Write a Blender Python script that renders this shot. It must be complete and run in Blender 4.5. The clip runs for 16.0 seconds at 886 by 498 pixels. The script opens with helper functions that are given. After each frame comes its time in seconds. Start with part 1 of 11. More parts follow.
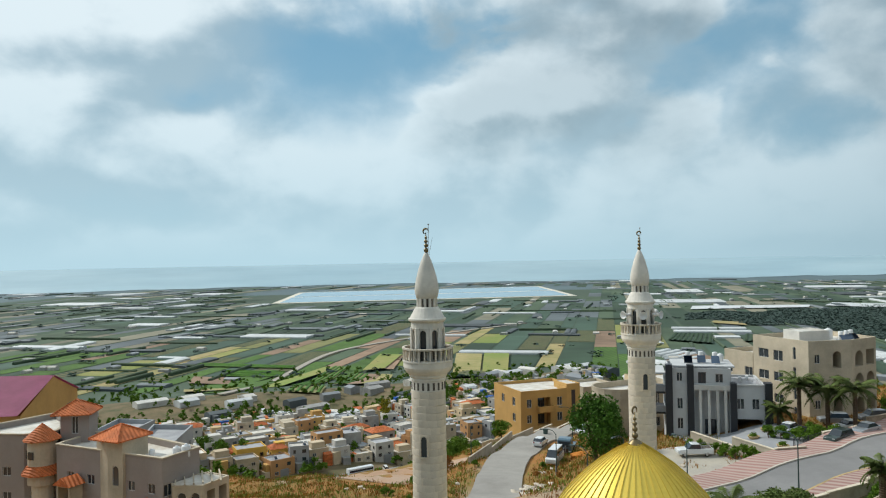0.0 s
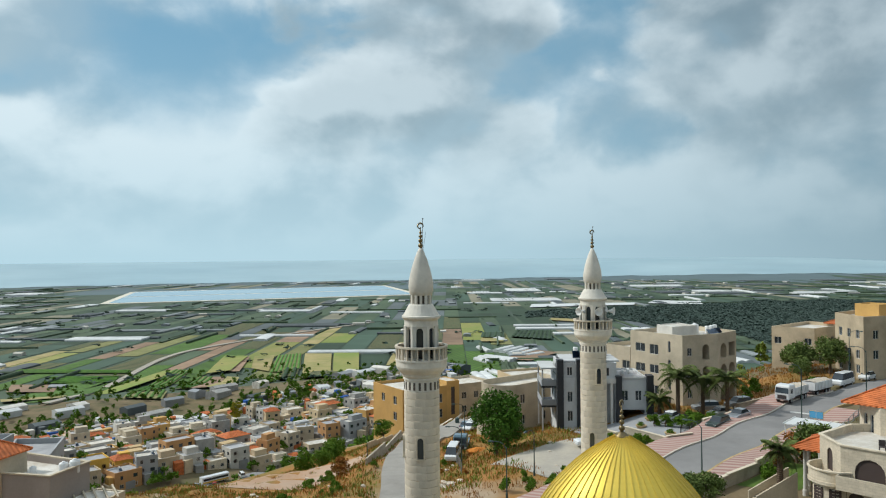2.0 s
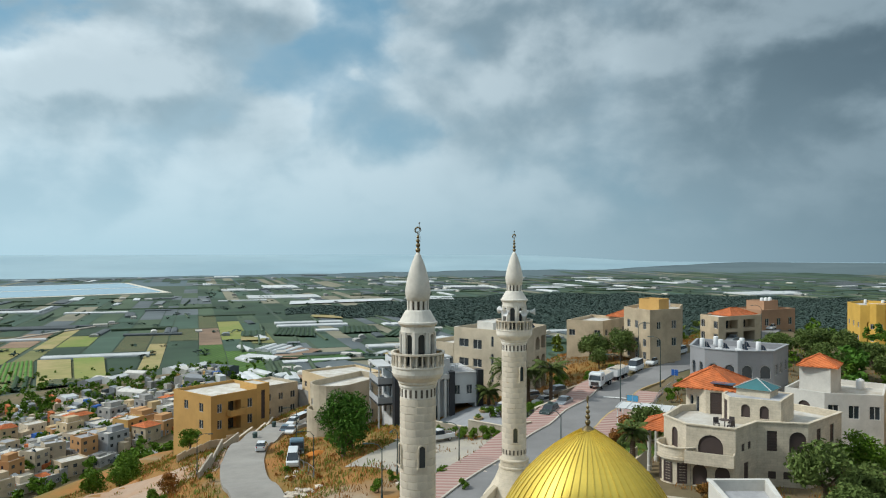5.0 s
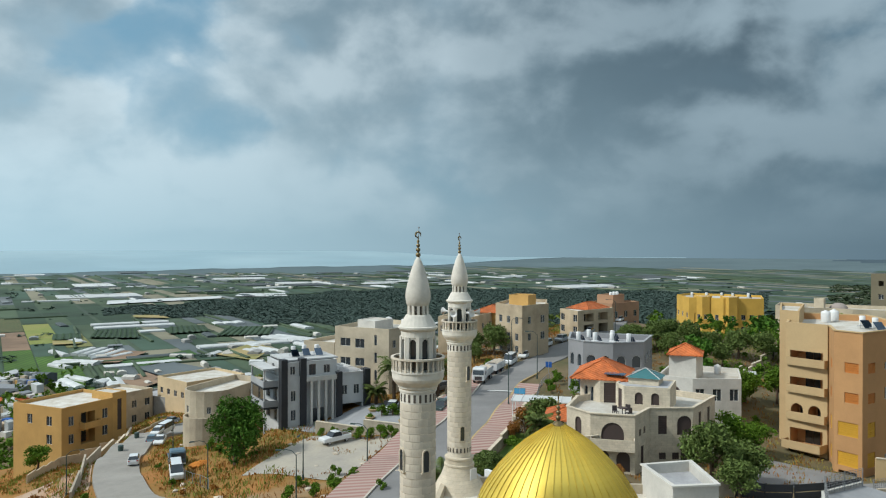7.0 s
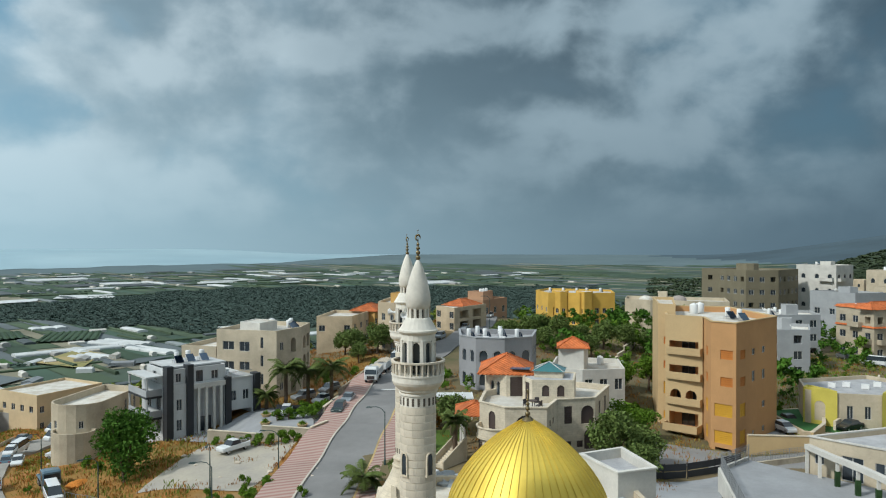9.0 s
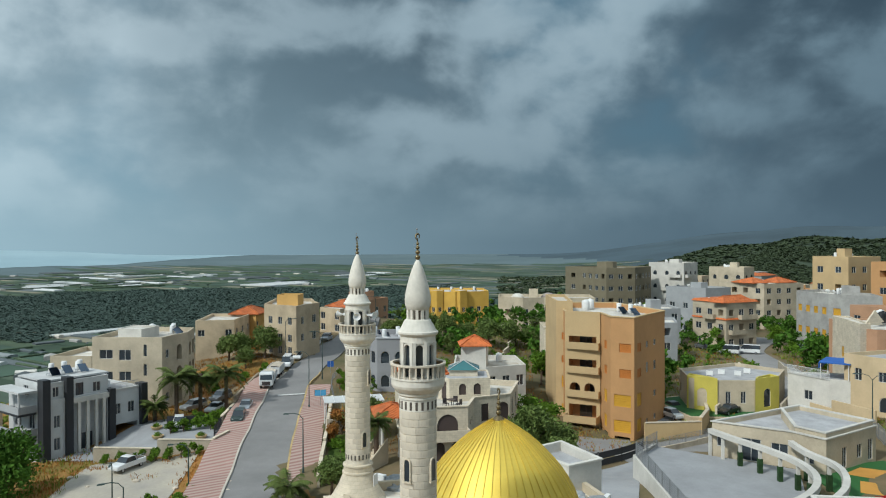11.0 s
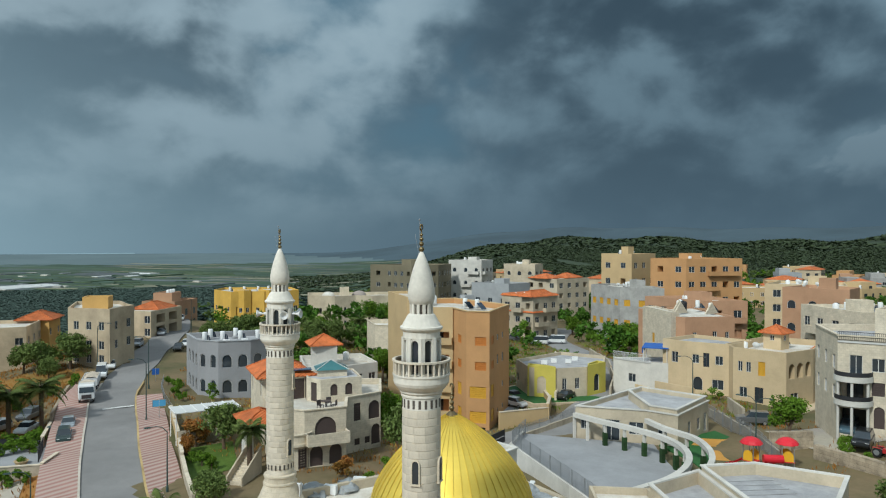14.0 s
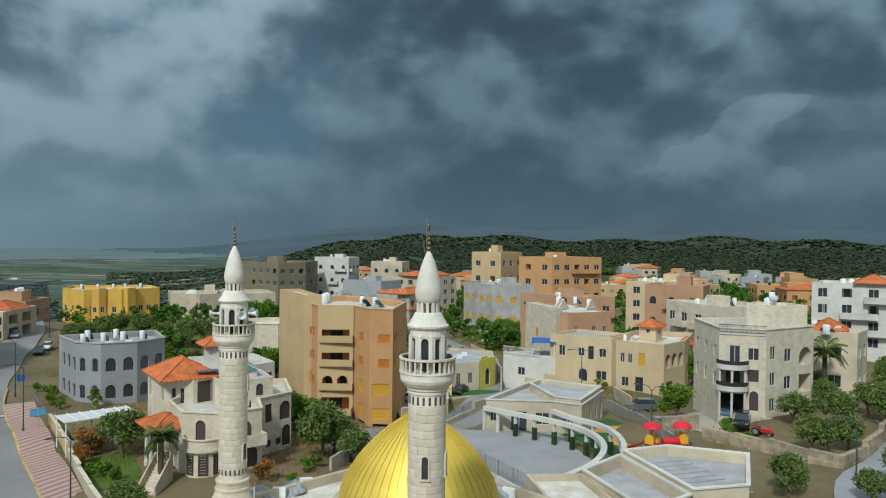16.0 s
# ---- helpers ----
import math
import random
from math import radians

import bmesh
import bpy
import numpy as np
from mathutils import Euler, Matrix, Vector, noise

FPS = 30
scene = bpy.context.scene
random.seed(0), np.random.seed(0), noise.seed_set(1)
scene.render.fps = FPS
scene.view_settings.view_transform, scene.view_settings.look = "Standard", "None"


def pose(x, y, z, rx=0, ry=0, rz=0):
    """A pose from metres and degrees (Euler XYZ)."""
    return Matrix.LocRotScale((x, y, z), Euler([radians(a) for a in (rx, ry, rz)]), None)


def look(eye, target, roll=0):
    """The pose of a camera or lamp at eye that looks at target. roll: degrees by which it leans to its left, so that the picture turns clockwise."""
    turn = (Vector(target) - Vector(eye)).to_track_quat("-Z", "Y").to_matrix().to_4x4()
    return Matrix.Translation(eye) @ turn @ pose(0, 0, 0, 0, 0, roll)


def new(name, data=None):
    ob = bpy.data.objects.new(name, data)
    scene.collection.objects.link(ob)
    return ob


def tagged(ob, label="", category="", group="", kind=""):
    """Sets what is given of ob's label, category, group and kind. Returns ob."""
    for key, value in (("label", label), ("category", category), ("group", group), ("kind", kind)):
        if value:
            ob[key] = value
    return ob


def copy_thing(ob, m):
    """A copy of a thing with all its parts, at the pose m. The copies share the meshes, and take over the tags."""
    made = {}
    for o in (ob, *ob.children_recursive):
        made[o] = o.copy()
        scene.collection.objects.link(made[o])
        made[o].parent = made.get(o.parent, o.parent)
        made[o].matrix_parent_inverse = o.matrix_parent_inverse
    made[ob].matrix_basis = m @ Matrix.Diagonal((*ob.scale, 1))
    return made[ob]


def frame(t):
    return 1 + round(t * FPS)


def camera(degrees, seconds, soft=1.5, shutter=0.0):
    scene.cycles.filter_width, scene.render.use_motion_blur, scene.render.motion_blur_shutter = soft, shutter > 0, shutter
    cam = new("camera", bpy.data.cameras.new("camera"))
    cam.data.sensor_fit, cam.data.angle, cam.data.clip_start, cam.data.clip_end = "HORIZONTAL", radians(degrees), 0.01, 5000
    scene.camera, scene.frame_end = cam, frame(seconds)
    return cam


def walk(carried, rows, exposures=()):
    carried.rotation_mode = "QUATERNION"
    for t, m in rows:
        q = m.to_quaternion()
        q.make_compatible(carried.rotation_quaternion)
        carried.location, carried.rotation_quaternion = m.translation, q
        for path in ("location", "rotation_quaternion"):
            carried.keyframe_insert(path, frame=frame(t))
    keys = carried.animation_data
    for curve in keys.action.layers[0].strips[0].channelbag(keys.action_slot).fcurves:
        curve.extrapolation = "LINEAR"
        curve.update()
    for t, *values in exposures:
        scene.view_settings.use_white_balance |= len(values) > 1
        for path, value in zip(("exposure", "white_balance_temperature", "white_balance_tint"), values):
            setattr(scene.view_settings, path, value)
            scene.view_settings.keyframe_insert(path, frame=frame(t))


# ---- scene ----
cam = camera(62.08, 16.0, 1.15)
# seconds, eye x, y, z, yaw, pitch, roll
PATH = [
    (0, 0.082, -0.006, 30.041, -19.434, 0.633, 0.994),
    (0.5, -1.618, 1.053, 29.983, -22.552, 0.575, 0.872),
    (1, -3.245, 2.079, 29.951, -25.569, 0.518, 0.743),
    (1.5, -4.824, 3.112, 29.945, -28.547, 0.466, 0.611),
    (2, -6.372, 4.184, 29.962, -31.533, 0.415, 0.483),
    (2.5, -7.899, 5.317, 30.002, -34.555, 0.366, 0.362),
    (3, -9.408, 6.525, 30.061, -37.632, 0.315, 0.251),
    (3.5, -10.895, 7.817, 30.137, -40.768, 0.259, 0.153),
    (4, -12.353, 9.194, 30.226, -43.961, 0.198, 0.069),
    (6.5, -18.799, 17.203, 30.757, -60.324, -0.177, -0.114),
    (7, -19.821, 18.965, 30.856, -63.557, -0.253, -0.108),
    (7.5, -20.722, 20.754, 30.944, -66.741, -0.321, -0.090),
    (8, -21.493, 22.561, 31.020, -69.866, -0.380, -0.062),
    (8.5, -22.124, 24.375, 31.080, -72.927, -0.427, -0.029),
    (9, -22.611, 26.188, 31.123, -75.924, -0.461, 0.009),
    (11.5, -22.902, 35.073, 31.068, -90.236, -0.470, 0.153),
    (12, -22.585, 36.806, 31.010, -93.071, -0.465, 0.152),
    (12.5, -22.176, 38.529, 30.944, -95.938, -0.468, 0.134),
    (13, -21.697, 40.248, 30.875, -98.850, -0.485, 0.095),
    (13.5, -21.170, 41.969, 30.809, -101.814, -0.519, 0.034),
    (14, -20.623, 43.699, 30.755, -104.824, -0.569, -0.051),
    (14.5, -20.083, 45.444, 30.720, -107.865, -0.631, -0.164),
    (15, -19.582, 47.209, 30.717, -110.900, -0.693, -0.306),
    (15.5, -19.149, 49.001, 30.756, -113.870, -0.735, -0.477),
    (16, -18.818, 50.820, 30.853, -116.688, -0.725, -0.680),
]
walk(cam, [(t, pose(x, y, z, 90 + pitch, roll, yaw)) for t, x, y, z, yaw, pitch, roll in PATH], [(0, 0.0, 6350, 7), (6, -0.04, 6230, 6), (12, -0.1, 6130, 4), (16, -0.15, 6080, 3)])

# ---- world and light ----
world = bpy.data.worlds.new("sky")
scene.world = world
world.use_nodes = True
WN, WL = world.node_tree.nodes, world.node_tree.links
WN.clear()


def wn(kind, **kw):
    n = WN.new(kind)
    for k, v in kw.items():
        n.inputs[k].default_value = v
    return n


def wmath(op, a, b=0.0, clamp=False):
    n = WN.new("ShaderNodeMath")
    n.operation, n.use_clamp = op, clamp
    for i, v in enumerate((a, b)):
        if isinstance(v, (int, float)):
            n.inputs[i].default_value = v
        else:
            WL.new(v, n.inputs[i])
    return n.outputs[0]


def wmix(f, a, b):
    n = WN.new("ShaderNodeMix")
    n.data_type, n.clamp_factor = "RGBA", True
    for i, v in ((0, f), (6, a), (7, b)):
        if isinstance(v, tuple):
            n.inputs[i].default_value = (*v, 1)
        elif isinstance(v, (int, float)):
            n.inputs[i].default_value = v
        else:
            WL.new(v, n.inputs[i])
    return n.outputs[2]


def wstep(v, a, b):
    n = WN.new("ShaderNodeMapRange")
    n.interpolation_type = "SMOOTHSTEP"
    n.inputs[1].default_value, n.inputs[2].default_value = a, b
    WL.new(v, n.inputs[0])
    return n.outputs[0]


def wdot(v, d):
    n = WN.new("ShaderNodeVectorMath")
    n.operation = "DOT_PRODUCT"
    n.inputs[1].default_value = d
    WL.new(v, n.inputs[0])
    return n.outputs["Value"]


def bearing(phi, el):
    p, e = radians(phi), radians(el)
    return (math.cos(p) * math.cos(e), math.sin(p) * math.cos(e), math.sin(e))


SUN_PHI, SUN_EL = 132, 43
sky = WN.new("ShaderNodeTexSky")
sky.sky_type, sky.sun_disc = "NISHITA", False
sky.sun_elevation, sky.sun_rotation = radians(SUN_EL), radians(90 - SUN_PHI)
tc = WN.new("ShaderNodeTexCoord")
dirv = tc.outputs["Generated"]
sep = WN.new("ShaderNodeSeparateXYZ")
WL.new(dirv, sep.inputs[0])
up = wmath("MAXIMUM", sep.outputs[2], 0.0)
# clouds lie in sheets: the view direction meets a level plane
den = wmath("ADD", up, 0.30)
px_, py_ = wmath("DIVIDE", sep.outputs[0], den), wmath("DIVIDE", sep.outputs[1], den)
comb = WN.new("ShaderNodeCombineXYZ")
WL.new(px_, comb.inputs[0]), WL.new(py_, comb.inputs[1])


def wnoise(scale, detail, rough, dist, off=(0, 0, 0), src=None, tall=1.0):
    mp = WN.new("ShaderNodeMapping")
    mp.inputs["Scale"].default_value = (1, 1, tall)
    mp.inputs["Location"].default_value = off
    WL.new(src or comb.outputs[0], mp.inputs[0])
    n = wn("ShaderNodeTexNoise", Scale=scale, Detail=detail, Roughness=rough, Distortion=dist)
    WL.new(mp.outputs[0], n.inputs["Vector"])
    return n.outputs["Fac"]


def density(up_by=0.0, turn_by=0.0):
    """How thick the cloud is in a direction: heaps within broad banks."""
    mv = WN.new("ShaderNodeVectorMath")
    mv.operation = "ADD"
    mv.inputs[1].default_value = (turn_by * math.cos(radians(SUN_PHI)), turn_by * math.sin(radians(SUN_PHI)), up_by)
    WL.new(dirv, mv.inputs[0])
    v = mv.outputs[0]
    a = wnoise(2.7, 3.0, 0.45, 0.3, (3.1, 1.7, 0), v, 2.0)
    b = wnoise(5.6, 7.0, 0.47, 0.25, (7.3, 2.2, 0), v, 1.5)
    c = wnoise(14.0, 7.0, 0.55, 0.2, (1.3, 8.2, 2.0), v, 1.3)
    return wmath("ADD", wmath("ADD", wmath("MULTIPLY", a, 0.47), wmath("MULTIPLY", b, 0.43)), wmath("MULTIPLY", c, 0.10)), b


thick, n_mid = density()
thick_up = density(0.042, 0.026)[0]
# the tops and sunward flanks of the heaps are lit
relief = wmath("SUBTRACT", thick, thick_up)
puff = wmath("ADD", wmath("MULTIPLY", relief, 3.3), 0.5)
side = wmath("MULTIPLY_ADD", wdot(dirv, bearing(112, 0)), 0.5)
WN[-1].inputs[2].default_value = 0.5
day = wstep(side, 0.12, 0.86)
# cloud masses: (bearing, elevation, half-width, weight)
wob = wmath("MULTIPLY", wmath("SUBTRACT", n_mid, 0.5), 0.075)


def mass(phi, el, half, soft=0.55):
    d = wmath("ADD", wdot(dirv, bearing(phi, el)), wob)
    return wstep(d, math.cos(radians(half * (1 + soft))), math.cos(radians(half * 0.25)))


dark = wmath("MAXIMUM", mass(11, 15, 12), wmath("MULTIPLY", mass(-33, 13, 15), 0.9))
dark = wmath("MAXIMUM", dark, wmath("MULTIPLY", mass(61, 14, 6, 0.9), 0.9))
dark = wmath("MAXIMUM", dark, wmath("MULTIPLY", mass(35, 15, 7), 0.6))
dark = wmath("MAXIMUM", dark, wmath("MULTIPLY", mass(-58, 17, 13), 0.7))
gap = wmath("MAXIMUM", mass(79, 18, 6, 1.2), wmath("MULTIPLY", mass(49, 18, 3.5, 2.0), 0.9))
gap = wmath("MAXIMUM", gap, wmath("MULTIPLY", mass(0, 16, 2.2, 2.0), 0.8))
cover = wmath("SUBTRACT", wmath("ADD", thick, wmath("MULTIPLY", dark, 0.25)), wmath("MULTIPLY", gap, 0.11))
cover = wmath("ADD", cover, wmath("MULTIPLY", wstep(side, 0.55, 0.95), 0.055))
cloud = wstep(cover, 0.36, 0.53)
blue = wmix(0.8, sky.outputs[0], (1.7, 3.8, 5.4))
scl = WN.new("ShaderNodeVectorMath")
scl.operation = "SCALE"
WL.new(blue, scl.inputs[0])
WL.new(wmath("MULTIPLY_ADD", day, 0.058), scl.inputs["Scale"])
WN[-1].inputs[2].default_value = 0.043
lit = wmix(day, (0.245, 0.345, 0.415), (0.78, 0.87, 0.92))
grey = wmix(day, (0.085, 0.138, 0.185), (0.36, 0.49, 0.58))
body = wmix(wstep(puff, 0.20, 0.74), grey, lit)
deep = wmix(day, (0.046, 0.074, 0.102), (0.22, 0.31, 0.37))
body = wmix(wmath("MULTIPLY", dark, wmath("ADD", 0.4, wmath("MULTIPLY", wstep(puff, 0.80, 0.30), 0.6))), body, deep)
bright = wmath("MAXIMUM", mass(-4, 12, 9), wmath("MULTIPLY", mass(-48, 8.5, 1.8, 1.2), 0.45))
body = wmix(wmath("MULTIPLY", bright, wmath("MULTIPLY", wstep(puff, 0.25, 0.80), 0.8)), body, (0.38, 0.47, 0.53))
col = wmix(cloud, scl.outputs[0], body)
low = wmix(wstep(side, 0.08, 0.95), (0.088, 0.135, 0.175), (0.50, 0.69, 0.78))
col = wmix(wmath("POWER", wmath("SUBTRACT", 1.0, wmath("MULTIPLY", up, 2.8, True), True), 2.0), col, low)
# above the clouds in view the overcast grows brighter towards the zenith
col = wmix(wstep(sep.outputs[2], 0.36, 0.62), col, (0.66, 0.74, 0.80))
bg = wn("ShaderNodeBackground", Strength=1.0)
WL.new(col, bg.inputs[0])
wout = WN.new("ShaderNodeOutputWorld")
WL.new(bg.outputs[0], wout.inputs[0])

sun = new("sun", bpy.data.lights.new("sun", "SUN"))
sun.data.energy, sun.data.angle, sun.data.color = 3.1, radians(6), (1.0, 0.965, 0.90)
sb = bearing(SUN_PHI, SUN_EL)
sun.matrix_world = look((sb[0] * 200, sb[1] * 200, sb[2] * 200), (0, 0, 0))


# ---- materials ----
def mat(name, col, rough=0.85, metal=0.0, var=0.16, grain=6.0, stain=0.35, bump=0.15, dark=None, spec=0.3, island=False):
    """A surface with grain and stains at two sizes; dark: the second colour."""
    m = bpy.data.materials.new(name)
    m.use_nodes = True
    n, l = m.node_tree.nodes, m.node_tree.links
    b = n["Principled BSDF"]
    b.inputs["Roughness"].default_value, b.inputs["Metallic"].default_value = rough, metal
    b.inputs["Specular IOR Level"].default_value = spec
    t = n.new("ShaderNodeTexCoord")
    g = n.new("ShaderNodeTexNoise")
    g.inputs["Scale"].default_value, g.inputs["Detail"].default_value = grain, 6
    s = n.new("ShaderNodeTexNoise")
    s.inputs["Scale"].default_value, s.inputs["Detail"].default_value, s.inputs["Roughness"].default_value = stain, 5, 0.65
    for q in (g, s):
        l.new(t.outputs["Object"], q.inputs["Vector"])
    dk = dark or tuple(c * (1 - 2.2 * var) for c in col)
    r = n.new("ShaderNodeMapRange")
    r.inputs[1].default_value, r.inputs[2].default_value = 0.38, 0.72
    l.new(s.outputs["Fac"], r.inputs[0])
    mx = n.new("ShaderNodeMix")
    mx.data_type = "RGBA"
    mx.inputs[6].default_value, mx.inputs[7].default_value = (*col, 1), (*dk, 1)
    l.new(r.outputs[0], mx.inputs[0])
    hs = n.new("ShaderNodeHueSaturation")
    l.new(mx.outputs[2], hs.inputs["Color"])
    v = n.new("ShaderNodeMath")
    v.operation = "MULTIPLY_ADD"
    v.inputs[1].default_value, v.inputs[2].default_value = var * 1.6, 1 - var * 0.8
    l.new(g.outputs["Fac"], v.inputs[0])
    if island:
        gi = n.new("ShaderNodeNewGeometry")
        src = gi.outputs["Random Per Island"]
    else:
        oi = n.new("ShaderNodeObjectInfo")
        src = oi.outputs["Random"]
    v2 = n.new("ShaderNodeMath")
    v2.operation = "MULTIPLY_ADD"
    v2.inputs[1].default_value, v2.inputs[2].default_value = var * 1.2, -var * 0.6
    l.new(src, v2.inputs[0])
    v3 = n.new("ShaderNodeMath")
    v3.operation = "ADD"
    l.new(v.outputs[0], v3.inputs[0]), l.new(v2.outputs[0], v3.inputs[1])
    l.new(v3.outputs[0], hs.inputs["Value"])
    l.new(hs.outputs[0], b.inputs["Base Color"])
    if bump:
        bp = n.new("ShaderNodeBump")
        bp.inputs["Strength"].default_value, bp.inputs["Distance"].default_value = bump, 0.05
        l.new(g.outputs["Fac"], bp.inputs["Height"])
        l.new(bp.outputs[0], b.inputs["Normal"])
    return m


def rows_mat(name, a, b_, width, ang=0.0, rough=0.95, amount=0.55):
    """Planted or laid rows: two colours in stripes of a given width, broken by noise."""
    m = mat(name, a, rough, var=0.2, grain=0.6, stain=0.03, bump=0)
    n, l = m.node_tree.nodes, m.node_tree.links
    t = n.new("ShaderNodeTexCoord")
    mp = n.new("ShaderNodeMapping")
    mp.inputs["Rotation"].default_value = (0, 0, ang)
    l.new(t.outputs["Object"], mp.inputs[0])
    w = n.new("ShaderNodeTexWave")
    w.inputs["Scale"].default_value = 0.314 / width
    w.inputs["Distortion"].default_value, w.inputs["Detail"].default_value = 0.8, 2
    l.new(mp.outputs[0], w.inputs["Vector"])
    hs = next(q for q in n if q.type == "HUE_SAT")
    bs = n["Principled BSDF"]
    mx = n.new("ShaderNodeMix")
    mx.data_type = "RGBA"
    mx.inputs[7].default_value = (*b_, 1)
    k = n.new("ShaderNodeMath")
    k.operation = "MULTIPLY"
    k.inputs[1].default_value = amount
    l.new(w.outputs["Fac"], k.inputs[0])
    l.new(k.outputs[0], mx.inputs[0])
    l.new(hs.outputs[0], mx.inputs[6])
    l.new(mx.outputs[2], bs.inputs["Base Color"])
    return m


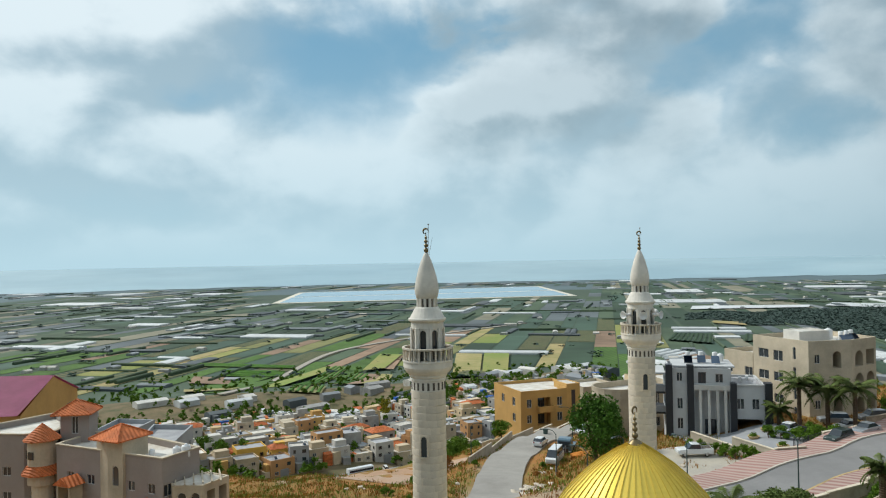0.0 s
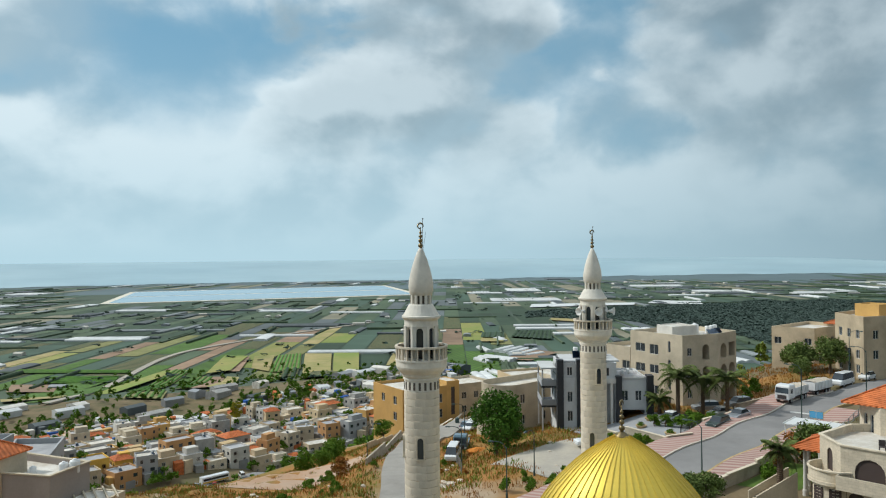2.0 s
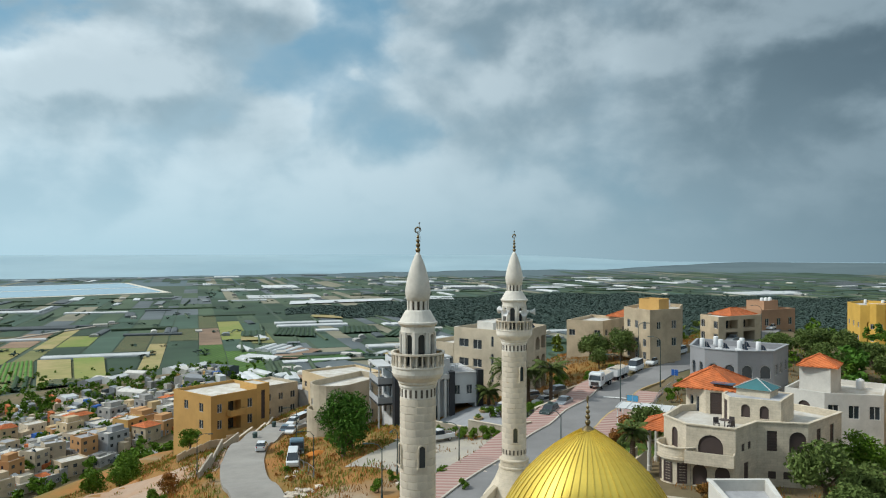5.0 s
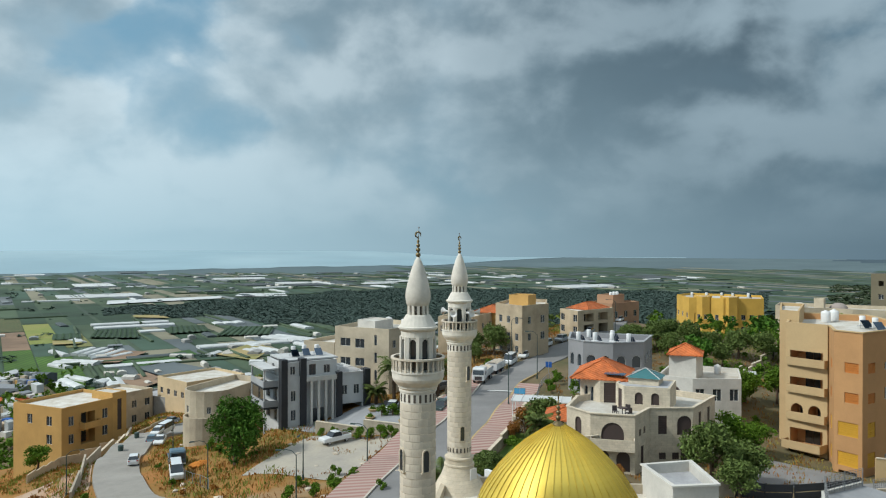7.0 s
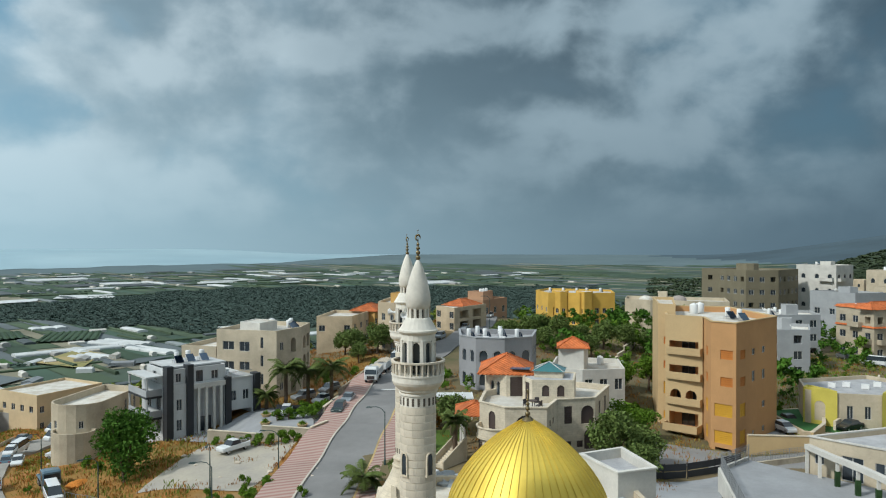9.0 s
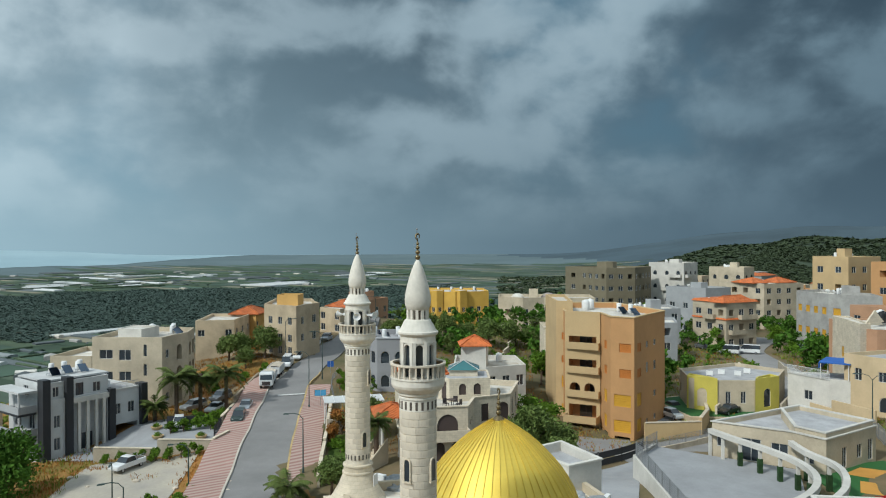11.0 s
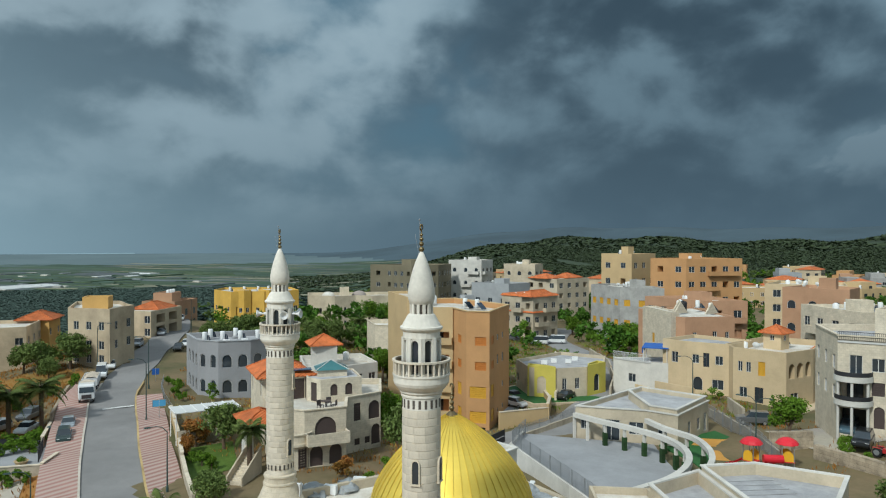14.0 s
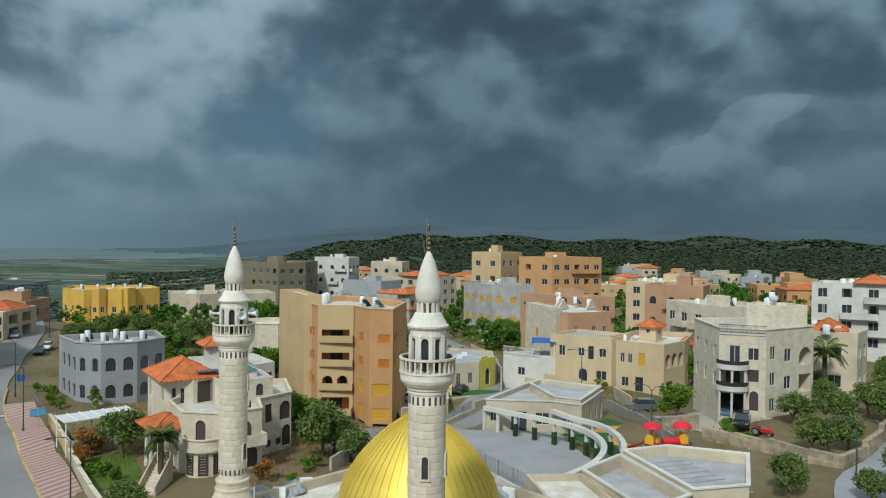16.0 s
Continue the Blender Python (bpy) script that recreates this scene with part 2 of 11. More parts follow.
M = {
    "cream": mat("cream_render", (0.54, 0.46, 0.34), stain=0.25),
    "beige": mat("beige_render", (0.56, 0.45, 0.31), stain=0.25),
    "white": mat("white_render", (0.60, 0.575, 0.525), stain=0.3, var=0.12),
    "grey": mat("grey_render", (0.30, 0.30, 0.31), stain=0.2, var=0.1),
    "taupe": mat("taupe_render", (0.33, 0.285, 0.255), stain=0.2, var=0.1),
    "pale": mat("pale_grey_render", (0.36, 0.37, 0.38), stain=0.25, var=0.1),
    "offwhite": mat("off_white_render", (0.54, 0.545, 0.54), stain=0.25, var=0.1),
    "tan": mat("tan_render", (0.50, 0.275, 0.12), stain=0.2, var=0.08),
    "sand": mat("sand_render", (0.52, 0.375, 0.20), stain=0.2, var=0.08),
    "ochre": mat("ochre_render", (0.55, 0.33, 0.11), stain=0.2, var=0.1),
    "yellow": mat("yellow_render", (0.66, 0.40, 0.08), stain=0.2, var=0.1),
    "lemon": mat("lemon_render", (0.58, 0.50, 0.10), stain=0.2, var=0.1),
    "peach": mat("peach_render", (0.58, 0.45, 0.28), stain=0.25, var=0.1),
    "salmon": mat("salmon_render", (0.43, 0.25, 0.15), stain=0.25, var=0.1),
    "olive": mat("olive_render", (0.19, 0.165, 0.11), stain=0.2, var=0.1),
    "concrete": mat("bare_concrete", (0.36, 0.35, 0.33), stain=0.4, var=0.16),
    "stone": mat("cut_limestone", (0.70, 0.625, 0.51), grain=3.0, stain=1.6, var=0.14, bump=0.3),
    "stonelt": mat("pale_limestone", (0.66, 0.58, 0.455), grain=4.0, stain=0.9, var=0.12, bump=0.25),
    "plaster": mat("minaret_plaster", (0.72, 0.68, 0.60), grain=5.0, stain=0.8, var=0.12),
    "roof": mat("roof_membrane", (0.40, 0.40, 0.41), stain=0.5, var=0.16),
    "rooflt": mat("pale_roof", (0.62, 0.60, 0.55), stain=0.5, var=0.18, dark=(0.42, 0.36, 0.28)),
    "dark": mat("charcoal_cladding", (0.035, 0.037, 0.042), rough=0.5, var=0.12),
    "frame": mat("window_frame", (0.55, 0.54, 0.52), rough=0.5, var=0.06, bump=0),
    "dframe": mat("dark_frame", (0.06, 0.05, 0.05), rough=0.5, var=0.06, bump=0),
    "shutter": mat("amber_shutter", (0.60, 0.33, 0.035), rough=0.6, var=0.1, bump=0),
    "rust": mat("rust_shutter", (0.48, 0.17, 0.035), rough=0.6, var=0.1, bump=0),
    "brownsh": mat("brown_shutter", (0.075, 0.055, 0.05), rough=0.6, var=0.1, bump=0),
    # dark colour that stands in for shade inside openings
    "shade": mat("interior_shade", (0.10, 0.085, 0.07), var=0.1, bump=0),
    "metal": mat("painted_metal", (0.30, 0.31, 0.32), rough=0.45, metal=0.4, var=0.08, bump=0),
    "steel": mat("zinc_steel", (0.55, 0.56, 0.58), rough=0.35, metal=0.8, var=0.08, bump=0),
    "lampgreen": mat("green_lamp_post", (0.045, 0.075, 0.07), rough=0.5, var=0.1, bump=0),
    "rail": mat("dark_railing", (0.03, 0.03, 0.033), rough=0.5, var=0.1, bump=0),
    "tank": mat("white_tank", (0.75, 0.75, 0.74), rough=0.4, var=0.06, bump=0),
    "blacktank": mat("black_tank", (0.02, 0.02, 0.022), rough=0.45, var=0.06, bump=0),
    "panel": mat("solar_panel", (0.06, 0.10, 0.16), rough=0.2, var=0.1, bump=0, spec=0.6),
    "asphalt": mat("asphalt", (0.25, 0.243, 0.238), rough=0.95, grain=14, stain=0.16, var=0.14, dark=(0.185, 0.18, 0.176)),
    "lane": mat("worn_pale_lane", (0.31, 0.29, 0.26), rough=0.95, grain=10, stain=0.2, var=0.16, dark=(0.22, 0.205, 0.185)),
    "line": mat("road_paint", (0.6, 0.6, 0.58), var=0.15),
    "kerbr": mat("kerb_stone", (0.52, 0.47, 0.40), var=0.15),
    "trunk": mat("bark", (0.13, 0.09, 0.06), grain=9, bump=0.5, var=0.2),
    "soil": mat("bare_soil", (0.40, 0.29, 0.21), grain=2, stain=0.12, var=0.16, dark=(0.38, 0.22, 0.12)),
    "gravel": mat("pale_gravel_lot", (0.40, 0.36, 0.29), grain=3, stain=0.14, var=0.16, dark=(0.28, 0.26, 0.24)),
    "rock": mat("limestone_rock", (0.58, 0.50, 0.40), grain=2.2, stain=0.9, var=0.2, bump=0.5),
    "lawn": mat("lawn", (0.10, 0.17, 0.025), grain=4, stain=0.4, var=0.2),
    "turf": mat("artificial_turf", (0.035, 0.13, 0.035), grain=8, stain=0.3, var=0.12),
    "orangefloor": mat("orange_play_floor", (0.55, 0.28, 0.06), grain=6, stain=0.3, var=0.12),
    "paving": mat("grey_paving", (0.31, 0.315, 0.325), grain=6, stain=0.3, var=0.1),
    "paint_w": mat("white_paint", (0.72, 0.72, 0.71), rough=0.4, var=0.08, bump=0),
    "red": mat("red_plastic", (0.62, 0.02, 0.035), rough=0.4, var=0.06, bump=0),
    "yellowp": mat("yellow_plastic", (0.75, 0.40, 0.03), rough=0.4, var=0.06, bump=0),
    "tyre": mat("tyre_rubber", (0.02, 0.02, 0.02), var=0.1, bump=0),
    "rim": mat("alloy_rim", (0.45, 0.46, 0.47), rough=0.35, metal=0.7, var=0.05, bump=0),
    "blue": mat("blue_awning", (0.03, 0.12, 0.42), rough=0.7, var=0.15),
    "hall_roof": mat("magenta_metal_roof", (0.42, 0.10, 0.20), rough=0.5, var=0.08, grain=1.0, bump=0.05),
    "greenwall": mat("clipped_hedge_panel", (0.025, 0.06, 0.018), grain=9, stain=1.2, var=0.3, bump=0.6),
    "bronze": mat("bronze_finial", (0.22, 0.17, 0.09), rough=0.4, metal=0.8, var=0.1, bump=0),
    "sheet": mat("pale_sheeting", (0.62, 0.63, 0.62), rough=0.5, grain=0.3, stain=0.05, var=0.14, bump=0),
    "net": mat("dark_shade_net", (0.10, 0.115, 0.12), rough=0.8, grain=0.3, stain=0.05, var=0.14, bump=0),
}


def coursed(m, bw, bh, depth):
    """Lays courses of cut stone over a surface: uneven blocks and fine joints."""
    n, l = m.node_tree.nodes, m.node_tree.links
    t, sp, ad, cb = n.new("ShaderNodeTexCoord"), n.new("ShaderNodeSeparateXYZ"), n.new("ShaderNodeMath"), n.new("ShaderNodeCombineXYZ")
    l.new(t.outputs["Object"], sp.inputs[0])
    l.new(sp.outputs[0], ad.inputs[0]), l.new(sp.outputs[1], ad.inputs[1])
    l.new(ad.outputs[0], cb.inputs[0]), l.new(sp.outputs[2], cb.inputs[1])
    br = n.new("ShaderNodeTexBrick")
    br.inputs["Color1"].default_value, br.inputs["Color2"].default_value, br.inputs["Mortar"].default_value = (1.06, 1.05, 1.03, 1), (0.84, 0.82, 0.78, 1), (0.62, 0.6, 0.56, 1)
    br.inputs["Scale"].default_value, br.inputs["Mortar Size"].default_value = 1.0, 0.012
    br.inputs["Brick Width"].default_value, br.inputs["Row Height"].default_value = bw, bh
    l.new(cb.outputs[0], br.inputs["Vector"])
    mu = n.new("ShaderNodeMix")
    mu.data_type, mu.blend_type = "RGBA", "MULTIPLY"
    mu.inputs[0].default_value = depth
    hs = next(q for q in n if q.type == "HUE_SAT")
    l.new(hs.outputs[0], mu.inputs[6]), l.new(br.outputs["Color"], mu.inputs[7])
    l.new(mu.outputs[2], n["Principled BSDF"].inputs["Base Color"])


coursed(M["stonelt"], 0.48, 0.24, 0.45)
tile_m = mat("red_roof_tiles", (0.60, 0.165, 0.05), rough=0.75, var=0.22, grain=5, stain=0.8, bump=0.2)
n_, l_ = tile_m.node_tree.nodes, tile_m.node_tree.links
wv = n_.new("ShaderNodeTexWave")
wv.inputs["Scale"].default_value, wv.inputs["Distortion"].default_value = 1.3, 0.3
wv.bands_direction = "DIAGONAL"
tcx = n_.new("ShaderNodeTexCoord")
l_.new(tcx.outputs["Object"], wv.inputs["Vector"])
bpx = n_.new("ShaderNodeBump")
bpx.inputs["Strength"].default_value, bpx.inputs["Distance"].default_value = 0.8, 0.1
l_.new(wv.outputs["Fac"], bpx.inputs["Height"])
l_.new(bpx.outputs[0], n_["Principled BSDF"].inputs["Normal"])
M["tile"] = tile_m
gold = mat("gilded_metal", (0.74, 0.56, 0.105), rough=0.5, metal=0.55, var=0.1, grain=2.2, stain=0.5, bump=0.06, dark=(0.60, 0.43, 0.07))
M["gold"] = gold
glass = mat("window_glass", (0.035, 0.045, 0.055), rough=0.08, var=0.2, bump=0, spec=0.7)
M["glass"] = glass


def leaf_mat(name, col, dark):
    m = mat(name, col, rough=0.7, var=0.3, grain=1.4, stain=0.5, bump=0, dark=dark, island=True)
    b = m.node_tree.nodes["Principled BSDF"]
    b.inputs["Transmission Weight"].default_value = 0.0
    b.inputs["Specular IOR Level"].default_value = 0.12
    return m


M["leaf"] = leaf_mat("green_leaves", (0.115, 0.205, 0.018), (0.05, 0.10, 0.010))
M["olivelf"] = leaf_mat("olive_leaves", (0.135, 0.185, 0.05), (0.07, 0.105, 0.026))
M["darklf"] = leaf_mat("dark_leaves", (0.07, 0.155, 0.018), (0.032, 0.078, 0.010))
M["yellf"] = leaf_mat("yellowing_leaves", (0.32, 0.27, 0.02), (0.16, 0.16, 0.02))
M["drylf"] = leaf_mat("dry_weeds", (0.33, 0.145, 0.03), (0.22, 0.10, 0.022))
M["redlf"] = leaf_mat("flowering_shrub", (0.30, 0.12, 0.03), (0.10, 0.10, 0.02))
M["pine"] = leaf_mat("pine_needles", (0.055, 0.085, 0.062), (0.032, 0.056, 0.044))
M["hillpine"] = leaf_mat("hill_wood_leaves", (0.048, 0.066, 0.032), (0.040, 0.056, 0.028))
M["hillgreen"] = leaf_mat("scrub_leaves", (0.19, 0.24, 0.04), (0.10, 0.14, 0.022))


# ---- building blocks ----
def quad(bm, *p):
    return bm.faces.new([bm.verts.new(q) for q in p])


def box(bm, x0, y0, z0, x1, y1, z1, taper=0.0):
    v = [bm.verts.new(p) for p in ((x0, y0, z0), (x1, y0, z0), (x1, y1, z0), (x0, y1, z0),
                                   (x0 + taper, y0 + taper, z1), (x1 - taper, y0 + taper, z1), (x1 - taper, y1 - taper, z1), (x0 + taper, y1 - taper, z1))]
    for f in ((3, 2, 1, 0), (4, 5, 6, 7), (0, 1, 5, 4), (1, 2, 6, 5), (2, 3, 7, 6), (3, 0, 4, 7)):
        bm.faces.new([v[i] for i in f])


def prism(bm, poly, z0, z1):
    a = [bm.verts.new((x, y, z0)) for x, y in poly]
    b = [bm.verts.new((x, y, z1)) for x, y in poly]
    bm.faces.new(list(reversed(a))), bm.faces.new(b)
    for i in range(len(poly)):
        j = (i + 1) % len(poly)
        bm.faces.new((a[i], a[j], b[j], b[i]))


def lathe(bm, prof, n=32, cx=0.0, cy=0.0, a0=0.0, a1=2 * math.pi):
    """A turned shape: prof is a list of (radius, height) from the bottom up."""
    full = abs(a1 - a0 - 2 * math.pi) < 1e-6
    k = n if full else n + 1
    rings = []
    for r, z in prof:
        rings.append([bm.verts.new((cx + r * math.cos(a0 + (a1 - a0) * i / n), cy + r * math.sin(a0 + (a1 - a0) * i / n), z)) for i in range(k)])
    for a, b in zip(rings, rings[1:]):
        for i in range(n):
            j = (i + 1) % k
            bm.faces.new((a[i], a[j], b[j], b[i]))
    if full:
        bm.faces.new(list(reversed(rings[0])))
        bm.faces.new(rings[-1])


def tube(bm, p, q, r0, r1=None, n=8):
    p, q = Vector(p), Vector(q)
    r1 = r0 if r1 is None else r1
    d = (q - p).normalized()
    u = d.orthogonal().normalized()
    w = d.cross(u)
    a, b = [], []
    for i in range(n):
        c = u * math.cos(2 * math.pi * i / n) + w * math.sin(2 * math.pi * i / n)
        a.append(bm.verts.new(p + c * r0)), b.append(bm.verts.new(q + c * r1))
    for i in range(n):
        j = (i + 1) % n
        bm.faces.new((a[i], a[j], b[j], b[i]))
    bm.faces.new(list(reversed(a))), bm.faces.new(b)


def ball(bm, x, y, z, r, rz=None, sub=2):
    m = Matrix.Translation((x, y, z)) @ Matrix.Diagonal((r, r, rz or r, 1))
    bmesh.ops.create_icosphere(bm, subdivisions=sub, radius=1, matrix=m)


def mesh(name, bm, material, smooth=False):
    bmesh.ops.recalc_face_normals(bm, faces=bm.faces[:])
    me = bpy.data.meshes.new(name)
    bm.to_mesh(me)
    bm.free()
    me.materials.append(M[material] if isinstance(material, str) else material)
    if smooth:
        for p in me.polygons:
            p.use_smooth = True
    return me


def part(name, bm, material, parent, label="", m=None, smooth=False):
    """One mesh object under a thing or a part; bm may be a finished mesh."""
    me = bm if isinstance(bm, bpy.types.Mesh) else mesh(name, bm, material, smooth)
    ob = new(name, me)
    ob.parent = parent
    if m is not None:
        ob.matrix_basis = m
    if label:
        ob["label"] = label
    return ob


def thing(name, label, category, loc=(0, 0, 0), rz=0.0, group="", kind=""):
    ob = new(name)
    ob.matrix_basis = pose(*loc, 0, 0, rz)
    ob.empty_display_size = 0.3
    return tagged(ob, label, category, group, kind)


def solid(name, label, category, bm, material, kind="", loc=None, smooth=False, group=""):
    ob = new(name, mesh(name, bm, material, smooth))
    if loc:
        ob.location = loc
    return tagged(ob, label, category, group, kind)

# ---- the ground ----
HEIGHTS = np.array([
    (45, 54, 7.6), (61, 57.5, 8.3), (73, 59.5, 9.1), (88, 62, 9.9), (103, 61, 10.7), (118, 61, 11.7), (131, 60, 12.6), (150, 62, 13.5),
    (57, 71, 6.3), (48, 68, 6.0), (66, 67, 7.6), (72, 72, 7.6), (80, 80, 7.4), (63, 82, 5.3), (60, 94, 2.8), (38, 66, 6.0),
    (34, 78, 3.0), (41, 91, 1.9), (50, 103, 1.0), (59, 111, 0.2), (67, 119, -1), (76, 126, -2), (24, 66, 5.0),
    (68, 135, -6.8), (75, 147, -8), (60.5, 125, -5.2), (66, 129, -6.2), (72.5, 134, -6.8), (55, 120, -4.2), (90, 131, -3.2), (104, 138, -6), (20, 95, -1), (5, 92, 0), (-6, 82, 1), (10, 122, -6.5), (33, 119, -6.5), (22, 140, -11), (7, 140, -9.5), (40, 140, -14), (78.6, 251.6, -56.4), (49.8, 262.8, -53.7), (73.8, 274, -54.8), (30, 109, -3.6), (18, 108, -3.2), (101, 296.4, -59.6), (1.8, 374.8, -60.8), (49.8, 374.8, -61.6),
    (-12, 150, -15), (8, 150, -16.5), (27, 150, -17.5), (39, 150, -17.5), (49, 147, -15.5), (59, 147, -13), (0, 172, -26), (22, 172, -27), (42, 172, -26), (56, 168, -22), (68, 166, -19), (84, 172, -20), (104, 180, -24),
    (38.6, 270.8, -53.2), (101, 358.8, -64), (-40, 110, -4), (-62.2, 286.8, -54.8), (20, 33, 8), (11, 36, 7.4), (30, 45, 7.8), (0, 20, 8), (-20, 50, 6), (0, 55, 5),
    (50, 38, 8.6), (47, 47, 8.0), (58, 32, 8.2), (38, 30, 7.8), (72, 44, 9.8), (88, 50, 10), (72, 14, 6.5), (86, 14, 6.6), (60, 21, 6.6), (66, 5, 7.2), (76, -3, 8.2),
    (45, 5, 9.8), (50, -5, 9.7), (36, 0, 10), (25, 8, 9.6), (30, 16, 9.2), (62, -17, 10.2), (60, -26, 9.8), (36, -17, 12.2), (30, -26, 12.4), (20, -12, 11.4), (44, -9, 10.6),
    (142, 43, 12.2), (163, 18, 9.5), (116, 18, 7.0), (100, 32, 9.4), (112, 70, 11.6), (120, 82, 9.5), (95, 90, 6.5), (174, -65, 6.3), (120, -28, 7.4), (150, -40, 7), (205, -45, 7),
    (92, -26, 9.4), (130, -62, 9), (200, 18, 6), (250, -60, 7), (130, 104, 2), (165, 84, 4), (120, 122, -6), (185, 112, -14), (205, 62, 0), (265, 62, -22),
    (300, 150, -52), (250, 210, -56), (150, 205, -36), (310, 18, -16), (129.8, 302.8, -58), (153.8, 418, -60), (0, 465, -74), (90, 480.5, -74), (-90, 465, -74), (150, 300, -54), (215, -190, 9), (150, -200, 12), (120, -160, 11), (300, -200, 12), (60, -150, 14),
    (-100, 60, 4), (-80, -20, 8), (0, -60, 14), (60, -80, 12), (120, -110, 10), (0, -140, 16), (200, -120, 8), (300, -60, 2), (260, -140, 6), (330, -110, 4),
    (20, 200, -34), (60, 205, -36), (-20, 200, -35), (40, 235, -48), (0, 235, -47), (80, 225, -42), (110, 240, -44), (-50, 240, -46), (150, 250, -46), (40, 215, -40), (0, 212, -39), (60, 420, -66), (0, 420, -66), (120, 400, -64), (-60, 400, -66)], float)
C0 = np.array((20.0, 40.0))


def sstep(v, a, b):
    t = np.clip((v - a) / (b - a), 0, 1)
    return t * t * (3 - 2 * t)


def height(x, y):
    """The lie of the land, in metres, for arrays of places."""
    x, y = np.asarray(x, float), np.asarray(y, float)
    d2 = (x[..., None] - HEIGHTS[:, 0]) ** 2 + (y[..., None] - HEIGHTS[:, 1]) ** 2 + 6.0
    w = d2 ** -1.7
    near = (w * HEIGHTS[:, 2]).sum(-1) / w.sum(-1)
    dx, dy = x - C0[0], y - C0[1]
    r, phi = np.hypot(dx, dy), np.degrees(np.arctan2(dy, dx))
    ph = np.where(phi < -120, phi + 360, phi)
    plain = -80 + (74 - 40 * sstep(ph, 34, 22)) * sstep(r, 3000, 4950) ** 1.2
    ripple = 6 * np.sin(ph * 0.31 + 1) * np.sin(r * 0.004 + ph * 0.05) + 5 * np.sin(ph * 0.83 + r * 0.002)
    hill = -12 + 43 * sstep(r, 420, 1700) + ripple * sstep(r, 500, 1500) - 70 * sstep(r, 1900, 2800) + 155 * sstep(r, 3000, 4700)
    hw = sstep(ph, -4.0, -24.0) * (1 - sstep(r, 900, 2600) * sstep(ph, -14, -3) * 0.6)
    hw = np.where(ph > 130, sstep(ph, 130, 170), hw)
    far = plain * (1 - hw) + hill * hw
    east = sstep(ph, 59, 54) * sstep(ph, 4, 12)
    k = sstep(r, 420 - 170 * east, 640 - 200 * east)
    return near * (1 - k) + far * k


def hz(x, y):
    return float(height(np.array(x), np.array(y)))


NA, radii = 420, np.concatenate([np.linspace(1.5, 150, 76), np.geomspace(152.5, 4950, 84)])
ang = np.linspace(0, 2 * np.pi, NA, endpoint=False)
gx, gy = C0[0] + np.outer(radii, np.cos(ang)), C0[1] + np.outer(radii, np.sin(ang))
gz = height(gx, gy)
verts = np.stack([gx, gy, gz], -1).reshape(-1, 3)
faces = []
for i in range(len(radii) - 1):
    for j in range(NA):
        k = (j + 1) % NA
        faces.append((i * NA + j, i * NA + k, (i + 1) * NA + k, (i + 1) * NA + j))
faces.append(tuple(range(NA)))
gm = bpy.data.meshes.new("ground")
gm.from_pydata([tuple(v) for v in verts], [], faces)
gmat = mat("dry_hillside", (0.30, 0.135, 0.036), rough=0.95, var=0.24, grain=1.6, stain=0.09, bump=0.4, dark=(0.15, 0.125, 0.034))
# bare soil shows through the weeds
n_, l_ = gmat.node_tree.nodes, gmat.node_tree.links
nz = n_.new("ShaderNodeTexNoise")
nz.inputs["Scale"].default_value, nz.inputs["Detail"].default_value = 0.045, 8
tcx = n_.new("ShaderNodeTexCoord")
l_.new(tcx.outputs["Object"], nz.inputs["Vector"])
rg = n_.new("ShaderNodeMapRange")
rg.inputs[1].default_value, rg.inputs[2].default_value = 0.60, 0.68
l_.new(nz.outputs["Fac"], rg.inputs[0])
mx = n_.new("ShaderNodeMix")
mx.data_type = "RGBA"
mx.inputs[7].default_value = (0.36, 0.27, 0.18, 1)
hs = next(q for q in n_ if q.type == "HUE_SAT")
l_.new(rg.outputs[0], mx.inputs[0]), l_.new(hs.outputs[0], mx.inputs[6])
l_.new(mx.outputs[2], n_["Principled BSDF"].inputs["Base Color"])
gm.materials.append(gmat)
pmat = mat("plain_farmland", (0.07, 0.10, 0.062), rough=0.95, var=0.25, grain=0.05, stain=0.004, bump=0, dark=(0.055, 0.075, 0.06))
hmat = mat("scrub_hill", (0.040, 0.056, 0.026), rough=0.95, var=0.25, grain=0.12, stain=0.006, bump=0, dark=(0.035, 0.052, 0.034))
# far hills and coast: distance haze is put into these bluish colours
fmat = mat("hazed_distant_hills", (0.055, 0.085, 0.105), rough=0.95, var=0.15, grain=0.01, stain=0.002, bump=0)
cmat = mat("hazed_coastal_plain", (0.105, 0.145, 0.155), rough=0.95, var=0.2, grain=0.02, stain=0.0025, bump=0, dark=(0.08, 0.115, 0.125))
tmat = mat("trodden_earth", (0.17, 0.125, 0.07), rough=0.95, var=0.22, grain=1.8, stain=0.09, bump=0.4, dark=(0.07, 0.075, 0.03))
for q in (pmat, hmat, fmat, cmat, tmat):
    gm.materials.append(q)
for p in gm.polygons:
    p.use_smooth = True
    c = p.center
    dx, dy = c.x - 20, c.y - 40
    r, phi = math.hypot(dx, dy), math.degrees(math.atan2(dy, dx))
    lim = 540 if phi > 55 else 250
    if phi < 24 + 5 * math.sin(r * 0.2) and r > 20:
        p.material_index = 5
    if phi > 52 and r > 228:
        p.material_index = 5
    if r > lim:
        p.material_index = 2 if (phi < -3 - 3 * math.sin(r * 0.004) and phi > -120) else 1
    # beyond 2300 m the ground takes the haze-tinted colours
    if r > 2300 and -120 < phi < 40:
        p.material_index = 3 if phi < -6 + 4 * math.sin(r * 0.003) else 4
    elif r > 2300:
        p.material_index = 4
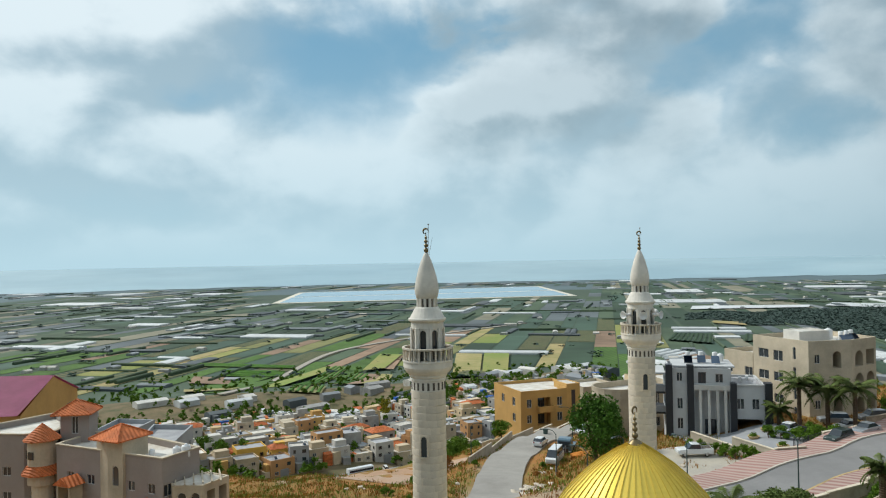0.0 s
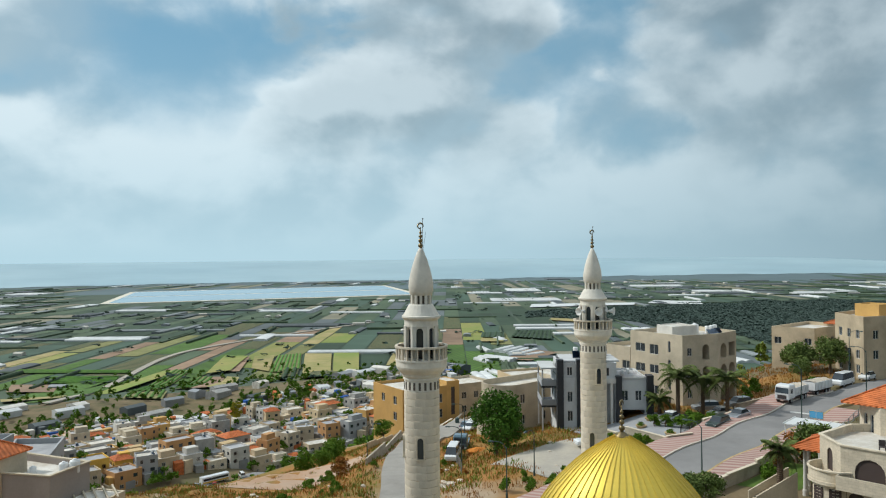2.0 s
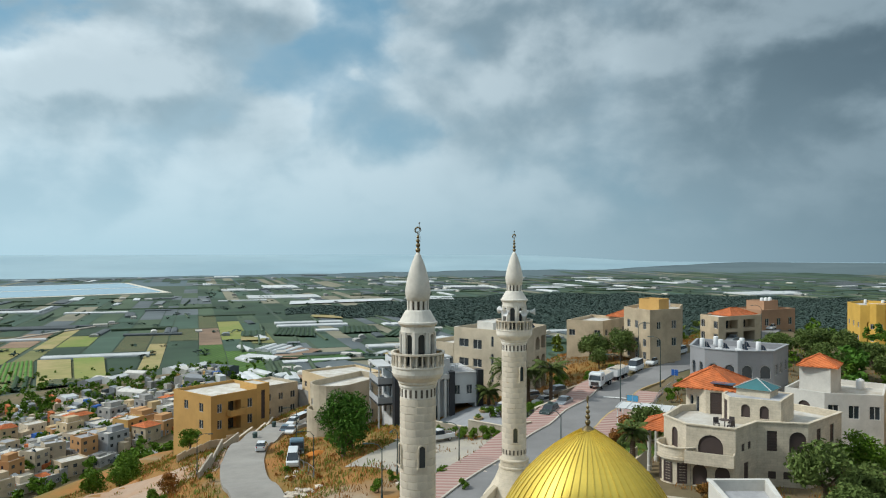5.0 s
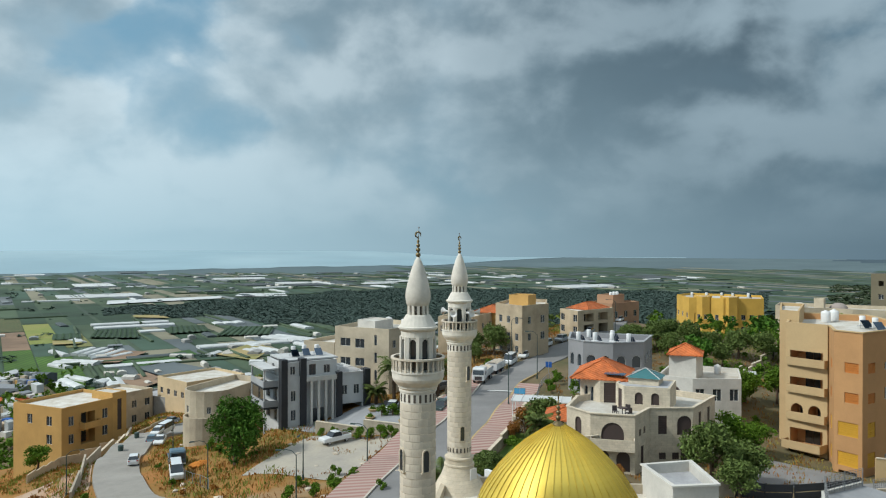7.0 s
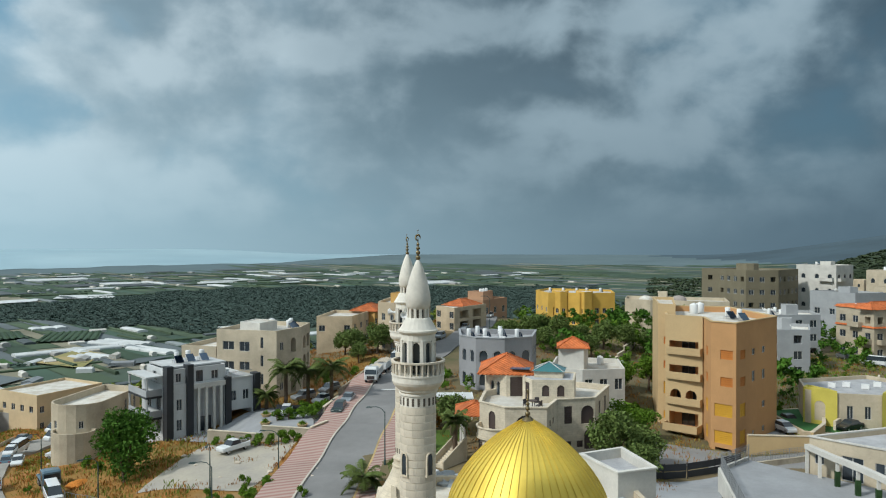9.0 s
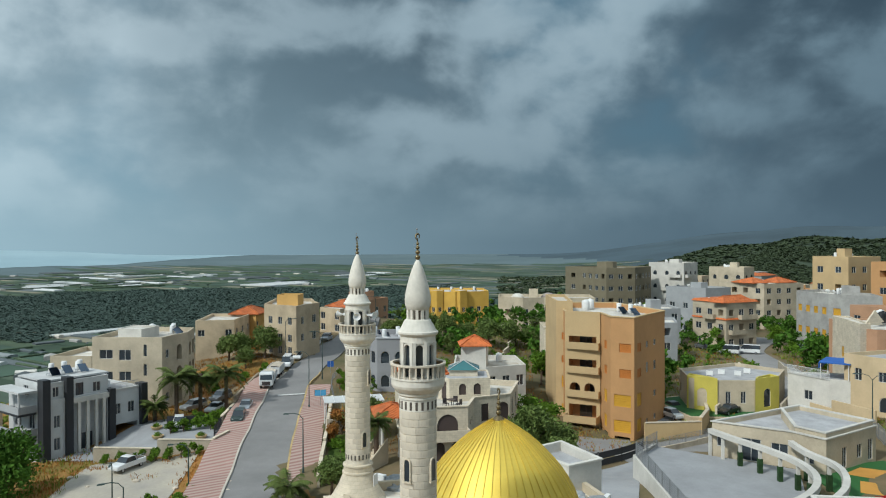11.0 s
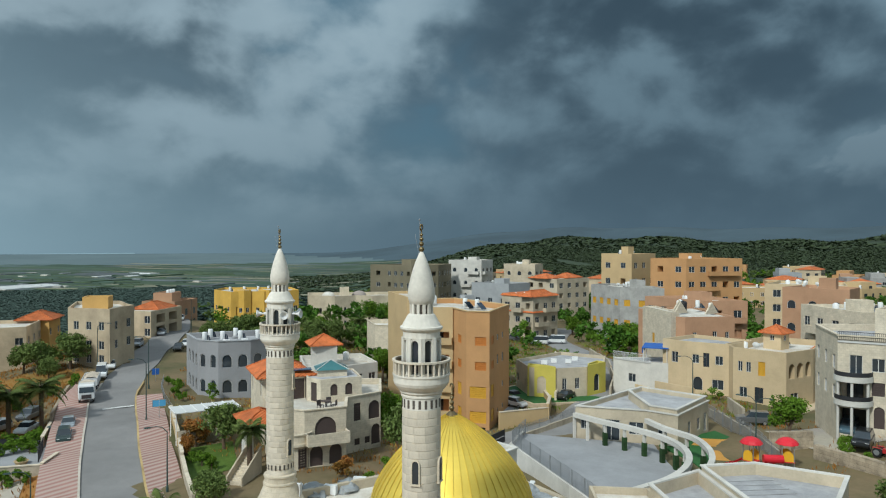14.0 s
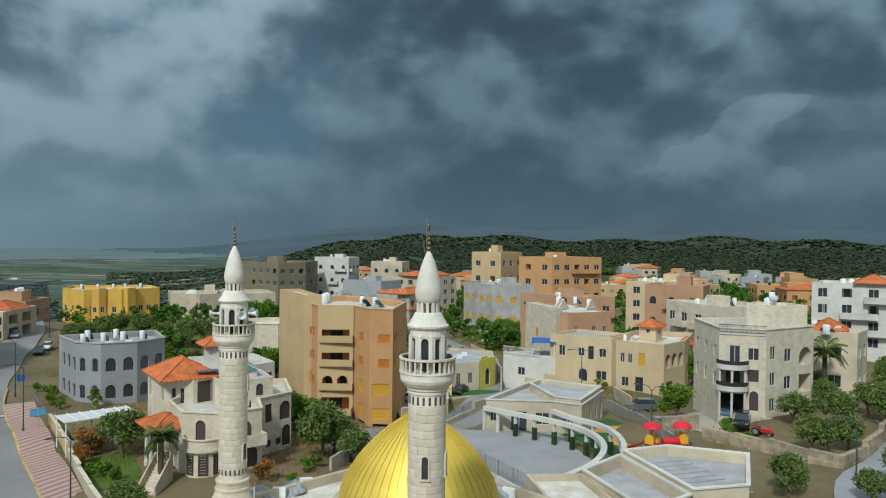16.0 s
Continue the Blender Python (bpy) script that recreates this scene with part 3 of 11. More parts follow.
ground = tagged(new("ground", gm), "dry hillside falling to a wide farmed plain", "ground", kind="structure")


def polar(phi, r):
    return C0[0] + r * math.cos(radians(phi)), C0[1] + r * math.sin(radians(phi))


def drape(bm, poly, lift, step=3.0):
    """A sheet over the ground inside a convex quadrilateral."""
    a, b, c, d = [Vector((*p, 0)) for p in poly]
    nu = max(1, int(max((b - a).length, (c - d).length) / step))
    nv = max(1, int(max((d - a).length, (c - b).length) / step))
    g = []
    for i in range(nu + 1):
        u = i / nu
        p, q = a.lerp(b, u), d.lerp(c, u)
        row = [p.lerp(q, j / nv) for j in range(nv + 1)]
        zs = height(np.array([w.x for w in row]), np.array([w.y for w in row]))
        g.append([bm.verts.new((w.x, w.y, z + lift)) for w, z in zip(row, zs)])
    for i in range(nu):
        for j in range(nv):
            bm.faces.new((g[i][j], g[i + 1][j], g[i + 1][j + 1], g[i][j + 1]))


# the sea beyond the coast
bm = bmesh.new()
prev = None
for i in range(121):
    phi = 8 + i * 1.0
    rc = 3080 + 260 * sstep(np.array(70.0), phi, phi + 40) + 300 * float(sstep(np.array(phi), 62, 20)) + 1500 * float(sstep(np.array(phi), 30, 12)) + 30 * math.sin(i * 0.9) + 18 * math.sin(i * 2.3)
    row = []
    for k in range(9):
        r = rc + (4940 - rc) * k / 8
        x, y = polar(phi, r)
        row.append(bm.verts.new((x, y, hz(x, y) + 1.2)))
    if prev:
        for k in range(8):
            bm.faces.new((prev[k], prev[k + 1], row[k + 1], row[k]))
    prev = row
# the water's colour is paled with horizon haze, to blend into the sky
sea_m = mat("sea_water", (0.24, 0.36, 0.41), rough=0.35, var=0.12, grain=0.004, stain=0.0012, bump=0, dark=(0.34, 0.46, 0.50))
solid("water", "pale blue-green sea beyond the flat coast", "sea", bm, sea_m, "structure", smooth=True)

# reservoir with pale banks
bank = mat("pale_bank", (0.62, 0.58, 0.48), var=0.1, bump=0, grain=0.05, stain=0.01)
resw = mat("reservoir_water", (0.26, 0.40, 0.48), rough=0.25, var=0.05, grain=0.01, stain=0.004, bump=0)
RES = [(81.6, 2420), (63.4, 2560), (60.8, 1960), (83.6, 1860)]
cen = sum((Vector(polar(*p)) for p in RES), Vector((0, 0))) / 4
for name, scale, z, m_, lab in (("reservoir_bank", 1.045, -78.6, bank, "pale earth bank round a reservoir"), ):
    bm = bmesh.new()
    prism(bm, [tuple(cen + (Vector(polar(*p)) - cen) * scale) for p in RES], -81, z)
    solid(name, lab, "bank", bm, m_, "structure")
P4 = [Vector(polar(*p)) for p in RES]
for f0, f1 in ((0.02, 0.46), (0.50, 0.98)):
    bm = bmesh.new()
    prism(bm, [tuple(P4[3].lerp(P4[0], f0)), tuple(P4[3].lerp(P4[0], f1)), tuple(P4[2].lerp(P4[1], f1)), tuple(P4[2].lerp(P4[1], f0))], -79, -78.2)
    solid("reservoir", "wide pale blue reservoir basin on the plain", "reservoir", bm, resw, "structure")

# fields of the plain, in strips that run towards the coast
rf = random.Random(11)
FA = radians(58)
fu, fv = Vector((math.cos(FA), math.sin(FA))), Vector((-math.sin(FA), math.cos(FA)))
field_mats = [
    rows_mat("green_crop_rows", (0.24, 0.21, 0.10), (0.15, 0.19, 0.05), 4.5, FA + radians(90), amount=0.8),
    rows_mat("leafy_field", (0.10, 0.19, 0.03), (0.045, 0.085, 0.025), 6.0, FA, amount=0.8),
    mat("stubble_field", (0.36, 0.28, 0.13), var=0.2, grain=0.2, stain=0.02, bump=0, dark=(0.17, 0.19, 0.05)),
    mat("ploughed_field", (0.30, 0.20, 0.13), var=0.18, grain=0.2, stain=0.02, bump=0),
    mat("grass_field", (0.18, 0.23, 0.05), var=0.2, grain=0.2, stain=0.015, bump=0, dark=(0.30, 0.25, 0.09)),
    rows_mat("orchard_rows", (0.05, 0.085, 0.035), (0.17, 0.14, 0.07), 6.5, FA + radians(90), amount=0.8),
]
# far fields: muted, bluer tones with distance haze put into the colour
far_mats = [
    mat("dark_orchard", (0.045, 0.078, 0.045), var=0.25, grain=0.08, stain=0.01, bump=0),
    mat("grey_green_field", (0.085, 0.125, 0.07), var=0.2, grain=0.08, stain=0.01, bump=0),
    mat("dull_stubble", (0.23, 0.215, 0.15), var=0.2, grain=0.08, stain=0.01, bump=0),
    mat("shade_net_field", (0.115, 0.135, 0.14), var=0.2, grain=0.08, stain=0.01, bump=0),
    mat("blue_green_field", (0.07, 0.12, 0.082), var=0.2, grain=0.08, stain=0.01, bump=0),
]


def pine_belt(phi, r):
    """The stretch of the plain under pine wood."""
    lo = 700 + 240 * float(sstep(np.array(phi), 8, 24)) + 260 * float(sstep(np.array(phi), 32, 50)) + 40 * math.sin(phi * 0.9)
    hi = 1830 - 450 * float(sstep(np.array(phi), 27, 52)) + 30 * math.sin(phi * 1.3)
    return 2 < phi < 52 and lo < r < hi


strips = []
v = -3300.0
while v < 1700:
    wv_ = rf.uniform(14, 40)
    u = rf.uniform(-300, -200)
    while u < 4200:
        lu = rf.uniform(70, 200) * (1 + max(0, u) / 2500)
        cx, cy = 20 + fu.x * (u + lu / 2) + fv.x * (v + wv_ / 2), 40 + fu.y * (u + lu / 2) + fv.y * (v + wv_ / 2)
        r, phi = math.hypot(cx - 20, cy - 40), math.degrees(math.atan2(cy - 40, cx - 20))
        hole = (59 < phi < 86 and 1800 < r < 2680) or pine_belt(phi, r)
        if 650 < r < (2950 if phi > 30 else 3600) and -12 < phi < 112 and not hole:
            strips.append((u, v, lu, wv_, r, phi))
        u += lu + rf.choice((1, 2, 8))
    v += wv_ + rf.choice((0.8, 1.5, 6))
rf.shuffle(strips)
strips.sort(key=lambda s: s[4] - (600 if 55 < s[5] < 86 else 0))
far_fields = [bmesh.new() for _ in far_mats]
for u, v, lu, wv_, r, phi in strips[:2600]:
    joined = r > 1150 or phi < 54
    bm = far_fields[rf.choices(range(5), (6, 4, 2, 2, 3))[0]] if joined else bmesh.new()
    pts = [(20 + fu.x * a + fv.x * b, 40 + fu.y * a + fv.y * b) for a, b in ((u, v), (u + lu, v), (u + lu, v + wv_), (u, v + wv_))]
    drape(bm, pts, 0.5, 90.0)
    if r < 1020 and 52 < phi < 106 and rf.random() < 0.75:
        m_ = rf.choices(field_mats, (2, 5, 2, 2, 4, 5))[0]
    elif r <= 1150:
        m_ = rf.choices(field_mats + far_mats, (0.3, 1.2, 0.4, 0.6, 0.3, 5, 7, 4, 2, 5, 4))[0]
    if joined:
        continue
    solid("field", "farm field laid out in a long strip", "field", bm, m_, "structure")

for bm, m_ in zip(far_fields, far_mats):
    solid("far_fields", "narrow far fields of the plain", "fields", bm, m_, "stuff")

def crop_rows(plan, pitch, width, tall, material, label):
    """Planted rows along the length of a field, each a low hedge with a humped top."""
    a, b, c, d = [Vector(p) for p in plan]
    if (b - a).length > (d - a).length:
        a, b, c, d = b, c, d, a
    n = max(2, int((b - a).length / pitch))
    bm = bmesh.new()
    for i in range(n):
        f = (i + 0.5) / n
        p, q = a.lerp(b, f), d.lerp(c, f)
        k = max(2, int((q - p).length / 14))
        side = (q - p).orthogonal().normalized() * width / 2
        prev = None
        for j in range(k + 1):
            m_ = p.lerp(q, 0.01 + 0.98 * j / k)
            z = hz(m_.x, m_.y) + 1.0
            t_ = tall * rf.uniform(0.75, 1.1)
            ring = [bm.verts.new((m_.x + side.x * u, m_.y + side.y * u, z + h * t_)) for u, h in ((-1, 0), (-0.7, 0.8), (0.1, 1), (0.8, 0.75), (1, 0))]
            if prev:
                for e in range(4):
                    bm.faces.new((prev[e], ring[e], ring[e + 1], prev[e + 1]))
            prev = ring
    solid("crop_rows", label, "crops", bm, material, "stuff")


# the bright fields nearest the village and below the ridge, each in its place
M["crop_leaf"] = mat("crop_leaves", (0.085, 0.20, 0.022), var=0.25, grain=0.5, stain=0.06, bump=0, dark=(0.05, 0.12, 0.02))
M["orchard_leaf"] = mat("orchard_leaves", (0.038, 0.075, 0.03), var=0.25, grain=0.5, stain=0.06, bump=0)
lift = 1.2
M["grass_deep"] = rows_mat("deep_green_field", (0.05, 0.13, 0.028), (0.08, 0.13, 0.05), 4.0, FA, amount=0.5)
for m_, lab, plans in (
    (field_mats[0], "bright green crop field in straight rows", [[(72, 563), (95, 545), (105, 578), (81, 597)], [(79, 606), (94, 592), (156, 730), (144, 745)], [(111, 594), (122, 580), (164, 678), (154, 690)], [(163, 559), (174, 552), (223, 663), (211, 671)], [(212, 670), (246, 679), (286, 781), (260, 784)]]),
    (field_mats[5], "dark green orchard planted in rows", [[(195, 599), (207, 591), (245, 680), (233, 688)]]),
    (field_mats[1], "long strip of leafy green crop", [[(35, 725), (86, 699), (93, 732), (39, 763)], [(12, 808), (103, 746), (108, 764), (13, 834)]]),
    (field_mats[3], "bare ploughed field of reddish brown soil", [[(121, 576), (131, 570), (173, 671), (164, 678)], [(182, 701), (192, 695), (231, 790), (221, 797)], [(3, 697), (36, 674), (43, 711), (8, 734)]]),
    (field_mats[2], "dry yellow stubble field", [[(197, 551), (214, 532), (313, 761), (289, 779)], [(207, 707), (215, 679), (257, 786), (235, 788)], [(-1, 618), (35, 594), (43, 626), (-1, 656)], [(130, 568), (149, 569), (182, 661), (174, 671)]]),
    (M["grass_deep"], "deep green field below the ridge", [[(448, 555), (530, 566), (550, 598), (461, 594)]]),
    (far_mats[3], "field covered with dark grey shade net", [[(421, 491), (471, 498), (482, 548), (445, 558)], [(529, 475), (562, 455), (607, 454), (585, 476)]]),
    (field_mats[3], "bare ploughed field of reddish brown soil", [[(443, 614), (458, 593), (520, 624), (510, 673)], [(377, 474), (413, 482), (431, 526), (396, 522)]]),
    (field_mats[2], "dry yellow stubble field", [[(523, 488), (598, 528), (624, 575), (537, 550)], [(509, 757), (530, 739), (552, 762), (530, 787)], [(764, 934), (782, 874), (812, 919), (793, 961)]]),
    (far_mats[0], "dark green orchard below the ridge", [[(651, 658), (690, 608), (773, 667), (726, 708)], [(639, 722), (683, 698), (733, 756), (694, 781)], [(569, 775), (593, 721), (657, 798), (623, 833)], [(533, 792), (556, 772), (594, 823), (570, 842)]]),
    (M["sheet"], "long field under pale plastic sheeting", [[(914, 1173), (1128, 1098), (1183, 1145), (974, 1243)], [(1187, 1116), (1235, 1011), (1318, 1085), (1267, 1171)]]),
    (field_mats[4], "pale green meadow with dry patches", [[(161, 695), (185, 700), (229, 791), (208, 806)], [(216, 531), (233, 519), (338, 744), (315, 760)]])):
    for plan in plans:
        bm = bmesh.new()
        lift += 0.05
        drape(bm, plan, lift, 12.0)
        solid("field", lab, "field", bm, m_, "structure")
        if m_ in (field_mats[0], field_mats[1]):
            crop_rows(plan, 5.0, 2.6, 1.3, "crop_leaf", "straight green rows of a crop")
        elif m_ in (field_mats[5], far_mats[0]):
            crop_rows(plan, 6.5, 4.0, 2.6, "orchard_leaf", "dark green rows of orchard trees")

# greenhouses and net houses
greenhouse_meshes = {}


def greenhouse(x, y, rz, w, l, spans, material, label):
    key = (w, l, spans, material)
    if key not in greenhouse_meshes:
        bm = bmesh.new()
        sec = [(w * spans / 2, 0.0), (-w * spans / 2, 0.0)]
        for k in range(spans):
            x0 = -w * spans / 2 + k * w
            sec += [(x0 + w / 2 - math.cos(math.pi * i / 5) * w / 2, 2.2 + math.sin(math.pi * i / 5) * 1.6) for i in range(0 if k == 0 else 1, 6)]
        va, vb = [bm.verts.new((x, -l / 2, z)) for x, z in sec], [bm.verts.new((x, l / 2, z)) for x, z in sec]
        bm.faces.new(va), bm.faces.new(list(reversed(vb)))
        for i in range(len(sec)):
            j = (i + 1) % len(sec)
            bm.faces.new((va[i], va[j], vb[j], vb[i]))
        greenhouse_meshes[key] = mesh("greenhouse", bm, material)
    ob = new("greenhouse", greenhouse_meshes[key])
    ob.matrix_basis = pose(x, y, hz(x, y) - 0.3, 0, 0, rz)
    tagged(ob, label, "greenhouse", "greenhouses on the plain")


for i in range(95):
    phi, r = rf.uniform(2, 108), 760 + 2400 * rf.random() ** 1.0
    if (58 < phi < 87 and 1780 < r < 2720) or pine_belt(phi, r) or pine_belt(phi, r - 60):
        continue
    if phi > 45 and r < 900 and rf.random() < 0.65:
        continue
    x, y = polar(phi, r)
    big = r > 1700
    greenhouse(x, y, math.degrees(FA) - 90 + rf.choice((0, 90, 90)), 8, rf.choice((60, 100)) * (1.6 if big else 1), rf.choice((1, 2, 4)) * (3 if big else 1),
               rf.choice(("sheet", "sheet", "net")), "long low greenhouse under pale plastic sheeting")
# white tunnels side by side below the ridge, each along its own line
for (xa, ya), (xb, yb), w, s in (((474, 677), (511, 696), 8, 1), ((474, 664), (516, 685), 8, 1), ((475, 651), (515, 671), 8, 1), ((477, 638), (516, 658), 8, 1), ((478, 627), (505, 633), 8, 1),
                                 ((437, 648), (448, 606), 9, 2), ((389, 570), (384, 532), 8, 1), ((372, 560), (357, 520), 8, 2), ((479, 716), (465, 675), 8, 1), ((423, 639), (419, 609), 8, 1),
                                 ((682, 600), (668, 531), 10, 3), ((649, 531), (625, 466), 9, 2), ((780, 760), (763, 738), 14, 3), ((586, 544), (577, 509), 9, 3)):
    l = round(math.hypot(xb - xa, yb - ya))
    greenhouse((xa + xb) / 2, (ya + yb) / 2, math.degrees(math.atan2(yb - ya, xb - xa)) - 90, w, l, s, "sheet", "row of growing tunnels under pale plastic sheeting")

# tunnels, nets, hedges and pale roofs crowded over the nearer plain
plain_bits = {k: bmesh.new() for k in ("sheet", "net", "rooflt", "concrete", "white", "metal")}
for k in ("hedge_row", "dark_net", "pale_net"):
    plain_bits[k] = bmesh.new()
M["hedge_row"] = mat("hedge_row", (0.075, 0.11, 0.062), var=0.25, grain=0.4, stain=0.03, bump=0)
M["dark_net"] = mat("dark_net_house", (0.10, 0.12, 0.125), var=0.2, grain=0.2, stain=0.02, bump=0, island=True)
M["pale_net"] = mat("pale_net_house", (0.24, 0.265, 0.27), var=0.25, grain=0.2, stain=0.02, bump=0, island=True)
for i in range(900):
    if i < 90:
        phi, r = rf.uniform(10, 57), 560 + 420 * rf.random()
    else:
        phi, r = rf.uniform(2, 106), 640 + 2300 * rf.random() ** 1.1
    if pine_belt(phi, r) or (58 < phi < 87 and (1780 < r < 2720 or r < 960)):
        continue
    x, y = polar(phi, r)
    if i >= 90 and phi < 57 and r < 1500 and rf.random() < 0.55:
        continue
    k = rf.choices(list(plain_bits), (0.5, 0.6, 0.9, 1.0, 0.4, 0.7, 5.0, 0.7, 0.7) if phi < 57 else (0.8, 0.5, 0.7, 0.5, 0.35, 0.4, 3.2, 0.8, 1.3))[0]
    g = 1 + r / 900
    if k in ("rooflt", "concrete", "white", "metal"):
        w, l, h = rf.uniform(5, 10) * g * 0.5, rf.uniform(8, 18) * g * 0.5, rf.uniform(3, 5)
    elif k == "hedge_row":
        w, l, h = rf.uniform(2.5, 4), rf.uniform(20, 60) * g, rf.uniform(2, 4)
    else:
        w, l, h = rf.uniform(6, 16) * g * 0.6, rf.uniform(20, 60) * g * 0.7, rf.uniform(2.4, 3.6)
    a, z = FA - radians(90) + radians(rf.choice((0, 0, 90)) + rf.uniform(-5, 5)), hz(x, y)
    c_, q = math.cos(a), math.sin(a)
    at = lambda u, t_, zz: (x + c_ * u - q * t_, y + q * u + c_ * t_, z + zz)
    b_ = plain_bits[k]
    sec = [(-w / 2, -2.5), (w / 2, -2.5), (w / 2, h * 0.75), (w * 0.22, h), (-w * 0.22, h), (-w / 2, h * 0.75)]
    va, vb = [b_.verts.new(at(u, -l / 2, zz)) for u, zz in sec], [b_.verts.new(at(u, l / 2, zz)) for u, zz in sec]
    b_.faces.new(va), b_.faces.new(list(reversed(vb)))
    for n_ in range(1, 6):
        b_.faces.new((va[n_], va[(n_ + 1) % 6], vb[(n_ + 1) % 6], vb[n_]))
for k, b_ in plain_bits.items():
    solid("hedges" if k == "hedge_row" else "growing_tunnels" if k in ("sheet", "net", "dark_net", "pale_net") else "farm_buildings",
          "dark hedge rows between the fields" if k == "hedge_row" else "low tunnels and net houses spread over the plain" if k in ("sheet", "net", "dark_net", "pale_net") else "small farm buildings spread over the plain",
          "plain", b_, k, "stuff")

# ---- roads ----
def ribbon(pts, half, lift, name, label, material, kind="structure", cat="road", offset=0.0, thick=0.0):
    """A strip along a line of (x, y), smoothed, that follows the ground."""
    P = [Vector(p) for p in pts]
    line = []
    for i in range(len(P) - 1):
        a, b, c, d = P[max(i - 1, 0)], P[i], P[i + 1], P[min(i + 2, len(P) - 1)]
        n = max(2, int((c - b).length / 2.0))
        for k in range(n):
            t = k / n
            line.append(0.5 * ((2 * b) + (c - a) * t + (2 * a - 5 * b + 4 * c - d) * t * t + (3 * b - a - 3 * c + d) * t ** 3))
    line.append(P[-1])
    bm = bmesh.new()
    prev = None
    for i, p in enumerate(line):
        t = (line[min(i + 1, len(line) - 1)] - line[max(i - 1, 0)]).normalized()
        nrm = Vector((-t.y, t.x))
        c = p + nrm * offset
        z = hz(p.x, p.y) + lift
        l, r = c + nrm * half, c - nrm * half
        row = [bm.verts.new((l.x, l.y, z - thick - 1.2)), bm.verts.new((l.x, l.y, z)), bm.verts.new((r.x, r.y, z)), bm.verts.new((r.x, r.y, z - thick - 1.2))]
        if prev:
            for k in range(3):
                bm.faces.new((prev[k], prev[k + 1], row[k + 1], row[k]))
        prev = row
    return solid(name, label, cat, bm, material, kind), line


ROAD = [(8, 47.5), (30, 51), (45, 54.3), (61, 57.4), (73, 59.3), (85, 61.1), (95, 61.4), (103, 61), (117, 60), (131, 58.5), (150, 59), (175, 66)]
ribbon(ROAD, 2.75, 0.10, "road", "grey asphalt road climbing through the village", "asphalt")
tilem = rows_mat("red_white_paving", (0.33, 0.175, 0.145), (0.46, 0.39, 0.345), 0.8, radians(-35), amount=0.7)
pav_l = ribbon(ROAD[1:7], 1.75, 0.24, "pavement", "pavement of red and pale bands of block paving", tilem, cat="pavement", offset=4.6)[1]
pav_r = ribbon(ROAD[1:6], 1.65, 0.24, "pavement", "pavement of red and pale bands of block paving", tilem, cat="pavement", offset=-4.5)[1]
M["kerby"] = mat("yellow_kerb_paint", (0.46, 0.33, 0.15), var=0.2, grain=2.0, stain=0.5)
ribbon(ROAD[1:7], 0.1, 0.25, "kerb", "pale stone kerb along the road", "kerbr", cat="kerb", offset=2.82)
ribbon(ROAD[1:7], 0.1, 0.25, "kerb", "worn yellow painted kerb along the road", "kerby", cat="kerb", offset=-2.82)
bm = bmesh.new()
drape(bm, [(80.6, 63.0), (81.0, 63.0), (81.8, 58.0), (81.4, 58.0)], 0.16, 1.0)
solid("road_marking", "worn white line across the road", "road marking", bm, "line", "structure")
DOWN = [(22, 58), (28, 68), (33.8, 78.3), (40.7, 91.1), (49.9, 103.0), (59.4, 111.3), (68, 117.5), (77, 121), (88, 122)]
ribbon(DOWN, 2.8, 0.34, "road", "narrow worn pale grey lane going downhill", "lane")
SIDE = [(60, 17), (64, 8), (69, 1), (76, -6), (90, -14), (110, -22), (140, -26), (165, -40)]
ribbon(SIDE, 3.0, 0.10, "road", "dark asphalt side street past the walls", "asphalt")
ribbon([(24, 567), (38, 591), (89, 706), (170, 862), (287, 956), (364, 1000), (520, 1080)], 3.2, 1.6, "road", "pale dirt track across the fields", "gravel")
LOW = [(33.8, 274), (65.8, 280.4), (101, 290), (145.8, 302.8)]
ribbon(LOW, 4.6, 0.15, "road", "asphalt parking strip at the foot of the slope", "asphalt")
bm = bmesh.new()
drape(bm, [(44, 63), (60, 65), (58.5, 77), (44, 76)], 0.07, 2.0)
solid("gravel_lot", "bare pale gravel lot beside the road", "lot", bm, "gravel", "structure")
bm = bmesh.new()
drape(bm, [(40, 96), (50, 108), (36, 132), (18, 116)], 0.07, 3.0)
solid("earth_terrace", "levelled terrace of pinkish bare earth", "lot", bm, "soil", "structure")
bm = bmesh.new()
drape(bm, [(60.5, 63.5), (73, 64.5), (73.6, 77.6), (62.0, 84.2)], 0.09, 2.0)
solid("forecourt", "paved grey forecourt of the modern house", "forecourt", bm, "paving", "structure")

# ---- the mosque ----
U, V = Vector((0.948, 0.318)), Vector((0.318, -0.948))
MID = Vector((20.25, 38.9))
MOSQUE_Z, ROOF_Z = 6.0, 13.3


def mq(u, v):
    return tuple(MID + U * u + V * v)


mosque = thing("mosque", "pale stone mosque with a gilded dome", "mosque", (0, 0, 0))
body = [mq(-9.6, -1.2), mq(-9.6, 16.0), mq(9.8, 16.0), mq(9.8, -1.2)]


def inset(poly, d):
    n, outp = len(poly), []
    for i in range(n):
        p, q, r = Vector(poly[i - 1]), Vector(poly[i]), Vector(poly[(i + 1) % n])
        a, b = (q - p).normalized(), (r - q).normalized()
        na, nb = Vector((-a.y, a.x)), Vector((-b.y, b.x))
        k = (na + nb)
        k = k / max(0.25, k.dot(na))
        outp.append(tuple(q + k * d))
    return outp


def ccw(poly):
    s = sum(poly[i - 1][0] * poly[i][1] - poly[i][0] * poly[i - 1][1] for i in range(len(poly)))
    return poly if s > 0 else list(reversed(poly))


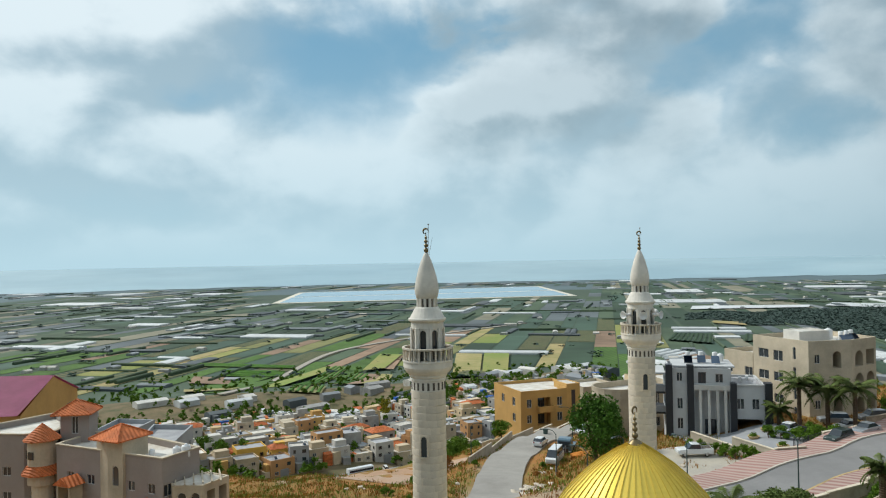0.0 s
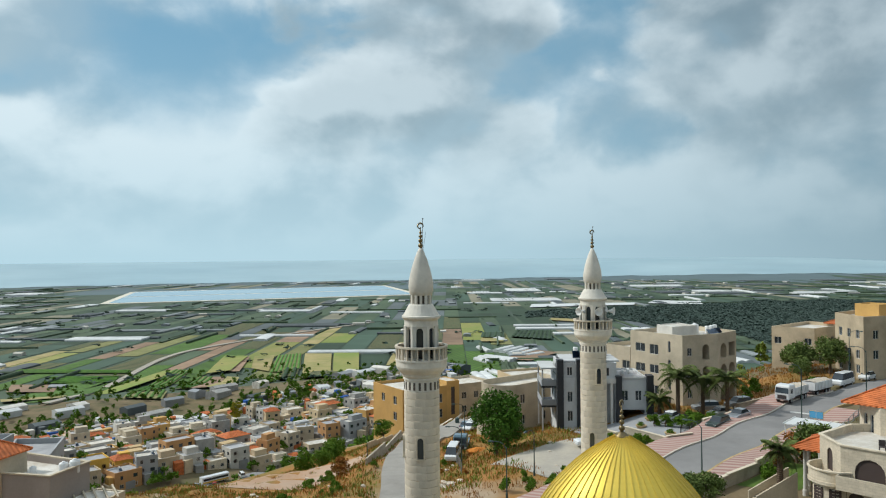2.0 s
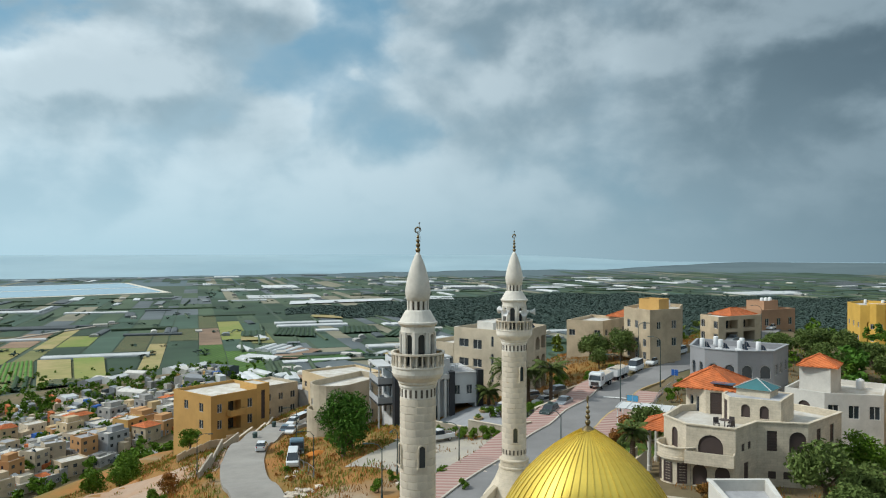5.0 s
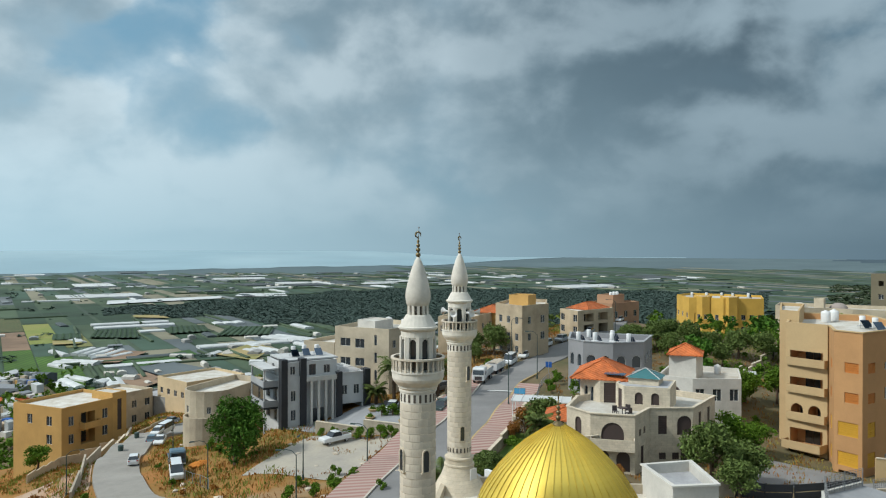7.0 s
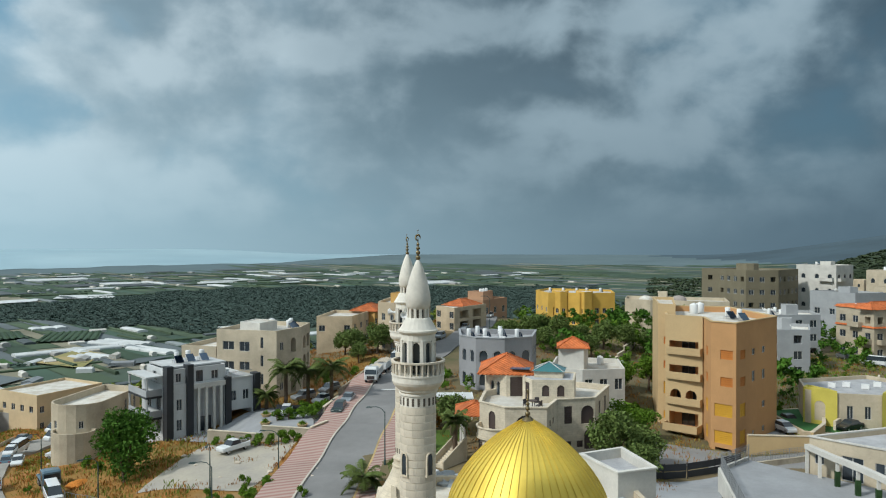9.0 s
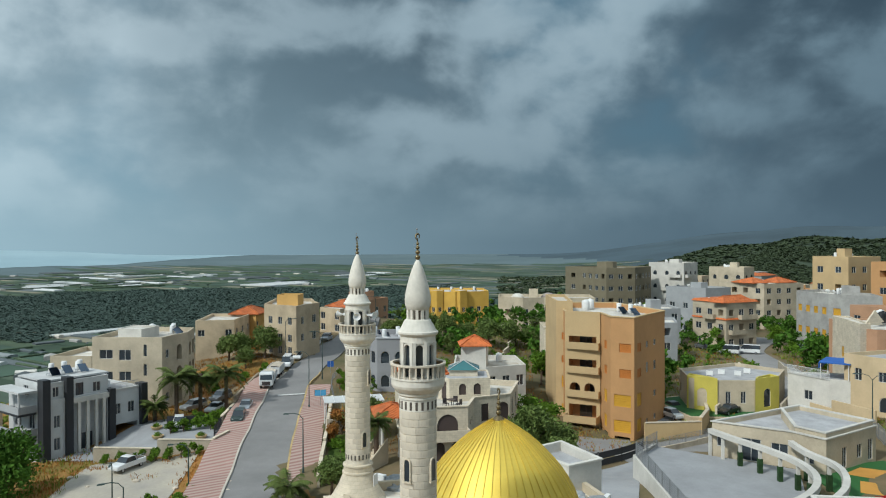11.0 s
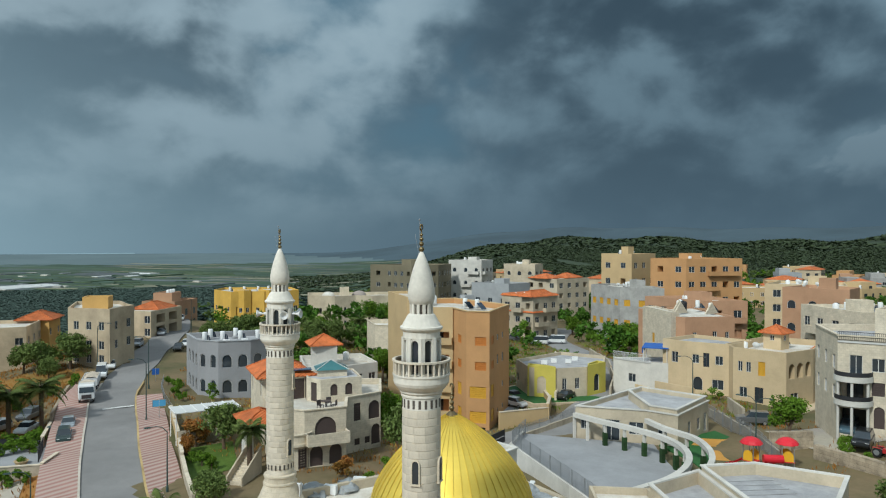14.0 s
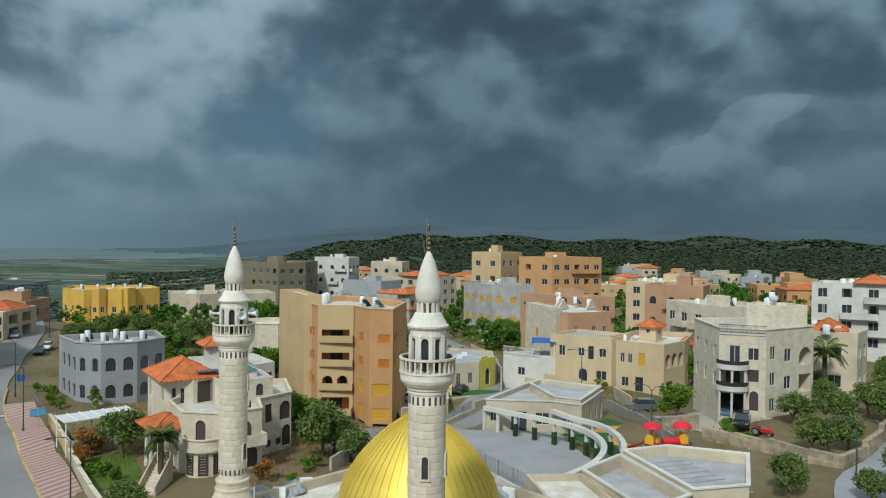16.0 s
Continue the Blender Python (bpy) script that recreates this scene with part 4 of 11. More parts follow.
body = ccw(body)
bm = bmesh.new()
prism(bm, body, MOSQUE_Z, ROOF_Z - 0.3)
part("wall", bm, "stonelt", mosque)
bm = bmesh.new()
inn = inset(body, 0.35)
for i in range(4):
    j = (i + 1) % 4
    prism(bm, [body[i], body[j], inn[j], inn[i]], ROOF_Z - 0.3, ROOF_Z + 0.55)
part("parapet", bm, "cream", mosque, "cream rendered parapet")
bm = bmesh.new()
prism(bm, inn, ROOF_Z - 0.3, ROOF_Z - 0.1)
part("roof", bm, "rooflt", mosque, "pale flat roof membrane")
DX, DY = 21.5, 32.0
APEX = 20.65
bm = bmesh.new()
lathe(bm, [(5.15, ROOF_Z - 0.2), (5.15, 14.7), (5.3, 14.75), (5.3, 15.0), (4.95, 15.05), (4.95, 15.3)], 48, DX, DY)
part("drum", bm, "cream", mosque, "low round stone drum")
# the dome's profile: radius, depth below the apex
PROF = [(4.78, 5.35), (4.74, 4.9), (4.55, 4.35), (4.25, 3.8), (3.88, 3.25), (3.45, 2.7), (2.98, 2.2), (2.48, 1.7), (1.92, 1.22), (1.36, 0.82), (0.82, 0.46), (0.34, 0.17)]
NG = 52
bm = bmesh.new()
da = 2 * math.pi / NG
rows = []
for r, d in PROF:
    a = da * 0.47
    rows.append([bm.verts.new((r * math.cos(s), r * math.sin(s), APEX - d)) for s in (-a, -a * 0.5, 0, a * 0.5, a)])
for p, q in zip(rows, rows[1:]):
    for i in range(4):
        bm.faces.new((p[i], p[i + 1], q[i + 1], q[i]))
panel = mesh("gold_panel", bm, "gold", True)
bm = bmesh.new()
rr = [[bm.verts.new((r * k * math.cos(s), r * k * math.sin(s), APEX - d + dz)) for s, k, dz in
       ((da * 0.46, 0.997, 0), (da * 0.472, 1.0, 0.035 + 0.02 * d / 5), (da * 0.528, 1.0, 0.035 + 0.02 * d / 5), (da * 0.54, 0.997, 0))] for r, d in [(r + 0.035, d) for r, d in PROF]]
for p, q in zip(rr, rr[1:]):
    for i in range(3):
        bm.faces.new((p[i], p[i + 1], q[i + 1], q[i]))
seam = mesh("seam", bm, "gold", False)
dome = part("dome", (lambda b: (lathe(b, [(r - 0.06, APEX - d - 0.03) for r, d in PROF], 52), b)[1])(bmesh.new()), "gold", mosque, "gilded ribbed dome", Matrix.Translation((DX, DY, 0)))
for i in range(NG):
    part("panel", panel, "gold", dome, m=pose(0, 0, 0, 0, 0, 360 / NG * i + 3))
    part("seam", seam, "gold", dome, m=pose(0, 0, 0, 0, 0, 360 / NG * i + 3))


def finial(bm, z, h, s):
    """Balls on a rod under a crescent."""
    lathe(bm, [(0.09 * s, z), (0.05 * s, z + 0.2 * h), (0.035 * s, z + h * 0.8)], 10)
    for f, r in ((0.12, 0.17), (0.3, 0.15), (0.46, 0.13), (0.6, 0.1)):
        ball(bm, 0, 0, z + h * f, r * s)
    cz, R = z + h * 0.84, 0.105 * h
    for i in range(15):
        a, b = radians(-60 + i * 300 / 15 - 90 + 120), radians(-60 + (i + 1) * 300 / 15 - 90 + 120)
        w = 0.05 * s * math.sin(math.pi * (i + 0.5) / 15) + 0.012
        tube(bm, (R * math.cos(a), 0, cz + R * math.sin(a)), (R * math.cos(b), 0, cz + R * math.sin(b)), w, w, 6)


bm = bmesh.new()
lathe(bm, [(0.55, -0.42), (0.4, -0.2), (0.16, 0.0), (0.1, 0.05)], 24)
finial(bm, 0, 1.75, 0.95)
part("finial", bm, "bronze", mosque, "bronze finial with a crescent", pose(DX, DY, APEX, 0, 0, 20), True)


def arch_poly(w, h, n=8, pointed=True):
    """An opening with an arched head, as (x, z) from the sill's left end."""
    pts = [(-w / 2, 0), (w / 2, 0)]
    hs_ = h - (w * 0.62 if pointed else w * 0.5)
    for i in range(n + 1):
        a = math.pi * i / n
        x = w / 2 * math.cos(a)
        k = (w * 0.62 if pointed else w * 0.5)
        z = hs_ + k * (math.sin(a) ** (0.8 if pointed else 1))
        pts.append((x, z))
    return pts


def arch_panel(bm, w, h, y0, y1, n=8, pointed=True):
    p = arch_poly(w, h, n, pointed)
    a = [bm.verts.new((x, y0, z)) for x, z in p]
    b = [bm.verts.new((x, y1, z)) for x, z in p]
    bm.faces.new(a), bm.faces.new(list(reversed(b)))
    for i in range(len(p)):
        j = (i + 1) % len(p)
        bm.faces.new((a[i], b[i], b[j], a[j]))


def arch_ring(bm, w, h, t, y0, y1, n=8, pointed=True):
    """The moulding round an arched opening."""
    p, q = arch_poly(w, h, n, pointed)[1:], arch_poly(w + 2 * t, h + t, n, pointed)[1:]
    p, q = p + [(-w / 2, 0)], q + [(-w / 2 - t, 0)]
    for i in range(len(p) - 1):
        c = [(p[i][0], p[i][1]), (q[i][0], q[i][1]), (q[i + 1][0], q[i + 1][1]), (p[i + 1][0], p[i + 1][1])]
        a = [bm.verts.new((x, y0, z)) for x, z in c]
        b = [bm.verts.new((x, y1, z)) for x, z in c]
        bm.faces.new(a), bm.faces.new(list(reversed(b)))
        for k in range(4):
            m_ = (k + 1) % 4
            bm.faces.new((a[k], b[k], b[m_], a[m_]))


RS = 0.875
minaret = thing("minaret", "slender pale stone minaret with a pointed cap", "minaret", (11.9, 36.1, 0))
bm = bmesh.new()
lathe(bm, [(RS - 0.025, 6), (RS - 0.025, 23.3)], 40)
core = part("shaft", bm, "stone", minaret, smooth=True)
bm = bmesh.new()
lathe(bm, [(RS, 23.25), (RS, 23.78), (0.93, 23.8), (0.93, 23.88), (0.9, 23.9), (0.98, 23.98), (1.0, 24.1), (1.08, 24.14), (1.22, 24.32), (1.27, 24.45), (1.27, 24.72), (1.31, 24.74), (1.31, 24.82)], 40)
balc = part("balcony", bm, "plaster", minaret, "round plastered balcony", smooth=False)
bm = bmesh.new()
lathe(bm, [(1.3, 25.36), (1.33, 25.37), (1.33, 25.46), (1.2, 25.46), (1.2, 25.37), (1.3, 25.36)], 40)
rail_ = part("handrail", bm, "stone", balc)
bm = bmesh.new()
box(bm, 1.2, -0.035, 24.8, 1.29, 0.035, 25.38)
bal = mesh("baluster", bm, "stone")
for i in range(28):
    part("baluster", bal, "stone", balc, m=pose(0, 0, 0, 0, 0, 360 / 28 * i))
bm = bmesh.new()
lathe(bm, [(0.60, 24.8), (0.60, 26.8)], 24)
part("lantern_core", bm, "plaster", minaret, smooth=True)
bm = bmesh.new()
lathe(bm, [(0.84, 26.42), (0.84, 26.72), (0.9, 26.75), (0.97, 26.84), (0.97, 26.92), (0.9, 26.95), (0.62, 27.45), (0.56, 27.5)], 24)
part("cornice", bm, "plaster", minaret, smooth=False)
bm = bmesh.new()
w_, h_ = 0.36, 1.55
for s in (-1, 1):
    box(bm, 0.70, s * 0.26 - 0.075, 24.8, 0.84, s * 0.26 + 0.075, 26.45)
pil = mesh("pilaster", bm, "plaster")
bm = bmesh.new()
arch_panel(bm, 0.34, 1.5, 0.0, 0.02)
for v_ in bm.verts:
    v_.co = Vector((0.66 - v_.co.y, v_.co.x, 24.85 + v_.co.z))
niche = mesh("niche", bm, "glass")
bm = bmesh.new()
arch_ring(bm, 0.34, 1.5, 0.09, 0.0, 0.14)
for v_ in bm.verts:
    v_.co = Vector((0.80 - v_.co.y, v_.co.x, 24.85 + v_.co.z))
nring = mesh("niche_arch", bm, "plaster")
for i in range(8):
    part("pilaster", pil, "plaster", minaret, m=pose(0, 0, 0, 0, 0, 45 * i + 10))
    nn = part("niche", niche, "glass", minaret, m=pose(0, 0, 0, 0, 0, 45 * i + 10))
    part("niche_arch", nring, "plaster", nn)
# the neck's core is coloured as the shade between its posts
bm = bmesh.new()
lathe(bm, [(0.45, 27.4), (0.45, 27.95)], 24)
part("neck", bm, "shade", minaret, smooth=True)
bm = bmesh.new()
box(bm, 0.44, -0.065, 27.4, 0.535, 0.065, 27.98)
npost = mesh("neck_post", bm, "plaster")
for i in range(12):
    part("neck_post", npost, "plaster", minaret, m=pose(0, 0, 0, 0, 0, 30 * i))
bm = bmesh.new()
lathe(bm, [(0.5, 27.92), (0.54, 27.95), (0.60, 28.15), (0.625, 28.38), (0.60, 28.65), (0.52, 29.05), (0.41, 29.45), (0.28, 29.85), (0.15, 30.15), (0.07, 30.3)], 32)
part("cap", bm, "plaster", minaret, "pointed onion-shaped cap", smooth=True)
bm = bmesh.new()
finial(bm, 0, 1.35, 0.75)
part("finial", bm, "bronze", minaret, "dark finial with a crescent", pose(0, 0, 30.25, 0, 0, -35), True)
bm = bmesh.new()
tube(bm, (0.12, 0.05, 30.0), (0.16, 0.05, 31.75), 0.018, 0.014, 6)
tube(bm, (0.12, 0.05, 29.9), (0.42, 0.2, 31.1), 0.01, 0.008, 5)
ball(bm, 0.16, 0.05, 31.75, 0.05, sub=1)
part("lightning_rod", bm, "metal", minaret)
# the row of slots below the balcony: uncut, their shade painted as dark boxes
bm = bmesh.new()
box(bm, RS - 0.03, -0.055, 23.32, RS + 0.012, 0.055, 23.7)
slot = mesh("slot", bm, "shade")
for i in range(20):
    part("slot", slot, "shade", minaret, m=pose(0, 0, 0, 0, 0, 18 * i))


def shaft_window(z, angle, parent):
    bm = bmesh.new()
    arch_panel(bm, 0.30, 1.02, 0.0, 0.02)
    for q in bm.verts:
        q.co = Vector((RS + 0.03 - q.co.y, q.co.x, q.co.z))
    w = part("window", bm, "glass", parent, m=pose(0, 0, z, 0, 0, angle))
    bm = bmesh.new()
    arch_ring(bm, 0.30, 1.02, 0.06, -0.01, 0.12)
    box(bm, -0.24, -0.03, -0.08, 0.24, 0.12, 0.0)
    for q in bm.verts:
        q.co = Vector((RS + 0.06 - q.co.y, q.co.x, q.co.z))
    part("surround", bm, "stonelt", w)


# the second minaret is the same; the first one's own windows follow its copy
minaret_b = copy_thing(minaret, pose(28.6, 41.7, 0, 0, 0, 15))
minaret_b["label"] = "slender stone minaret with loudspeakers round its balcony"
for z, a in ((20.0, -125), (16.6, -200), (20.0, 150)):
    shaft_window(z, a, minaret)
for z, a in ((21.2, -125), (16.9, 205), (20.6, 10)):
    shaft_window(z, a, minaret_b)
# lower slots: flat quads in the shade colour, nothing is cut
bm = bmesh.new()
for i in range(20):
    a = 2 * math.pi * i / 20
    c, s = math.cos(a), math.sin(a)
    p = [Vector((c * (RS + d) - s * w, s * (RS + d) + c * w, z)) for d, w, z in ((0.012, -0.055, 16.0), (0.012, 0.055, 16.0), (0.012, 0.055, 16.34), (0.012, -0.055, 16.34))]
    quad(bm, *p)
part("slot_band", bm, "shade", minaret_b)
bm = bmesh.new()
lathe(bm, [(2.3, 12.6), (2.2, 12.9), (1.75, 13.5), (1.35, 14.2), (1.12, 14.75), (1.06, 14.95), (1.1, 15.0), (1.1, 15.1), (1.0, 15.15), (1.0, 15.45), (1.06, 15.5), (1.06, 15.6), (0.9, 15.65)], 40)
part("base", bm, "stonelt", minaret_b, "flared stone base", smooth=False)
bm = bmesh.new()
box(bm, 1.3, -0.35, 13.2, 1.36, 0.35, 14.9)
part("access_door", bm, "frame", minaret_b, "pale metal access door", pose(0, 0, 0, 0, 0, -120))
bm = bmesh.new()
prism(bm, [(-2.3, -2.3), (2.3, -2.3), (2.3, 2.3), (-2.3, 2.3)], 6.5, 12.65)
part("plinth", bm, "stonelt", minaret_b)
bm = bmesh.new()
prism(bm, [(-1.5, -1.5), (1.5, -1.5), (1.5, 1.5), (-1.5, 1.5)], 6.5, 12.3)
part("plinth", bm, "stonelt", minaret)
# loudspeakers
bm = bmesh.new()
lathe(bm, [(0.05, 0.0), (0.07, 0.12), (0.12, 0.28), (0.22, 0.42), (0.27, 0.46), (0.25, 0.46), (0.1, 0.3)], 20)
tube(bm, (0, 0, 0), (0, 0, -0.16), 0.1, 0.1, 10)
horn_mesh = mesh("loudspeaker", bm, "tank", True)
for i, a in enumerate((-172, -118, -62, 15, 80)):
    sp = new("loudspeaker", horn_mesh)
    c, s = math.cos(radians(a)), math.sin(radians(a))
    sp.matrix_basis = look((28.6 + c * 1.02, 41.7 + s * 1.02, 26.05), (28.6 + c * 3, 41.7 + s * 3, 26.05)) @ pose(0, 0, 0, 180, 0, 0)
    tagged(sp, "pale grey horn loudspeaker on the minaret", "loudspeaker", "loudspeakers on the minaret")
# courses of cut stone: the upper courses block by block
H_C, N_C = 0.36, 11
bm = bmesh.new()
prev = None
for i in range(5):
    a = (i / 4 - 0.5) * (2 * math.pi / N_C) * 0.985
    row = [bm.verts.new((r * math.cos(a), r * math.sin(a), z)) for r, z in ((RS - 0.04, 0.006), (RS, 0.014), (RS, H_C - 0.014), (RS - 0.04, H_C - 0.006))]
    if prev:
        for j in range(3):
            bm.faces.new((prev[j], row[j], row[j + 1], prev[j + 1]))
    prev = row
stone_mesh = mesh("stone_block", bm, "stone")
rs_ = random.Random(4)
for mr, top, rows_n in ((minaret, 23.25, 27), (minaret_b, 23.25, 20)):
    sh = next(o for o in mr.children if o.name.startswith("shaft"))
    for r_ in range(rows_n):
        off = rs_.uniform(0, 33)
        for i in range(N_C):
            z = top - (r_ + 1) * H_C
            part("stone_block", stone_mesh, "stone", sh, m=pose(0, 0, z, 0, 0, 360 / N_C * i + off) @ Matrix.Diagonal((1 + rs_.uniform(0, 0.008),) * 2 + (1, 1)))
bm = bmesh.new()
for r_ in range(27, 45):
    off = rs_.uniform(0, 33)
    for i in range(N_C):
        z = 23.25 - (r_ + 1) * H_C
        prev = None
        for q in range(5):
            a = (q / 4 - 0.5) * (2 * math.pi / N_C) * 0.985 + radians(360 / N_C * i + off)
            row = [bm.verts.new((r * math.cos(a), r * math.sin(a), z + dz)) for r, dz in ((RS - 0.04, 0.006), (RS, 0.014), (RS, H_C - 0.014), (RS - 0.04, H_C - 0.006))]
            if prev:
                for j in range(3):
                    bm.faces.new((prev[j], row[j], row[j + 1], prev[j + 1]))
            prev = row
lowst = part("lower_courses", bm, "stone", minaret)
lowst["kind"] = "stuff"

# ---- buildings ----
WIN = {}


def lattice(bm, xs, zs, posts, bars, y0, y1):
    """One connected frame: the grid cells that are posts or bars, with depth."""
    on = {(i, j) for i in range(len(xs) - 1) for j in range(len(zs) - 1) if i in posts or j in bars}
    vs = {}

    def v(i, j, k):
        if (i, j, k) not in vs:
            vs[i, j, k] = bm.verts.new((xs[i], (y0, y1)[k], zs[j]))
        return vs[i, j, k]

    for i, j in on:
        bm.faces.new((v(i, j, 0), v(i + 1, j, 0), v(i + 1, j + 1, 0), v(i, j + 1, 0)))
        for di, dj, a, b in ((-1, 0, (i, j), (i, j + 1)), (1, 0, (i + 1, j), (i + 1, j + 1)), (0, -1, (i, j), (i + 1, j)), (0, 1, (i, j + 1), (i + 1, j + 1))):
            if (i + di, j + dj) not in on:
                bm.faces.new((v(*a, 0), v(*b, 0), v(*b, 1), v(*a, 1)))


FOOT = []


def window_meshes(style, w, h):
    key = (style, round(w, 2), round(h, 2))
    if key in WIN:
        return WIN[key]
    fr, pn = bmesh.new(), bmesh.new()
    y = 0.12
    if style in "aA":
        arch_panel(pn, w, h, y, y + 0.03, 8, False)
        arch_ring(fr, w - 0.12, h - 0.06, 0.06, y - 0.05, y + 0.05, 8, False)
    else:
        box(pn, -w / 2, y, 0, w / 2, y + 0.03, h)
        t = 0.05
        zs, bars = [0, t, h - t, h], {0, 2}
        if style in "srb":
            k = max(3, int(h / 0.25))
            zs, bars = [0, t], {0}
            for i in range(k):
                zs += [t + (h - 2 * t) * (i + 0.75) / k, t + (h - 2 * t) * (i + 1) / k]
                bars.add(len(zs) - 3)
            zs.append(h)
            bars.add(len(zs) - 2)
        lattice(fr, [-w / 2, -w / 2 + t, -0.03, 0.03, w / 2 - t, w / 2], zs, {0, 2, 4}, bars, y - 0.05, y + 0.02)
    pane = {"s": "shutter", "r": "rust", "b": "brownsh", "A": "brownsh"}.get(style, "glass")
    frame_m = {"s": "shutter", "r": "rust", "b": "brownsh", "A": "brownsh", "d": "dframe"}.get(style, "frame")
    WIN[key] = (mesh("window", fr, frame_m), mesh("pane", pn, pane))
    return WIN[key]


def whole_window(style, w, h):
    """A window with its pane in one mesh, for houses far off."""
    key = ("whole", style, round(w, 2), round(h, 2))
    if key not in WIN:
        fr, pn = window_meshes(style, w, h)
        bm = bmesh.new()
        bm.from_mesh(fr)
        n = len(bm.faces)
        bm.from_mesh(pn)
        bm.faces.ensure_lookup_table()
        for f in bm.faces[n:]:
            f.material_index = 1
        me = bpy.data.meshes.new("window")
        bm.to_mesh(me)
        bm.free()
        me.materials.append(fr.materials[0]), me.materials.append(pn.materials[0])
        WIN[key] = me
    return WIN[key]


def edge_frame(p, q, z0):
    """A wall's own axes: x along it, y into it, z up."""
    a, b = Vector((*p, z0)), Vector((*q, z0))
    t = (b - a).normalized()
    n = Vector((-t.y, t.x, 0))
    return Matrix(((t.x, n.x, 0, a.x), (t.y, n.y, 0, a.y), (0, 0, 1, a.z), (0, 0, 0, 1))), (b - a).length


DEEP = {"l": 1.7, "g": 3.5, "v": 1.2}


def wall_panel(bm, m, L, zb, zt, ops):
    """A wall from zb to zt with real openings (u0, u1, z0, z1, depth, arched)."""
    us = sorted({0.0, L, *[u for o in ops for u in o[:2]]})
    zs = sorted({zb, zt, *[z for o in ops for z in o[2:4]]})

    def v(u, y, z):
        return bm.verts.new(m @ Vector((u, y, z)))

    for a, b in zip(us, us[1:]):
        for c, d in zip(zs, zs[1:]):
            mu, mz = (a + b) / 2, (c + d) / 2
            if any(o[0] < mu < o[1] and o[2] < mz < o[3] for o in ops):
                continue
            bm.faces.new((v(a, 0, c), v(b, 0, c), v(b, 0, d), v(a, 0, d)))
    for a, b, c, d, dp, arched in ops:
        for p, q in (((a, c), (a, d)), ((b, c), (b, d)), ((a, c), (b, c)), ((a, d), (b, d))):
            bm.faces.new((v(p[0], 0, p[1]), v(q[0], 0, q[1]), v(q[0], dp, q[1]), v(p[0], dp, p[1])))
        if arched:
            w, h = b - a, d - c
            pts = [(a + w / 2 + x, c + z) for x, z in arch_poly(w, h, 8, False)[2:]]
            half = len(pts) // 2
            bm.faces.new([v(b, 0, d)] + [v(x, 0, z) for x, z in reversed(pts[:half + 1])])
            bm.faces.new([v(a, 0, d)] + [v(x, 0, z) for x, z in reversed(pts[half:])])


